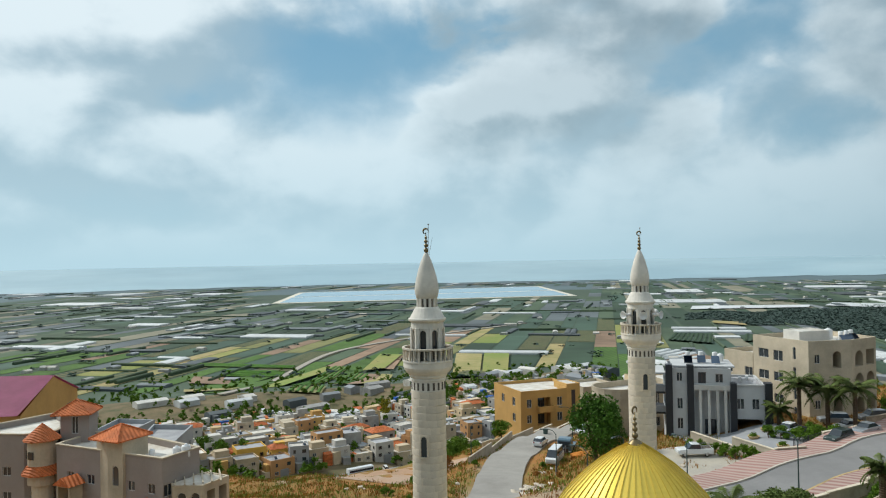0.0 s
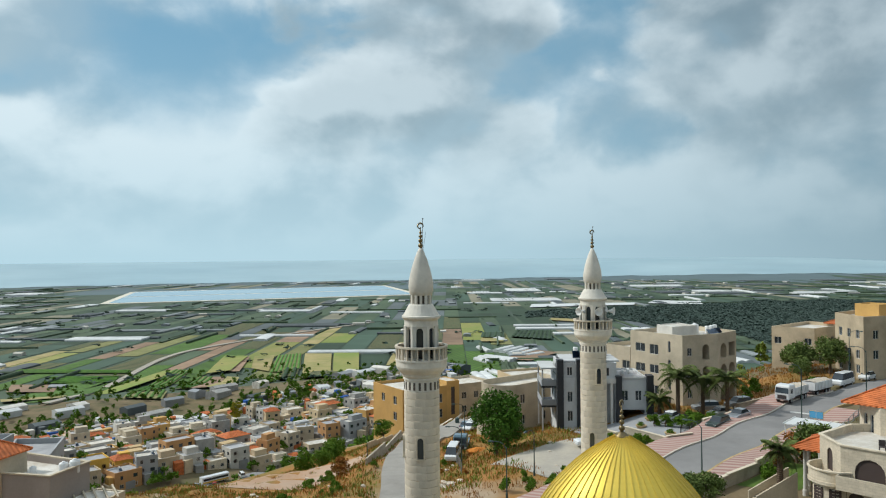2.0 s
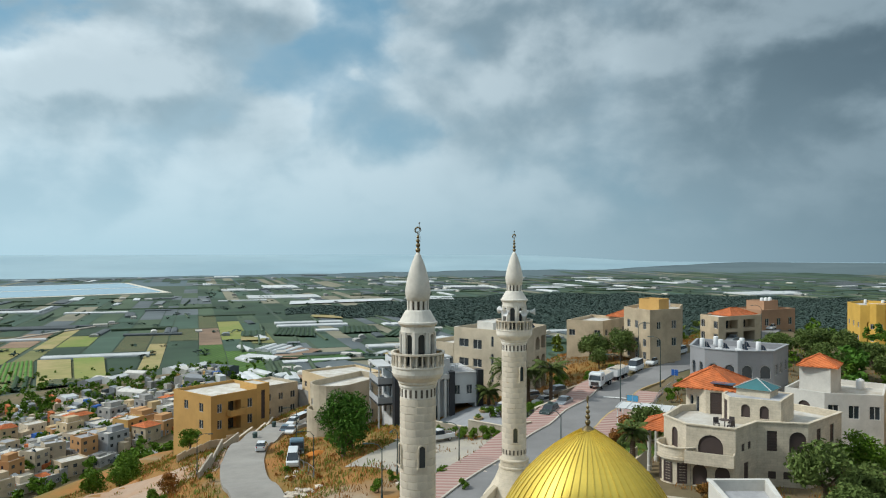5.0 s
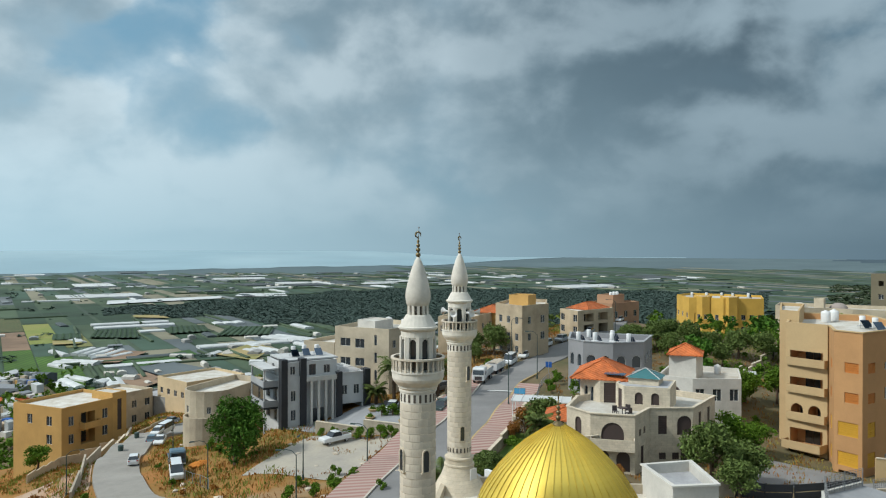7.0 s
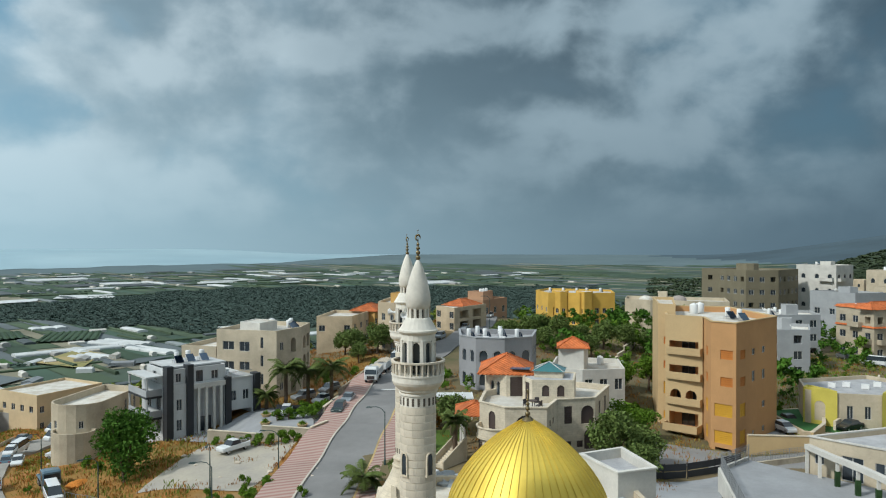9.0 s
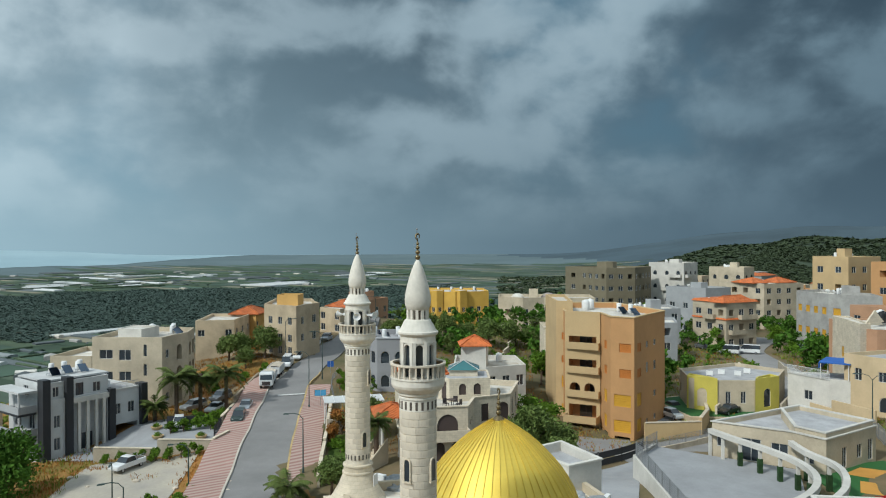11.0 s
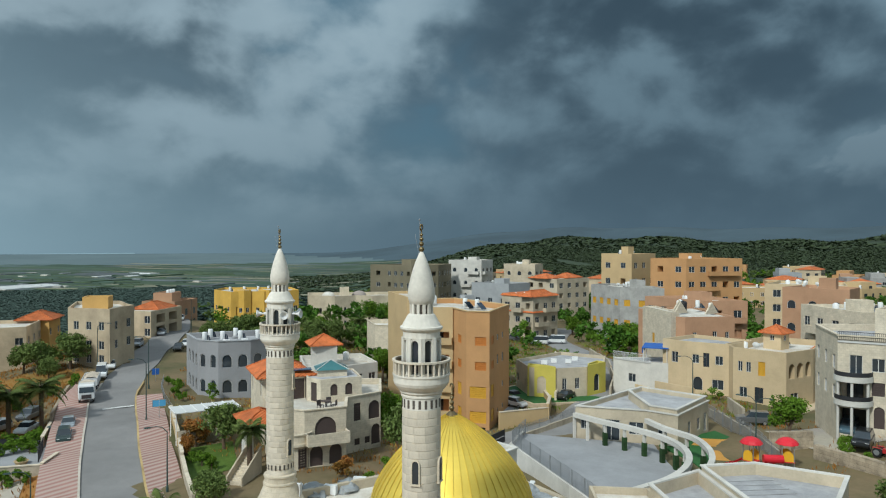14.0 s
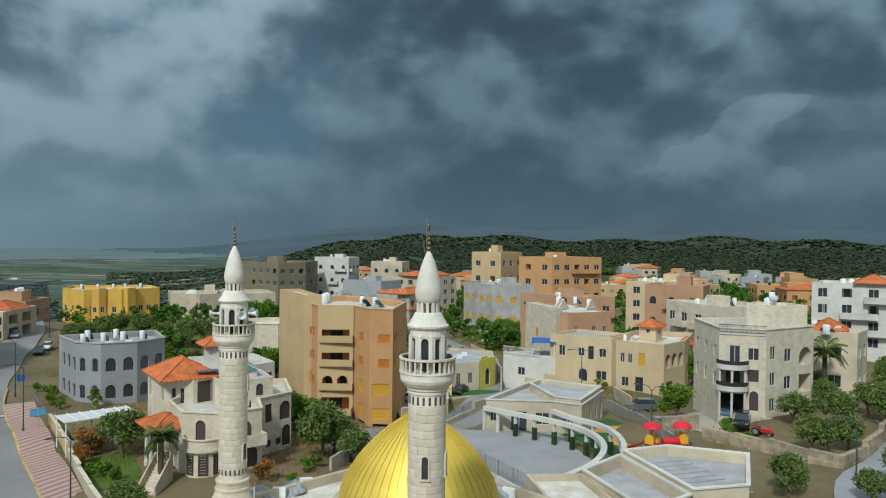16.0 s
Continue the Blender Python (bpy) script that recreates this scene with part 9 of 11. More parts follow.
def tree(kind, x, y, s=1.0, label="", z=None):
    tr, cr = tree_meshes(kind, rt.randrange(3))
    bush = kind in ("shrub", "dryshrub", "flower")
    th = thing("shrub" if bush else "tree", label or LABEL[kind], "shrub" if bush else "tree", (x, y, hz(x, y) if z is None else z), rt.uniform(0, 360), "shrubs on the slopes" if bush else "trees in the village")
    th.scale = (s * rt.uniform(0.92, 1.08), s * rt.uniform(0.92, 1.08), s * rt.uniform(0.9, 1.1))
    part("trunk", tr, "", th), part("crown", cr, "", th)


def palm_meshes(h, n, L, seed):
    rnd = random.Random(seed)
    bm = bmesh.new()
    z = -0.3
    while z < h:
        lathe(bm, [(0.24, z), (0.29, z + 0.16), (0.22, z + 0.2)], 9)
        z += 0.19
    lathe(bm, [(0.25, h - 0.2), (0.45, h + 0.2), (0.3, h + 0.55)], 9)
    trunk = mesh("trunk", bm, "trunk")
    fr = []
    for k in range(3):
        bm = bmesh.new()
        prev = None
        rise = (1.05, 0.65, 0.2)[k]
        for i in range(15):
            u = i / 14
            x, zz = L * u * (1 - 0.12 * u), L * (rise * u - (0.95 + 0.1 * k) * u * u * 0.75)
            p = Vector((x, 0, zz))
            if prev is not None:
                tube(bm, prev, p, 0.03 * (1.1 - u), 0.03 * (1.05 - u), 4)
                if i > 1:
                    ll = L * 0.27 * math.sin(math.pi * min(1, u * 0.9 + 0.08))
                    for sgn in (-1, 1):
                        for q in (0.0, 0.33, 0.66):
                            b = prev.lerp(p, q)
                            tip = b + Vector((ll * 0.55, sgn * ll, -0.25 * ll - rnd.uniform(0, 0.2)))
                            quad(bm, b, b + Vector((0.12, 0, 0)), tip + Vector((0.02, 0, 0)), tip)
            prev = p
        fr.append(mesh("frond", bm, "palm"))
    return trunk, fr


M["palm"] = leaf_mat("palm_fronds", (0.115, 0.15, 0.04), (0.065, 0.09, 0.025))
PALM = {}


def palm(x, y, h, L=2.6, n=27, label="date palm with a ringed trunk and arching fronds"):
    key = (round(h), L)
    if key not in PALM:
        PALM[key] = palm_meshes(h, n, L, len(PALM))
    trunk, fr = PALM[key]
    th = thing("palm_tree", label, "palm tree", (x, y, hz(x, y)), rt.uniform(0, 360), "palms in the gardens")
    part("trunk", trunk, "", th)
    for i in range(n):
        k = i % 3
        part("frond", fr[k], "", th, m=pose(0, 0, h + 0.4 - 0.1 * k, 0, rt.uniform(-12, 12), i * 137.5 + rt.uniform(-10, 10)))


def open_ground(x, y, p, r):
    if 46 < x < 58 and 64.5 < y < 76.5:
        return noise.noise((x * 0.4, y * 0.4, 3)) > 0.32
    if 60 < x < 74 and 63 < y < 79:
        return False
    if 22 < x < 46 and 98 < y < 130 and (x + y) > 132 and (x - y) < -64:
        return noise.noise((x * 0.3, y * 0.3, 3)) > 0.3
    return not (x < 40 and 20 < y < 58) and not (36 < x < 62 and -10 < y < 22)


# gardens and verges near the mosque
for x, y, s in ((44.0, 46.7, 0.66), (47.0, 47.0, 0.6), (61.7, 46.2, 1.0), (55.4, 27.4, 1.15), (59.6, 24.6, 1.0), (53.0, 24.6, 0.8), (104.7, 70.5, 1.1), (112.0, 69.2, 1.05), (103.8, 74.8, 1.0), (106.5, 77.5, 0.9), (100.5, 72.5, 0.7),
                (121.7, 48.5, 1.0), (125, 45, 1.1), (128.3, 43.2, 1.05), (127.6, 39.5, 1.1), (128.2, 35.5, 1.0), (129.3, 30.9, 1.15), (131, 26.6, 1.1), (125, 50.5, 0.9), (134, 22, 1.0), (118, 51, 0.8), (123, 33, 0.9), (119, 38, 0.8), (121, 42, 0.9),
                (32.5, -15.8, 1.0), (26.3, -10.4, 1.0), (29.3, -17.9, 1.05), (25.5, -14.2, 0.9), (31.6, -26.5, 1.0), (28.0, -24.0, 1.1), (35.5, -24.5, 0.9), (21.8, -1.4, 0.95), (22.5, -19.5, 1.0), (24.5, -22, 0.9), (17, -9, 0.9), (16.5, -4.0, 0.8),
                (45, -52, 1.3), (38, -50, 1.3), (33, -46, 1.3), (30, -42, 1.3), (36, -56, 1.4), (28, -50, 1.3), (46, -62, 1.4), (56, -72, 1.4), (64, -66, 1.4), (22, -38, 1.3), (40, -44, 1.2), (66, -56, 1.3), (72, -62, 1.3), (80, -58, 1.3), (84, -70, 1.4), (20, -26, 1.0), (19, -33, 1.1), (33, -33, 1.1), (28, -36, 1.2), (24, -30, 1.1), (43, -33, 1.0)):
    tree("olive", x, y, s * (0.78 if y < 0 else 1.0))
for x, y, s in ((68.7, 26.6, 0.95), (66.5, 29.0, 0.8), (70.8, 24.3, 0.8), (92.4, 26.9, 0.9), (95.4, 23.0, 0.95), (90.3, 27.8, 0.7), (97.5, 21.7, 0.8), (94.8, 18.2, 0.6), (42.6, -9.4, 0.95), (88, 100, 0.9), (92, 103, 1.0), (97, 98, 0.9), (57, 130, 0.9),
                (83.5, -14.5, 0.8), (118.5, -31.9, 1.1), (124, -36.5, 1.1), (119.9, -38.0, 1.0), (151.6, -36.0, 0.9), (183, -62, 1.2), (187.5, -61.5, 1.1), (104, 14, 0.9), (108, 10, 0.8), (66, 142, 0.9), (137, 12, 1.0), (160, 8, 1.2), (176, 12, 1.3), (185, 6, 1.3), (46, 133, 0.9), (48, 147, 1.1), (52, 142, 1.2), (56, 150, 1.0),
                (119.2, -32.7, 1.0), (118.1, -35.1, 1.0), (121.9, -40.7, 1.0), (78.7, -18.0, 0.5), (74.3, -17.6, 0.5), (76.7, -15.2, 0.5), (13, 296.4, 1.6), (6.6, 302.8, 1.5), (41.8, 342.8, 1.5), (72.2, 326.8, 1.6), (61, -31, 0.9), (79, -34, 0.9), (44, -38, 1.0)):
    tree("round", x, y, s)
tree("dark", 48.3, 80.6, 0.95), tree("dark", 51.5, 82.5, 0.62)
tree("poplar", 107.4, 406.8, 1.9)
for x, y, s in ((63.2, 49.2, 1.0), (61.2, 50.0, 0.6), (48.7, 34.9, 0.7), (75, -16.5, 0.7)):
    tree("flower", x, y, s)
tree("flower", 34.2, 97.5, 0.75), tree("flower", 33.0, 95.4, 0.55)
for i in range(46):
    x, y = rt.uniform(22, 58), rt.uniform(58, 100)
    if open_ground(x, y, 0, 0) and not on_road(x, y, 0.6) and not inside(x, y, 0.8) and not (46 < x < 60 and 62 < y < 78):
        tree(rt.choice(("shrub", "shrub", "dryshrub")), x, y, rt.uniform(0.35, 0.8))
# clipped and loose bushes
for x, y, s in ((58.9, 71.5, 0.8), (58.8, 69.8, 0.9), (58.9, 68.2, 0.9), (58.9, 66.6, 0.95), (58.9, 65.2, 0.9), (58.6, 73.6, 0.7), (58.2, 75.2, 0.7), (46.8, 60.6, 0.6), (48.6, 61.8, 0.5), (45.0, 61.4, 0.7), (43.2, 60.4, 0.8), (41.0, 61.0, 0.8), (39.6, 62.6, 0.7), (37.8, 64.4, 0.8), (52.6, 62.4, 0.45),
                (66.7, 71.2, 1.0), (67.3, 69.8, 1.0), (68.4, 68.4, 1.1), (69.6, 67.2, 1.1), (71.0, 66.5, 1.0), (72.5, 66.8, 0.9), (68.0, 66.6, 0.8), (72.0, 70.0, 1.0), (55.6, 47.2, 0.8), (57.2, 48.2, 0.9), (58.6, 49.4, 0.7), (50.6, 30.6, 0.8), (52.0, 29.2, 0.8), (47.0, 32.8, 0.7),
                (84, 53.2, 0.9), (87, 53.0, 0.9), (90, 53.6, 0.8), (82, 52, 0.7), (93, 55, 0.7), (36.6, -10.6, 0.8), (35.0, -9.4, 0.8), (32.8, -9.6, 0.6), (34.0, 101, 0.9), (35.0, 103, 0.7), (31.4, 103, 0.9), (31, 96, 0.8), (60.5, 98.0, 0.8), (62.0, 101, 0.8), (66, 104, 0.7), (56, 92, 0.9), (44, 86.5, 0.6),
                (78, -15.6, 0.9), (77, -14.4, 0.8), (80, -16.4, 0.8), (74.6, -12.8, 0.8), (40.5, 55.6, 0.6), (96, 68, 1.0), (92, 70, 1.0), (89, 74, 1.1), (94, 76, 1.0), (98, 79, 1.2)):
    tree("shrub", x, y, s)
for x, y, h in ((73.6, 73.4, 5.2), (75.6, 70.9, 4.8), (76.4, 67.6, 5.0)):
    palm(x, y, h, 3.1)
palm(72.8, 76.0, 1.8, 2.2), palm(52.0, 43.6, 4.2, 1.8), palm(43.0, 50.4, 0.9, 2.4), palm(142.2, 19.6, 3.6, 2.7), palm(39.4, -30.0, 6.0, 2.7)
for i in range(7):
    x, y = 55.4 + i * 1.2, 44.2 - i * 0.1
    if i % 2:
        tree("cypress", 133 + i, 26 - i, 0.6)


# olive groves and gardens too far off to count
def woods(name, label, places, material, seed, h0, h1, n, leaf):
    rnd = np.random.default_rng(seed)
    V, F, k = [], [], 0
    for x, y, z in places:
        h = rnd.uniform(h0, h1)
        w = h * rnd.uniform(0.75, 1.15)
        cl = crown_clumps(rnd, h, w, h * 0.1, 6)
        v, f = cards(clump_points(rnd, cl, n), leaf * h, rnd, 0.15)
        V.append(v + np.array((x, y, z))), F.append(f + k)
        k += len(v)
    ob = new(name, leaf_mesh(name, np.concatenate(V), np.concatenate(F), material))
    tagged(ob, label, "trees", kind="stuff")


def scatter(n, p0, p1, r0, r1, seed, grow=2.0, keep=None, dense=0.0):
    rnd = random.Random(seed)
    out = []
    while n > 0:
        n -= 1
        phi, r = rnd.uniform(p0, p1), math.sqrt(rnd.uniform(r0 * r0, r1 * r1))
        x, y = polar(phi, r)
        if dense and noise.noise((x * 0.012, y * 0.012, seed)) < dense:
            continue
        if r < 480 and (inside(x, y, grow) or on_road(x, y, grow)):
            continue
        if keep and not keep(x, y, phi, r):
            continue
        out.append((x, y))
    if not out:
        return []
    a = np.array(out)
    return [(x, y, z) for (x, y), z in zip(out, height(a[:, 0], a[:, 1]))]


woods("garden_shrubs", "green shrubs and small trees in the gardens", scatter(330, -72, 22, 58, 150, 15, 1.6, lambda x, y, p, r: open_ground(x, y, p, r) and not (32 < x < 75 and -14 < y < 27)), "leaf", 16, 1.2, 3.6, 190, 0.09)
woods("town_trees", "dark green trees in the gardens of the town", scatter(900, -70, 0, 84, 300, 41, 1.4, open_ground), "darklf", 42, 3.0, 6.2, 160, 0.10)
woods("field_edge_trees", "green trees and bushes where the village meets the fields", scatter(520, 54, 104, 430, 700, 43, 1.0), "leaf", 44, 2.5, 6.5, 90, 0.14)
woods("garden_trees", "dark green garden trees among the town houses", scatter(420, -66, 26, 128, 420, 1, 2.5), "leaf", 11, 3.0, 6.0, 150, 0.10)
woods("olive_grove", "grey-green olive groves on the ridge and slopes", scatter(760, -70, 24, 135, 460, 2, 2.5), "olivelf", 12, 3.0, 4.8, 150, 0.10)
woods("village_trees", "green trees among the village houses", scatter(1300, 56, 106, 200, 470, 3, 0.0, lambda x, y, p, r: y > 225 or (x > 45 and y > 130)), "leaf", 13, 3.0, 7.5, 110, 0.12)
woods("slope_trees", "scrub and trees on the slope behind the houses", scatter(330, 8, 46, 105, 420, 4, 2.0), "hillgreen", 14, 2.0, 5.0, 130, 0.12)


def forest(name, label, n, p0, p1, r0, r1, seed, h0, h1, material, dense=0.0, keep=None, nleaf=10):
    """Far woods: each tree a rough crown of a few broad sprays."""
    rnd = np.random.default_rng(seed)
    pl = scatter(n, p0, p1, r0, r1, seed, 1.0, keep, dense)
    V, F, k = [], [], 0
    c = np.array(pl)
    h = rnd.uniform(h0, h1, len(c))
    d = rnd.normal(size=(len(c), nleaf, 3))
    d /= np.linalg.norm(d, axis=2)[:, :, None]
    d[:, :, 2] = 0.35 + 0.5 * np.abs(d[:, :, 2])
    p = (c[:, None, :] + d * (h * 0.62)[:, None, None]).reshape(-1, 3)
    v, f = cards(p, np.repeat(h * 0.46, nleaf), rnd, 0.9, True)
    tagged(new(name, leaf_mesh(name, v, f, material)), label, "forest", kind="stuff")


M["beltpine"] = leaf_mat("pine_wood_leaves", (0.058, 0.086, 0.072), (0.050, 0.076, 0.064))
forest("pine_belt", "belt of dark pine wood across the plain", 90000, 2, 54, 640, 1850, 5, 3.6, 6.0, "beltpine", 0.0, lambda x, y, p, r: pine_belt(p, r), 6)
forest("pine_belt", "dark wooded slope below the ridge houses", 9000, -6, 26, 330, 780, 6, 4, 7, "beltpine", -0.1)
forest("hill_forest", "dark green forest over the hills behind the town", 42000, -72, -3, 400, 1250, 7, 2.6, 4.6, "hillpine", -0.6)
forest("hill_forest", "hazy wooded hills on the skyline", 9000, -74, -2, 1250, 2300, 8, 7, 12, "hillpine", -0.2)
forest("field_hedges", "lines and clumps of trees between the fields", 2600, 2, 108, 520, 2300, 9, 4, 8, "pine", 0.12, lambda x, y, p, r: not (58 < p < 87 and r > 1780))

# weeds and dry grass on open ground
rw = np.random.default_rng(17)


def weeds(name, label, n, seed, material, hmin, hmax, dense, keep):
    rnd = np.random.default_rng(seed)
    pl = np.array(scatter(n, -75, 112, 14, 135, seed, 0.4, keep, dense))
    m = 9
    base = np.repeat(pl, m, 0) + np.concatenate([rnd.normal(0, 0.34, (len(pl) * m, 2)), np.zeros((len(pl) * m, 1))], 1)
    hh = rnd.uniform(hmin, hmax, len(base))[:, None]
    a = rnd.uniform(0, 2 * np.pi, len(base))
    side = np.stack([np.cos(a), np.sin(a), np.zeros_like(a)], 1) * hh * 0.13
    lean = np.concatenate([rnd.normal(0, 0.28, (len(base), 2)), np.ones((len(base), 1))], 1) * hh
    lo = base - np.array((0, 0, 0.1))
    v = np.stack([lo - side * 0.6, lo + side * 0.6, lo + lean * 0.7 + side, lo + lean * 1.05 - side * 0.3], 1).reshape(-1, 3)
    tagged(new(name, leaf_mesh(name, v, np.arange(len(v)).reshape(-1, 4), material)), label, "weeds", kind="stuff")


weeds("dry_grass", "dry brown grass and weeds on the slopes", 12000, 21, "drylf", 0.2, 0.5, -0.2, open_ground)
weeds("dry_grass", "tall dry grass on the slope below the lot", 22000, 23, "drylf", 0.2, 0.55, -0.3, lambda x, y, p, r: y > 54 and x > -8 and open_ground(x, y, p, r))
M["yellow_grass"] = leaf_mat("yellow_grass", (0.36, 0.29, 0.07), (0.25, 0.23, 0.06))
weeds("yellow_grass", "yellowing grass and herbs on the open ground", 18000, 27, "yellow_grass", 0.15, 0.42, -0.08, open_ground)
weeds("green_weeds", "green weeds along verges and walls", 20000, 22, "hillgreen", 0.25, 0.6, -0.02, open_ground)
# loose stones and rubble
stone_pts = scatter(260, 20, 110, 22, 75, 33, 0.5, lambda x, y, p, r: y > 56)
STONE = []
for k in range(4):
    bm = bmesh.new()
    bmesh.ops.create_icosphere(bm, subdivisions=1, radius=0.5)
    rr = random.Random(k)
    for v in bm.verts:
        v.co = v.co * rr.uniform(0.7, 1.15)
        v.co.z *= 0.65
    STONE.append(mesh("rock", bm, "rock"))
for i, (x, y, z) in enumerate([p for p in stone_pts][:46] + [(48.5, 57.6, 7.4), (49.6, 58.4, 7.4), (52.7, 59.6, 7.3), (60.2, 62.4, 7.6), (46.0, 57.0, 7.4)] + [(36.5 + rt.uniform(-1.6, 2.6), 76.5 + rt.uniform(-2.5, 2.5), 4.0) for _ in range(30)]):
    ob = new("rock", STONE[i % 4])
    s = rt.uniform(0.4, 1.0) if i < 46 else rt.uniform(0.6, 1.3)
    ob.matrix_basis = pose(x, y, hz(x, y) + 0.1 * s, 0, 0, rt.uniform(0, 360)) @ Matrix.Scale(s, 4)
    tagged(ob, "pale limestone rock lying on dry ground", "rock", "loose rocks on the slope")

# ---- vehicles ----
def paint(name, col, metal=0.2):
    m = mat(name, col, rough=0.3, metal=metal, var=0.05, grain=3, stain=0.6, bump=0, spec=0.5)
    m.node_tree.nodes["Principled BSDF"].inputs["Coat Weight"].default_value = 0.5
    return m


PAINT = {"white": paint("white_car_paint", (0.72, 0.73, 0.73), 0.0), "silver": paint("silver_car_paint", (0.42, 0.45, 0.48), 0.6), "grey": paint("grey_car_paint", (0.16, 0.17, 0.18), 0.4),
         "black": paint("black_car_paint", (0.012, 0.014, 0.016), 0.1), "blue": paint("blue_grey_car_paint", (0.10, 0.17, 0.22), 0.3), "red": paint("red_car_paint", (0.45, 0.03, 0.03), 0.1), "green": paint("dark_green_car_paint", (0.03, 0.05, 0.045), 0.2)}
lampm = mat("head_lamp_glass", (0.7, 0.72, 0.72), rough=0.15, var=0.03, bump=0, spec=0.6)
tailm = mat("tail_lamp_glass", (0.35, 0.02, 0.02), rough=0.2, var=0.03, bump=0, spec=0.6)
# side outlines, front towards +x: body, then glass foot and glass head (x0, x1, z)
CARS = {
    "sedan": (4.5, 1.76, [(-2.2, 0.28), (2.15, 0.28), (2.25, 0.5), (2.2, 0.68), (1.95, 0.8), (0.95, 0.93), (-1.45, 0.97), (-2.1, 0.97), (-2.25, 0.75)], (-1.62, 1.02, 0.93), (-0.95, 0.28, 1.44)),
    "hatchback": (4.0, 1.72, [(-1.95, 0.28), (1.9, 0.28), (2.0, 0.5), (1.95, 0.72), (1.7, 0.86), (0.95, 0.97), (-1.9, 1.0), (-2.0, 0.7)], (-1.92, 1.02, 0.95), (-1.45, 0.15, 1.5)),
    "suv": (4.6, 1.86, [(-2.25, 0.36), (2.15, 0.36), (2.3, 0.6), (2.25, 0.92), (2.0, 1.04), (1.0, 1.12), (-2.2, 1.16), (-2.3, 0.8)], (-2.18, 1.08, 1.1), (-1.85, 0.35, 1.76)),
    "van": (5.4, 1.95, [(-2.7, 0.34), (2.6, 0.34), (2.7, 0.6), (2.65, 1.0), (2.2, 1.2), (-2.68, 1.3), (-2.7, 0.8)], (-2.66, 2.2, 1.2), (-2.5, 1.35, 2.25)),
    "pickup": (5.1, 1.8, [(-2.5, 0.4), (2.45, 0.4), (2.55, 0.65), (2.5, 0.92), (2.2, 1.02), (1.15, 1.08), (-2.5, 1.08), (-2.55, 0.8)], (-0.75, 1.2, 1.04), (-0.55, 0.5, 1.68)),
}
CARM = {}


def loft(bm, prof, w, chamfer=0.12):
    """A side outline widened to w, its flanks drawn in a little at top and bottom."""
    zs = [p[1] for p in prof]
    zc, zr = (min(zs) + max(zs)) / 2, (max(zs) - min(zs)) / 2
    rows = []
    for y in (-1, -0.86, 0.86, 1):
        row = []
        for x, z in prof:
            k = 1.0 if abs(y) == 1 else 1.0
            s = (1 - 0.05) if abs(y) == 1 else 1.0
            row.append(bm.verts.new((x * s, y * w / 2 * k, zc + (z - zc) * (0.86 if abs(y) == 1 else 1.0))))
        rows.append(row)
    n = len(prof)
    for a, b in zip(rows, rows[1:]):
        for i in range(n):
            bm.faces.new((a[i], a[(i + 1) % n], b[(i + 1) % n], b[i]))
    bm.faces.new(rows[0]), bm.faces.new(list(reversed(rows[-1])))


def hull(bm, f, h, w, top):
    x0, x1, z0 = f
    u0, u1, z1 = h
    a = [bm.verts.new(p) for p in ((x0, -w / 2, z0), (x1, -w / 2, z0), (x1, w / 2, z0), (x0, w / 2, z0))]
    b = [bm.verts.new(p) for p in ((u0, -top / 2, z1), (u1, -top / 2, z1), (u1, top / 2, z1), (u0, top / 2, z1))]
    bm.faces.new(list(reversed(a))), bm.faces.new(b)
    for i in range(4):
        j = (i + 1) % 4
        bm.faces.new((a[i], a[j], b[j], b[i]))


bm = bmesh.new()
lathe(bm, [(0.2, -0.1), (0.31, -0.1), (0.33, -0.06), (0.33, 0.06), (0.31, 0.1), (0.2, 0.1)], 14)
WHEEL = mesh("wheel", bm, "tyre")
bm = bmesh.new()
lathe(bm, [(0.21, -0.105), (0.21, 0.105)], 10)
RIM = mesh("rim", bm, "rim")


def wheel(th, x, y, z=0.33, s=1.0):
    w = part("wheel", WHEEL, "", th, m=pose(x, y, z * s, 90, 0, 0) @ Matrix.Scale(s, 4))
    part("rim", RIM, "", w)


def on_lane(x, y):
    for (x0, y0), (x1, y1) in zip(DOWN, DOWN[1:]):
        ex, ey = x1 - x0, y1 - y0
        k = min(1, max(0, ((x - x0) * ex + (y - y0) * ey) / (ex * ex + ey * ey)))
        if math.hypot(x - x0 - k * ex, y - y0 - k * ey) < 2.9:
            return True
    return False


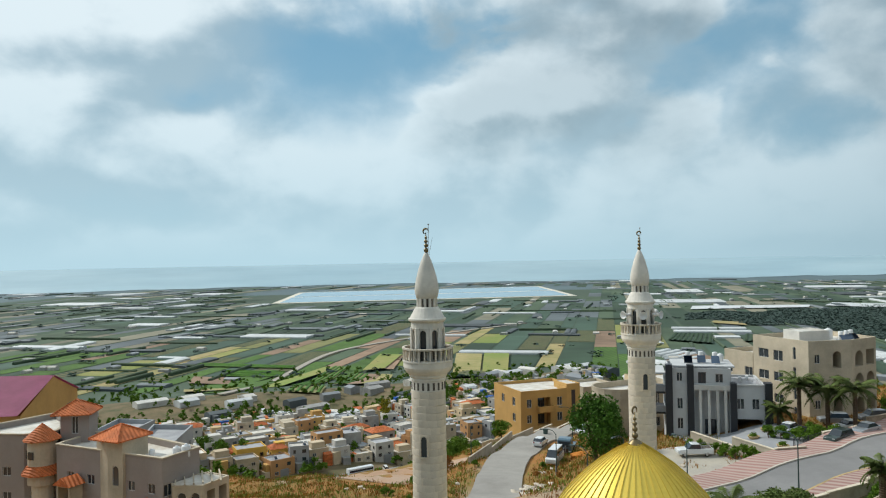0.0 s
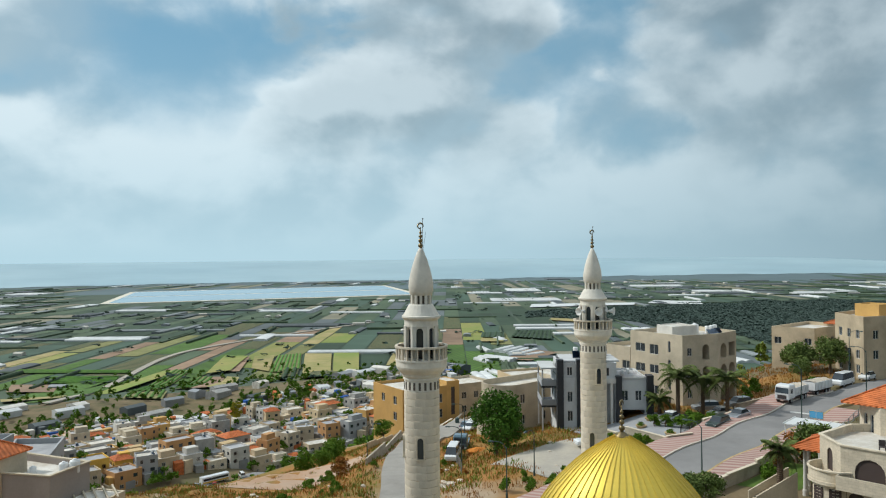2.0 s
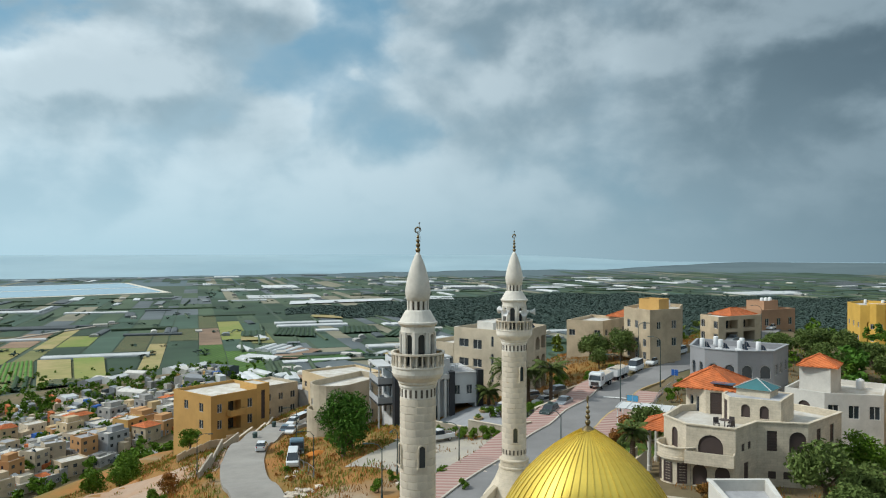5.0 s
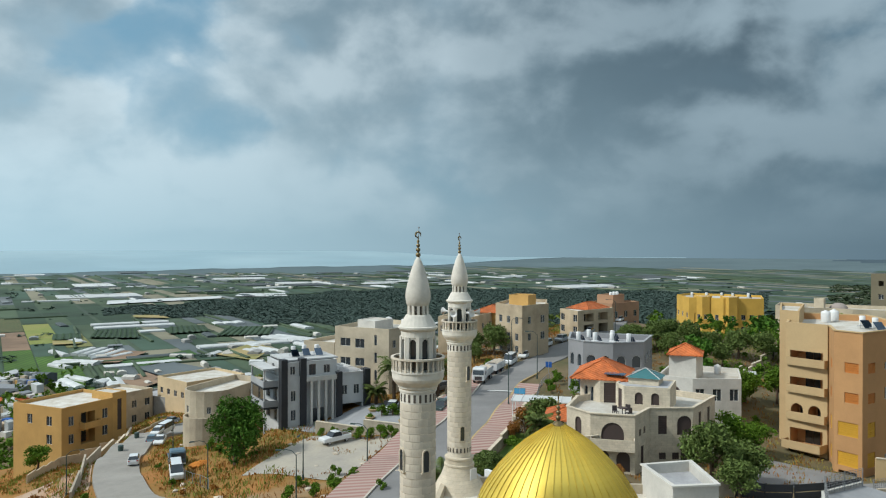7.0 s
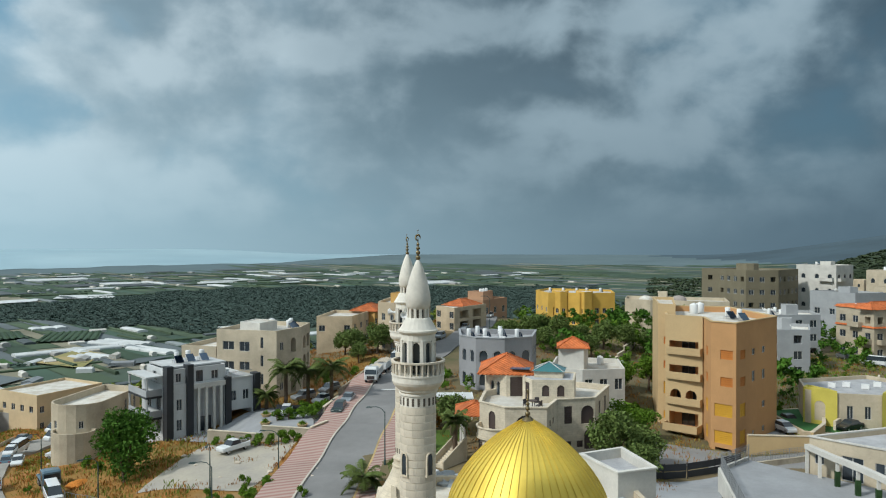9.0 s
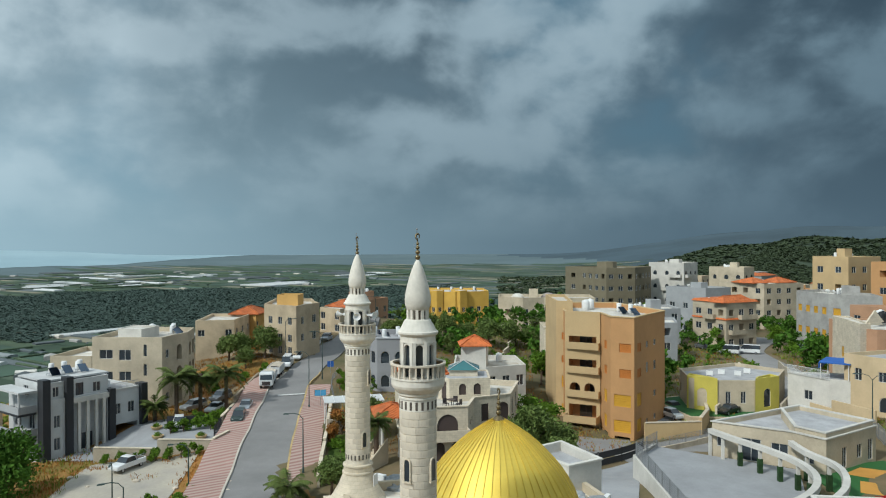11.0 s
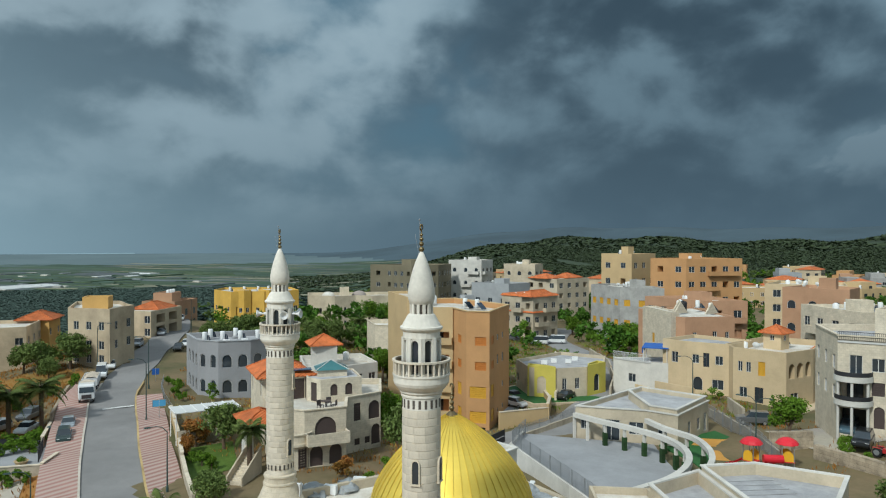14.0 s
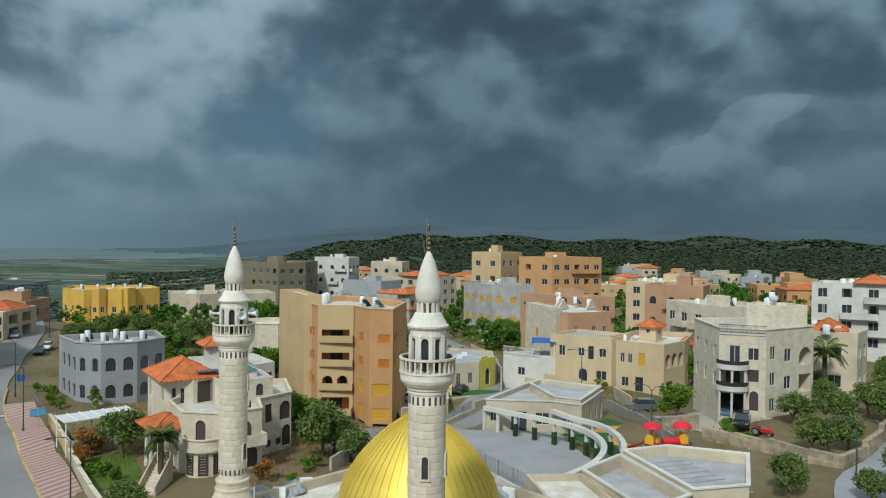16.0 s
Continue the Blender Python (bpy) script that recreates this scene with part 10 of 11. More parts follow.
def car(kind, x, y, rz, colour, label="", z=None, group="parked cars", name=None):
    L, w, prof, gf, gh_ = CARS[kind]
    if z is None and on_lane(x, y):
        z = hz(x, y) + 0.22
    nm = name or {"van": "van", "pickup": "pickup_truck"}.get(kind, "car")
    th = thing(nm, label or (colour + " " + {"suv": "off-road car", "hatchback": "small hatchback car", "sedan": "saloon car", "van": "delivery van", "pickup": "pickup truck"}[kind] + " parked at the roadside"), nm.replace("_", " "), (x, y, (hz(x, y) if z is None else z) + 0.12), rz, group)
    th.scale = (0.82, 0.82, 0.84)
    if kind not in CARM:
        g = bmesh.new()
        hull(g, gf, gh_, w * 0.93, w * 0.76)
        lp, tp = bmesh.new(), bmesh.new()
        box(lp, 0, -0.2, 0, 0.06, 0.2, 0.14)
        box(tp, 0, -0.12, 0, 0.05, 0.12, 0.2)
        CARM[kind] = (mesh("glasshouse", g, "glass"), mesh("headlight", lp, lampm), mesh("tail_light", tp, tailm))
    gl, lp, tp = CARM[kind]
    pk = (kind, colour)
    if pk not in CARM:
        b = bmesh.new()
        loft(b, prof, w)
        rb = bmesh.new()
        hull(rb, (gh_[0] - 0.06, gh_[1] + 0.05, gh_[2] - 0.02), (gh_[0] + 0.1, gh_[1] - 0.1, gh_[2] + 0.05), w * 0.79, w * 0.7)
        CARM[pk] = (mesh("body", b, PAINT[colour]), mesh("roof", rb, PAINT[colour]))
    part("body", CARM[pk][0], "", th), part("roof", CARM[pk][1], "", th), part("glasshouse", gl, "", th, "dark window glass")
    fx = max(p[0] for p in prof)
    for s in (-1, 1):
        part("headlight", lp, "", th, m=pose(fx - 0.1, s * w * 0.33, prof[3][1] - 0.16))
        part("tail_light", tp, "", th, m=pose(min(p[0] for p in prof) - 0.01, s * w * 0.36, prof[-2][1] - 0.25))
        wheel(th, L * 0.31, s * (w / 2 - 0.1)), wheel(th, -L * 0.3, s * (w / 2 - 0.1))
    if kind == "pickup":
        # the open bed is a solid block, its inner shade put into the colour
        bm = bmesh.new()
        box(bm, -2.4, -0.72, 0.6, -0.85, 0.72, 1.09)
        part("load_bed", bm, "shade", th)
        bm = bmesh.new()
        for a, b in (((-0.8, -0.75), (-0.8, 0.75)), ((-2.4, -0.75), (-0.8, -0.75)), ((-2.4, 0.75), (-0.8, 0.75))):
            tube(bm, (*a, 1.5), (*b, 1.5), 0.03, 0.03, 5)
            tube(bm, (*a, 1.0), (*a, 1.5), 0.03, 0.03, 5)
        tube(bm, (-0.8, 0.75, 1.0), (-0.8, 0.75, 1.5), 0.03, 0.03, 5)
        part("rack", bm, "steel", th)
    return th


car("sedan", 74.2, 64.2, 189, "silver", "silver saloon car parked on the banded pavement", hz(74.2, 64.2) + 0.2)
car("suv", 69.4, 63.6, 190, "green", "dark green off-road car parked on the banded pavement", hz(69.4, 63.6) + 0.2)
car("hatchback", 69.6, 71.4, 200, "white", "white hatchback car on the paved forecourt", hz(69.6, 71.4) + 0.02)
car("pickup", 56.0, 71.6, 160, "white", "white pickup truck on the gravel lot")
car("suv", 79.0, 73.2, 150, "silver"), car("sedan", 77.4, 69.5, 170, "white"), car("suv", 82.5, 70.5, 165, "grey")
for k, x, y, rz, c in (("hatchback", 50.8, 100.8, 45, "white"), ("sedan", 65.0, 113.2, 38, "blue"), ("sedan", 63.3, 109.6, 218, "white"), ("van", 72.5, 118.5, 200, "white"), ("hatchback", 69.5, 117.0, 210, "white"),
                       ("suv", 68.5, 107.2, 100, "white"), ("van", 84.0, 121.5, 170, "white"), ("sedan", 79.0, 124.0, 190, "grey"), ("van", 90, 126.5, 160, "white"), ("sedan", 100.5, 124.0, 170, "silver"), ("hatchback", 96.0, 121.6, 175, "white")):
    car(k, x, y, rz, c)
for k, x, y, rz, c in (("hatchback", 104.5, 64.6, 186, "white"), ("sedan", 109.0, 64.6, 182, "grey"), ("suv", 114.4, 63.8, 178, "white"), ("suv", 121.5, 63.0, 176, "silver"), ("van", 98.5, 64.9, 187, "white"), ("sedan", 131.0, 59.9, 180, "silver"),
                       ("sedan", 116.5, 55.6, 176, "black"), ("sedan", 121.0, 54.6, 170, "white"), ("van", 114.5, 27.4, 10, "white"), ("pickup", 127.0, -1.4, 20, "white"), ("suv", 120.8, 0.5, 95, "black"), ("sedan", 150.0, 58.0, 180, "white")):
    car(k, x, y, rz, c)
car("sedan", 76.6, -0.2, 130, "black", "black saloon car parked in the side street")
car("hatchback", 77.2, 7.0, 205, "white", "white hatchback car on the ramp of the tan house", 7.35), car("sedan", 81.8, 5.6, 200, "grey", "grey car on the ramp of the tan house", 7.35)
for k, x, y, rz, c in (("van", 134.9, -19.8, 60, "white"), ("van", 135.6, -24.4, 65, "white"), ("suv", 143.0, -16.8, 20, "grey"), ("sedan", 143.4, -38.6, 110, "blue"), ("suv", 147.0, -43.0, 100, "grey"), ("hatchback", 125.8, -33.9, 70, "white"), ("sedan", 44.0, -46.2, 60, "white")):
    car(k, x, y, rz, c)
car("suv", 39.6, -14.0, 128, "blue", "blue-grey car under the white villa"), car("suv", 35.4, -11.6, 128, "black", "dark off-road car before the white villa"), car("suv", 50.6, -11.4, 60, "grey", "grey car under a carport by the beige villa")
for i, (u, v_, c, k) in enumerate(((-5, 2.6, "white", "sedan"), (-1, 2.6, "white", "hatchback"), (6, -2.2, "grey", "sedan"), (9.4, -2.2, "grey", "hatchback"), (13, -2.2, "silver", "sedan"), (17, -2.2, "silver", "suv"), (2, -2.2, "blue", "sedan"), (24, -2.0, "red", "hatchback"), (36, 2.4, "white", "van"), (48, 2.4, "grey", "sedan"), (56, 2.4, "white", "sedan"), (62, -2.2, "silver", "hatchback"))):
    x, y = 39 + u, 275 + u * 0.22 + v_
    car(k, x, y, 80 + i * 7 % 12, c, z=hz(x, 275 + u * 0.22) + 0.12, group="cars in the village lot")


def lorry(x, y, rz, load, label, z=None, tipper=True, cab="white", L=7.5):
    th = thing("lorry", label, "lorry", (x, y, (hz(x, y) if z is None else z) + 0.12), rz, "")
    th.scale = (0.82, 0.82, 0.82)
    b = bmesh.new()
    loft(b, [(L / 2 - 2.0, 0.7), (L / 2 - 0.05, 0.6), (L / 2, 1.5), (L / 2 - 0.2, 2.7), (L / 2 - 0.5, 2.95), (L / 2 - 2.0, 2.95)], 2.4)
    c = part("cab", b, PAINT[cab], th)
    b = bmesh.new()
    hull(b, (L / 2 - 0.3, L / 2 + 0.02, 1.65), (L / 2 - 0.4, L / 2 - 0.12, 2.5), 2.1, 2.0)
    part("windscreen", b, "glass", c)
    b = bmesh.new()
    box(b, L / 2 - 0.05, -0.7, 0.75, L / 2 + 0.05, 0.7, 1.35)
    part("grille", b, "dframe", c)
    for s in (-1, 1):
        b = bmesh.new()
        box(b, L / 2 - 1.3, s * 1.2 - 0.02, 1.6, L / 2 - 0.5, s * 1.2 + 0.02, 2.3)
        part("side_window", b, "glass", c)
        b = bmesh.new()
        box(b, L / 2 - 0.06, s * 0.95 - 0.16, 0.8, L / 2 + 0.04, s * 0.95 + 0.16, 1.0)
        part("headlight", b, lampm, c)
    body_on(th, -L / 2, L / 2 - 2.2, load)
    for s in (-1, 1):
        for xx in (L / 2 - 1.0, -L / 2 + 1.2, -L / 2 + 2.3):
            wheel(th, xx, s * 1.0, 0.33, 1.5)
    return th


def body_on(th, x0, x1, load):
    b = bmesh.new()
    box(b, x0, -0.9, 0.75, x1 + 0.4, 0.9, 0.98)
    part("chassis", b, "dframe", th)
    b = bmesh.new()
    w, t = 1.2, 0.08
    zt = 2.35 if load else 1.2
    rings = [[b.verts.new(p) for p in ((x0 + e, -w + e, zz), (x1 - e, -w + e, zz), (x1 - e, w - e, zz), (x0 + e, w - e, zz))] for e, zz in ((0.1, 1.0), (0, zt), (t, zt), (t + 0.05, 1.1))]
    for p, q in zip(rings, rings[1:]):
        for i in range(4):
            b.faces.new((p[i], p[(i + 1) % 4], q[(i + 1) % 4], q[i]))
    b.faces.new(list(reversed(rings[0]))), b.faces.new(rings[-1])
    bd = part("load_body", b, PAINT["white"] if load else PAINT["blue"], th)
    if load:
        for k in range(6):
            xx = x0 + 0.3 + (x1 - x0 - 0.6) * k / 5
            for s in (-1, 1):
                b = bmesh.new()
                box(b, xx - 0.06, s * 1.22 - 0.05, 1.05, xx + 0.06, s * 1.22 + 0.05, 2.3)
                part("rib", b, PAINT["white"], bd)
        b = bmesh.new()
        bmesh.ops.create_grid(b, x_segments=12, y_segments=6, size=0.5)
        rr = random.Random(4)
        for v in b.verts:
            v.co = Vector(((x0 + x1) / 2 + v.co.x * (x1 - x0 - 0.25), v.co.y * 2.15, 2.15 + 0.35 * (1 - 3 * v.co.y ** 2) + rr.uniform(-0.08, 0.08)))
        part("gravel_load", b, "rock", th, "heaped pale gravel")


lorry(85.6, 64.4, 190, True, "white tipper lorry loaded with gravel, parked by the road")
tr_ = thing("trailer", "white tipper trailer loaded with gravel behind the lorry", "trailer", (92.6, 65.2, hz(92.6, 65.2) + 0.12), 186)
tr_.scale = (0.82, 0.82, 0.82)
body_on(tr_, -3.2, 3.0, True)
for s in (-1, 1):
    for xx in (-2.2, -1.1, 2.0):
        wheel(tr_, xx, s * 1.0, 0.33, 1.4)
lorry(51.4, 93.6, 231, False, "small blue flatbed lorry parked in the lane", hz(50.2, 94.4) + 0.1, L=6.0, cab="blue")
car("van", 46.9, 88.9, 229, "white", "white minibus with a dark windscreen in the lane", name="minibus")
bus = thing("bus", "yellow and white bus parked below the slope", "bus", (64.0, 282.4, hz(64, 280) + 0.2), 14)
b = bmesh.new()
loft(b, [(-5.5, 0.4), (5.4, 0.4), (5.5, 1.4), (5.3, 2.9), (-5.4, 2.9), (-5.5, 1.4)], 2.4)
part("body", b, PAINT["white"], bus)
b = bmesh.new()
box(b, -5.2, -1.23, 0.6, 5.1, 1.23, 1.2)
part("yellow_band", b, "yellow", bus, "broad yellow band")
b = bmesh.new()
box(b, -5.0, -1.215, 1.5, 5.0, 1.215, 2.3)
part("window_band", b, "glass", bus)
for s in (-1, 1):
    wheel(bus, 3.4, s * 1.05, 0.33, 1.4), wheel(bus, -3.0, s * 1.05, 0.33, 1.4)
tc_ = thing("tractor", "small red tractor standing before the white villa", "tractor", (32.6, -11.2, hz(32.6, -11.2) + 0.05), 200)
tc_.scale = (0.62, 0.62, 0.62)
b = bmesh.new()
loft(b, [(-0.2, 0.6), (1.6, 0.55), (1.7, 1.1), (1.5, 1.25), (-0.2, 1.3)], 0.7)
part("bonnet", b, PAINT["red"], tc_)
b = bmesh.new()
box(b, -1.0, -0.3, 0.5, -0.2, 0.3, 0.95)
part("seat", b, "tyre", tc_)
b = bmesh.new()
for a, c in (((-1.1, -0.5, 0.9), (-1.1, -0.5, 2.1)), ((-1.1, 0.5, 0.9), (-1.1, 0.5, 2.1)), ((-1.1, -0.5, 2.1), (-1.1, 0.5, 2.1))):
    tube(b, a, c, 0.04, 0.04, 6)
part("roll_bar", b, "dframe", tc_)
for s in (-1, 1):
    wheel(tc_, -0.8, s * 0.65, 0.33, 2.0), wheel(tc_, 1.3, s * 0.55, 0.33, 1.1)
    b = bmesh.new()
    box(b, -1.4, s * 0.65 - 0.18, 1.28, -0.3, s * 0.65 + 0.18, 1.36)
    part("mudguard", b, PAINT["red"], tc_)


# ---- walls, fences, lamps and signs ----
def wall_run(pts, h, t, material, name, label, cat="wall", top=None, cap=None):
    """A wall along a line of places, stepping with the ground; top: a level head."""
    th = thing(name, label, cat, (*pts[0], hz(*pts[0])))
    o = th.matrix_basis.translation
    for (x0, y0), (x1, y1) in zip(pts, pts[1:]):
        d = Vector((x1 - x0, y1 - y0))
        L = d.length
        n = max(1, round(L / 6.0))
        for i in range(n):
            a, b = Vector((x0, y0)) + d * i / n, Vector((x0, y0)) + d * (i + 1) / n
            z0, z1 = min(hz(a.x, a.y), hz(b.x, b.y)) - 1.0, (max(hz(a.x, a.y), hz(b.x, b.y)) + h) if top is None else top
            ang = math.degrees(math.atan2(d.y, d.x))
            bm = bmesh.new()
            l = L / n
            box(bm, -0.02 if i else -t / 2, -t / 2, z0 - o.z, l, t / 2, z1 - o.z)
            sg = part("section", bm, material, th, m=pose(a.x - o.x, a.y - o.y, 0, 0, 0, ang))
            if cap:
                bm = bmesh.new()
                box(bm, -0.05, -t / 2 - 0.06, z1 - o.z + 0.002, l, t / 2 + 0.06, z1 - o.z + 0.1)
                part("coping", bm, cap, sg)
    return th


def fence_run(pts, h, name, label, railm="steel", step=2.5, bars=0.25, slat=False, lift=0.0, mesh_=False, level=None):
    """Posts with bars or slats between them, each panel its own part."""
    th = thing(name, label, "fence", (*pts[0], hz(*pts[0])))
    o = th.matrix_basis.translation
    bm = bmesh.new()
    box(bm, -0.04, -0.04, -0.5, 0.04, 0.04, h)
    pm = mesh("post", bm, railm)
    for (x0, y0), (x1, y1) in zip(pts, pts[1:]):
        d = Vector((x1 - x0, y1 - y0))
        L = d.length
        n = max(1, round(L / step))
        l = L / n
        bm = bmesh.new()
        if slat:
            k = int(h / 0.2)
            lattice(bm, [0, 0.06, l - 0.06, l], [0.1 + (h - 0.1) * q / (2 * k) for q in range(2 * k + 1)], {0, 2}, {q for q in range(2 * k) if q % 8 != 7}, -0.02, 0.02)
        else:
            k = max(2, int(l / bars))
            xs = sorted([l * q / k for q in range(k + 1)] + [l * q / k + 0.022 for q in range(k + 1)])
            zs = [0.08, 0.11, h - 0.04, h]
            if mesh_:
                m_ = max(2, int(h / bars))
                zs = sorted([0.08 + (h - 0.1) * q / m_ for q in range(m_ + 1)] + [0.1 + (h - 0.1) * q / m_ for q in range(m_ + 1)])
            lattice(bm, xs, zs, set(range(0, len(xs) - 1, 2)), set(range(0, len(zs) - 1, 2)), -0.012, 0.012)
        pan = mesh("panel", bm, railm)
        ang = math.degrees(math.atan2(d.y, d.x))
        for i in range(n):
            a, b = Vector((x0, y0)) + d * i / n, Vector((x0, y0)) + d * (i + 1) / n
            za, zb_ = (hz(a.x, a.y) + lift, hz(b.x, b.y) + lift) if level is None else (level, level)
            part("post", pm, "", th, m=pose(a.x - o.x, a.y - o.y, za - o.z))
            part("panel", pan, "", th, m=pose(a.x - o.x, a.y - o.y, za - o.z, 0, -math.degrees(math.atan2(zb_ - za, l)), ang))
    return th


M["wallcream"] = mat("garden_wall_render", (0.46, 0.40, 0.31), stain=0.5, var=0.16)
M["drystone"] = mat("dry_stone", (0.46, 0.38, 0.28), grain=2.4, stain=1.2, var=0.3, bump=0.6)
coursed(M["drystone"], 0.6, 0.34, 1.0)
wall_run([(60.4, 77.6), (60.3, 70), (60.4, 63.6), (64.0, 63.0)], 0.9, 0.25, "wallcream", "garden_wall", "low rendered wall round the paved forecourt", cap="stonelt")
fence_run([(64.2, 64.9), (69.0, 65.6)], 1.5, "metal_gate", "black metal bar gate beside the pavement", "rail", 2.4, 0.16)
wall_run([(69.4, 65.8), (76.5, 66.6)], 1.0, 0.25, "wallcream", "garden_wall", "low rendered wall along the pavement", cap="stonelt")
wall_run([(71.2, 73.5), (71.8, 66.8)], 0.8, 0.25, "dark", "garden_wall", "dark low wall beside the palms")
wall_run([(77.5, 66.8), (86, 67.8), (95, 68.6)], 0.6, 0.3, "drystone", "garden_wall", "low dry stone wall along the pavement")
wall_run([(46, 48.3), (52.5, 49.4), (58, 50.2), (63.8, 51.0)], 1.0, 0.25, "wallcream", "garden_wall", "pale garden wall along the pavement", cap="stonelt")
wall_run([(64, 51.0), (64.5, 46.5)], 1.2, 0.25, "wallcream", "garden_wall", "pale wall between two gardens")
wall_run([(64.2, 51.1), (70, 52.0), (77, 53.1)], 1.1, 0.25, "sand", "garden_wall", "sand rendered wall along the pavement", cap="stonelt")
fence_run([(78, 53.0), (84, 54.6), (90, 55.6), (96, 55.9)], 0.9, "railing", "low metal railing along the pavement's bend", "metal", 2.0, 0.5)
wall_run([(110, 30.5), (122, 28.0), (138, 24.5)], 1.6, 0.25, "wallcream", "garden_wall", "pale boundary wall behind the olive trees", cap="stonelt")
wall_run([(92, 28.5), (101, 26.8)], 1.4, 0.25, "wallcream", "garden_wall", "pale wall beside the garden")
wall_run([(68.3, 12.6), (69.3, 5.6), (74, 3.3)], 1.7, 0.3, "sand", "retaining_wall", "sand rendered wall of the tan house's ramp", "wall", None, "stonelt")
wall_run([(74, 3.3), (79.5, 2.0), (86, 2.4)], 1.2, 0.3, "sand", "retaining_wall", "sand rendered wall along the ramp", "wall", None, "stonelt")
bm = bmesh.new()
prism(bm, [(69.8, 5.8), (79.5, 2.4), (86, 2.8), (88, 8.5), (79, 8.2), (74, 10.9), (69.4, 12.3)], 4.0, 7.36)
solid("ramp", "pale concrete ramp beside the tan house", "ramp", bm, "paving", "structure")
fence_run([(53.6, 25.0), (57.3, 20.3)], 1.7, "metal_gate", "dark slatted sliding gate before the tan house", "dark", 3.0, slat=True)
fence_run([(57.5, 20.1), (61.6, 14.3)], 1.7, "metal_gate", "dark slatted gate with a wide leaf", "dark", 3.4, slat=True)
wall_run([(50.5, 28.0), (53.4, 25.2)], 1.3, 0.25, "wallcream", "garden_wall", "pale wall beside the slatted gate")
fence_run([(54.0, 14.7), (49.9, 17.7), (43.0, 17.5), (36.5, 17.3), (29.5, 17.1)], 1.6, "chain_link_fence", "grey wire mesh fence round the school yard", "metal", 2.6, 0.2, mesh_=True, level=9.94)
wall_run([(54.3, 14.8), (50.0, 17.85), (36.5, 17.45), (29.5, 17.25)], 0.5, 0.22, "white", "garden_wall", "low white wall at the edge of the school yard", top=10.2)
fence_run([(60.8, 13.4), (65, 7.0), (68.6, 2.2)], 1.7, "chain_link_fence", "grey wire mesh fence along the side street", "metal", 2.6, 0.2, mesh_=True)
wall_run([(60.9, 13.0), (64.6, 7.4), (68.2, 2.0), (72, -4.5)], 0.7, 0.25, "wallcream", "garden_wall", "low pale wall along the side street")
fence_run([(60.5, -10.5), (54, -8.8), (47.0, -7.0), (41, -5.0), (36, -3.2)], 1.7, "chain_link_fence", "grey wire mesh fence behind the playground", "metal", 2.6, 0.22, mesh_=True)
wall_run([(60.8, -10.9), (54, -9.3), (47.0, -7.5), (41, -5.5), (36, -3.7)], 0.8, 0.25, "wallcream", "garden_wall", "low pale wall behind the playground")
wall_run([(75.4, -6.6), (83, -11.2), (94, -16.0), (108, -19.4)], 1.5, 0.25, "wallcream", "retaining_wall", "pale wall along the side street")
wall_run([(76, 1.6), (86, -4.0), (98, -9.0), (112, -14.0)], 1.3, 0.3, "stonelt", "retaining_wall", "pale wall below the nursery's lawn")
wall_run([(64, -12.6), (69.6, -10.4), (73.2, -9.4)], 1.6, 0.25, "peach", "garden_wall", "peach wall before the villas")
wall_run([(52.6, -11.6), (58, -13.6)], 1.5, 0.3, "wallcream", "garden_wall", "pale wall beside the carport")
wall_run([(40.2, -5.6), (39.6, -9.6)], 1.6, 0.5, "drystone", "stone_wall", "rough dry stone wall before the white villa")
wall_run([(36.5, -7.6), (33.1, -8.2), (29.5, -8.6), (25.0, -8.6), (22.6, -9.2)], 1.1, 0.6, "drystone", "stone_wall", "rough dry stone terrace wall")
wall_run([(22.6, -9.2), (23.6, -14.0), (25.6, -19.5), (28.4, -27), (31, -34)], 1.1, 0.5, "drystone", "stone_wall", "rough dry stone wall beside the lane")
ribbon([(14, 0), (19.0, -6.5), (21.0, -13), (23.6, -20), (27, -29), (31, -38)], 1.9, 0.08, "road", "narrow pale concrete lane between stone walls", "paving")
fence_run([(12, -2.2), (17.2, -6.6), (19.0, -12.5)], 1.5, "chain_link_fence", "wire mesh fence with green posts by the lane", "lampgreen", 2.4, 0.22, mesh_=True)
bm = bmesh.new()
drape(bm, [(36.5, -8.8), (46.5, -9.6), (45.2, -16.0), (35.0, -15.8)], 0.06, 1.5)
solid("forecourt", "pale earth forecourt before the white villa", "forecourt", bm, "gravel", "structure")
bm = bmesh.new()
drape(bm, [(53.5, 49.2), (63.0, 50.3), (63.4, 45.4), (55.5, 44.6)], 0.06, 1.5)
solid("lawn", "small green lawn behind the garden wall", "lawn", bm, "lawn", "structure")
bm = bmesh.new()
drape(bm, [(61.5, 24.5), (70.0, 24.0), (69, 14.5), (62, 15.0)], 0.06, 1.5)
solid("yard", "grey asphalt yard before the tan house", "yard", bm, "asphalt", "structure")
bm = bmesh.new()
drape(bm, [(35.5, 27.5), (52.5, 25.0), (60.0, 15.0), (37.5, 20.2)], 0.07, 1.5)
solid("yard", "grey paved yard between the mosque and the gate", "yard", bm, "paving", "structure")
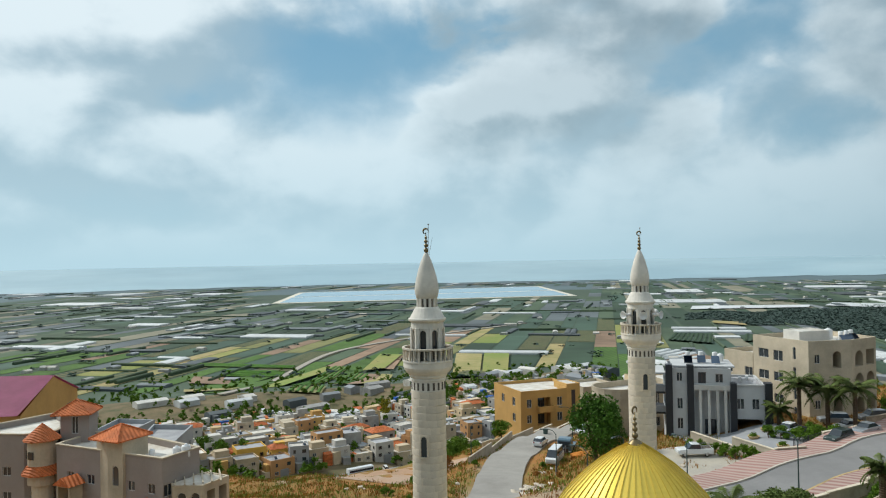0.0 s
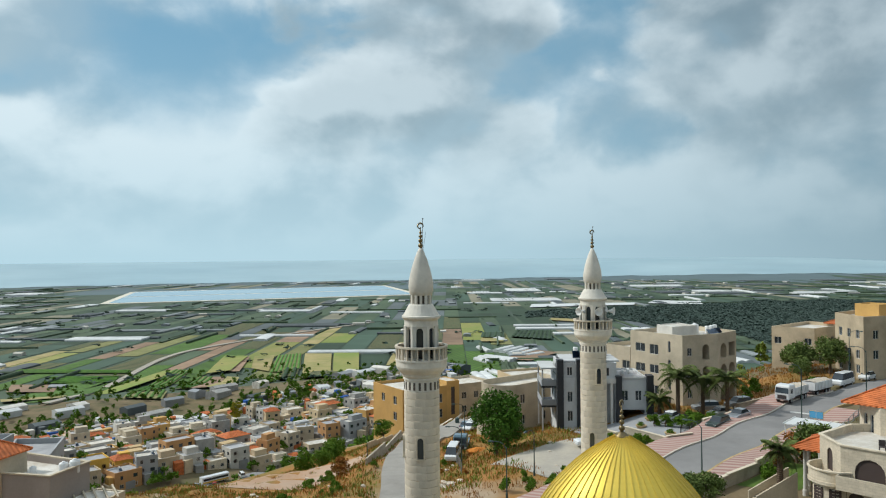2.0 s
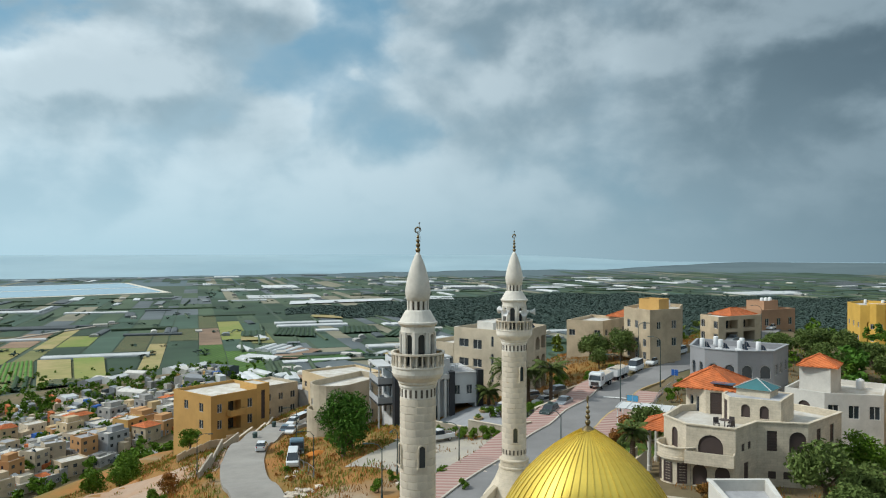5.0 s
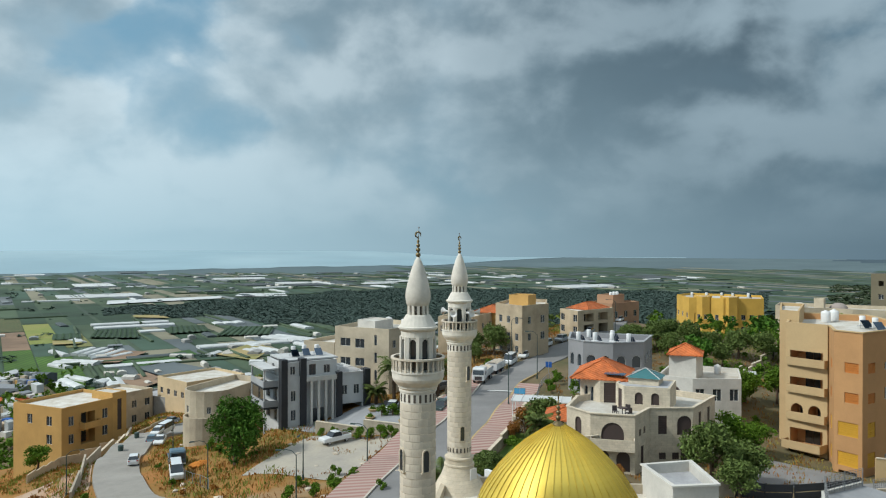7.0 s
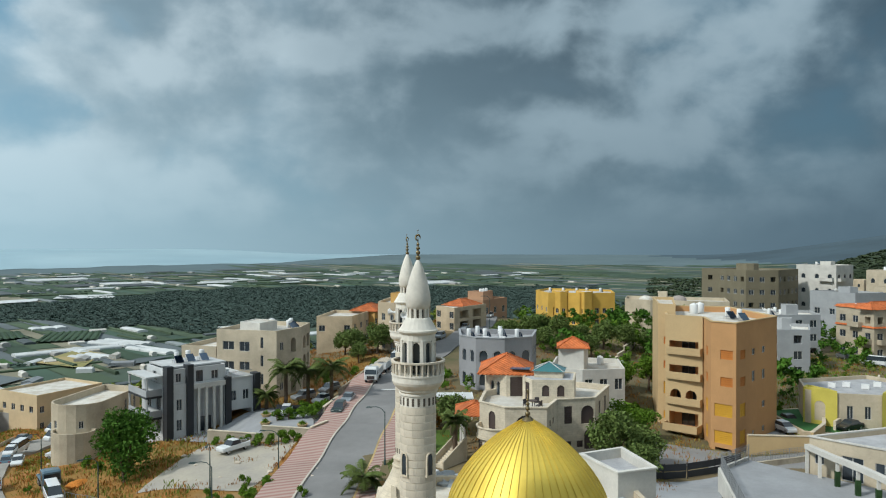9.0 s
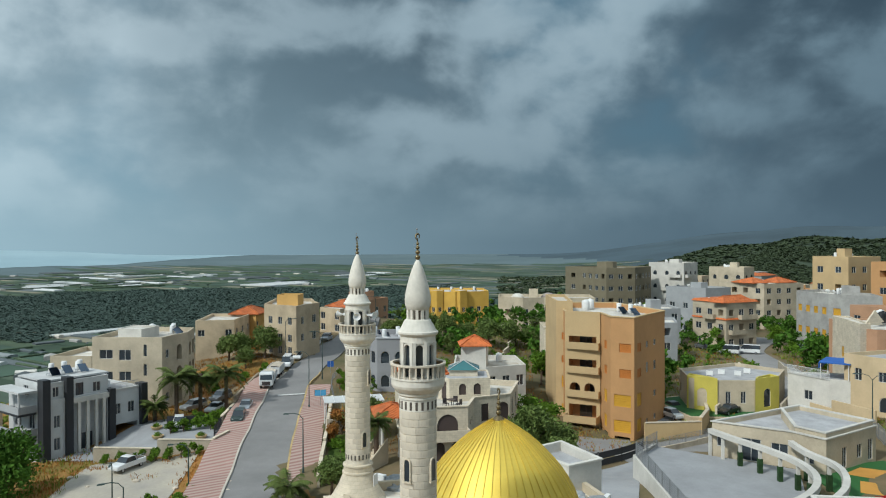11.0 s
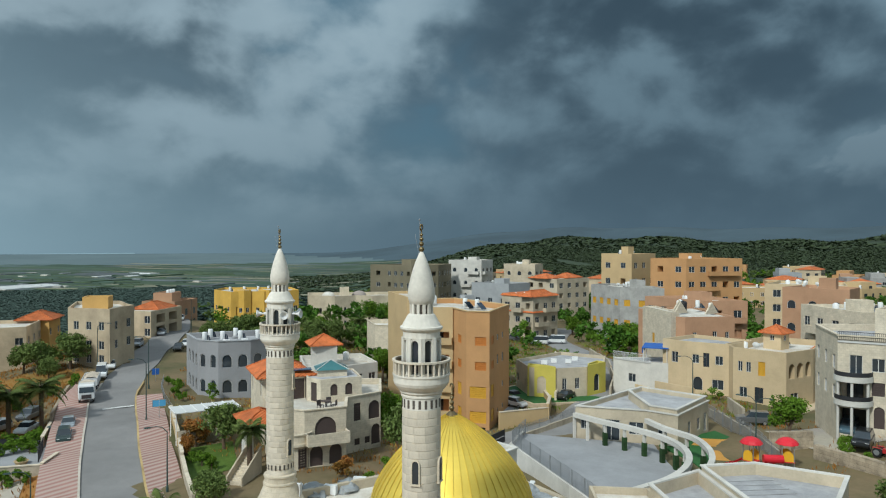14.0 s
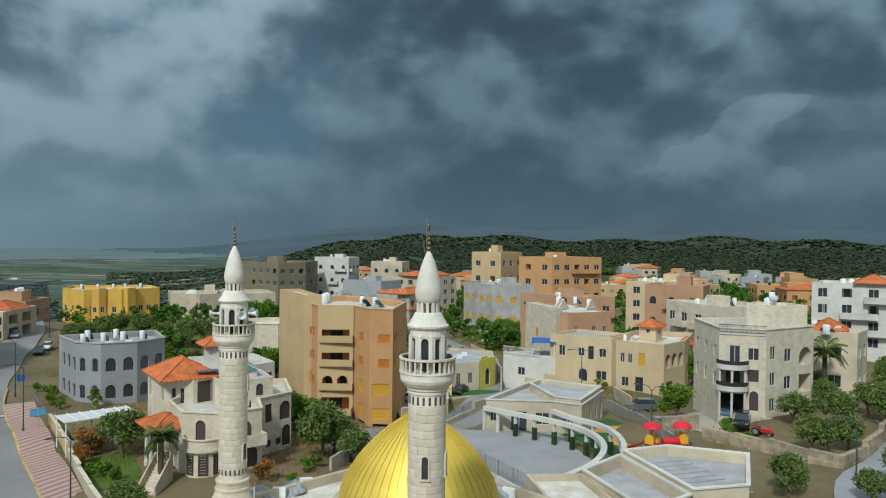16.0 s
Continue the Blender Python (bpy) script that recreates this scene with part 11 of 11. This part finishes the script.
# walls along the lane below the lot
wall_run([(37.0, 95.2), (43.0, 101.5), (50.0, 109.5), (56.0, 114.0)], 0.9, 0.25, "wallcream", "garden_wall", "pale wall beside the lane")
wall_run([(56.4, 114.4), (62, 118.5), (68.5, 123.5), (74, 128.5)], 1.1, 0.25, "sand", "garden_wall", "sand rendered wall before the ochre house", cap="stonelt")
fence_run([(41.5, 78.4), (46, 86.5), (52, 94.0)], 1.3, "fence", "thin wire fence on the weedy verge", "metal", 3.0, 0.8)
tp_ = bmesh.new()
for k in range(60):
    a = k * 2.4
    r = 1.4 * math.sqrt(k / 60)
    ball(tp_, r * math.cos(a), r * math.sin(a) * 0.7, 0.35 * (1 - r / 1.5), 0.32, 0.2, 1)
solid("earth_heap", "heap of bright orange earth on the verge", "heap", tp_, mat("orange_earth", (0.55, 0.20, 0.03), var=0.2, grain=4), loc=(51.0, 89.0, hz(51, 89)), kind="")


def street_lamp(x, y, h, rz, arms=1, label="", material="lampgreen", a=1.5):
    th = thing("street_lamp", label or "dark green street lamp with a curved arm", "street lamp", (x, y, hz(x, y)), rz, "street lamps along the roads")
    bm = bmesh.new()
    lathe(bm, [(0.12, -0.3), (0.12, 0.5), (0.075, 0.6), (0.045, h)], 10)
    part("pole", bm, material, th)
    for k in range(arms):
        s = 1 - 2 * k
        bm = bmesh.new()
        pts = [(0, 0, h - 0.1), (s * a * 0.25, 0, h + 0.35), (s * a * 0.6, 0, h + 0.5), (s * a, 0, h + 0.48)]
        for p, q in zip(pts, pts[1:]):
            tube(bm, p, q, 0.04, 0.035, 6)
        ar = part("arm", bm, material, th)
        bm = bmesh.new()
        hull(bm, (s * a - 0.1, s * a + 0.5 * s if s > 0 else s * a + 0.1, h + 0.4), (s * a - 0.05, s * a + 0.4 * s if s > 0 else s * a + 0.05, h + 0.52), 0.22, 0.14)
        part("lamp_head", bm, material, ar)


street_lamp(50.8, 50.9, 5.6, 100), street_lamp(74.0, 55.6, 7.2, 100, 1), street_lamp(91.0, 57.4, 7.0, 95), street_lamp(102.6, 66.2, 7.0, -85), street_lamp(36.5, 62.5, 5.0, 120), street_lamp(43.5, 67.0, 4.6, 200), street_lamp(47.0, 61.2, 4.6, 100)
street_lamp(41.8, 78.8, 5.0, 140), street_lamp(54.4, 97.4, 5.0, 140), street_lamp(38.2, 97.5, 5.0, -40), street_lamp(77.6, -10.6, 5.6, 60, 2, "dark green street lamp with two arms"), street_lamp(62.3, -11.4, 5.6, 60, 2, "dark green street lamp with two arms"), street_lamp(40.6, -4.0, 5.0, 30, 2, "dark green street lamp with two arms"), street_lamp(20.2, -7.6, 4.6, 30, 2, "dark green street lamp with two arms"), street_lamp(131, 54.5, 7.0, 95)
# bus stop sign and litter bins
sg = thing("road_sign", "blue sign board with yellow edge on a pole", "road sign", (74.6, 54.2, hz(74.6, 54.2)), 100)
bm = bmesh.new()
tube(bm, (0, 0, 0), (0, 0, 2.6), 0.04, 0.04, 8)
part("pole", bm, "steel", sg)
bm = bmesh.new()
box(bm, -0.75, -0.03, 1.7, 0.75, 0.03, 2.5)
part("board", bm, mat("blue_sign", (0.10, 0.35, 0.60), rough=0.4, var=0.05, bump=0), sg)
bm = bmesh.new()
lattice(bm, [-0.78, -0.68, 0.68, 0.78], [1.67, 1.76, 2.44, 2.53], {0, 2}, {0, 2}, -0.04, 0.04)
part("border", bm, "yellowp", sg, "yellow edge")
ws = thing("road_sign", "small pale blue sign on a post at the bend", "road sign", (95.5, 57.0, hz(95.5, 57)), 100)
bm = bmesh.new()
tube(bm, (0, 0, 0), (0, 0, 2.0), 0.04, 0.04, 8)
part("pole", bm, "steel", ws)
bm = bmesh.new()
box(bm, -0.5, -0.03, 1.0, 0.5, 0.03, 1.9)
part("board", bm, "blue", ws)
for x, y in ((56.5, 110.2), (66.2, 118.0), (73.6, 66.0)):
    bm = bmesh.new()
    lathe(bm, [(0.3, 0.05), (0.36, 0.1), (0.4, 0.95), (0.42, 1.0), (0.3, 1.1)], 10)
    solid("litter_bin", "dark green wheeled litter bin at the wall", "litter bin", bm, "lampgreen", loc=(x, y, hz(x, y) + 0.1), group="litter bins")
for x, y in ((65.3, 72.3), (68.8, 74.0), (64.2, 66.5)):
    pl = thing("planter", "round stone planter with a clipped green plant", "planter", (x, y, hz(x, y) + 0.08))
    bm = bmesh.new()
    lathe(bm, [(0.5, 0), (0.7, 0.3), (0.72, 0.36), (0.6, 0.36), (0.55, 0.3)], 14)
    part("bowl", bm, "sand", pl)
    rnd = np.random.default_rng(int(x))
    v, f = cards(clump_points(rnd, [(0, 0, 0.45, 0.45), (0.2, 0.1, 0.4, 0.35), (-0.2, 0, 0.4, 0.35)], 300), 0.1, rnd)
    part("plant", leaf_mesh("plant", v, f, "leaf"), "", pl)
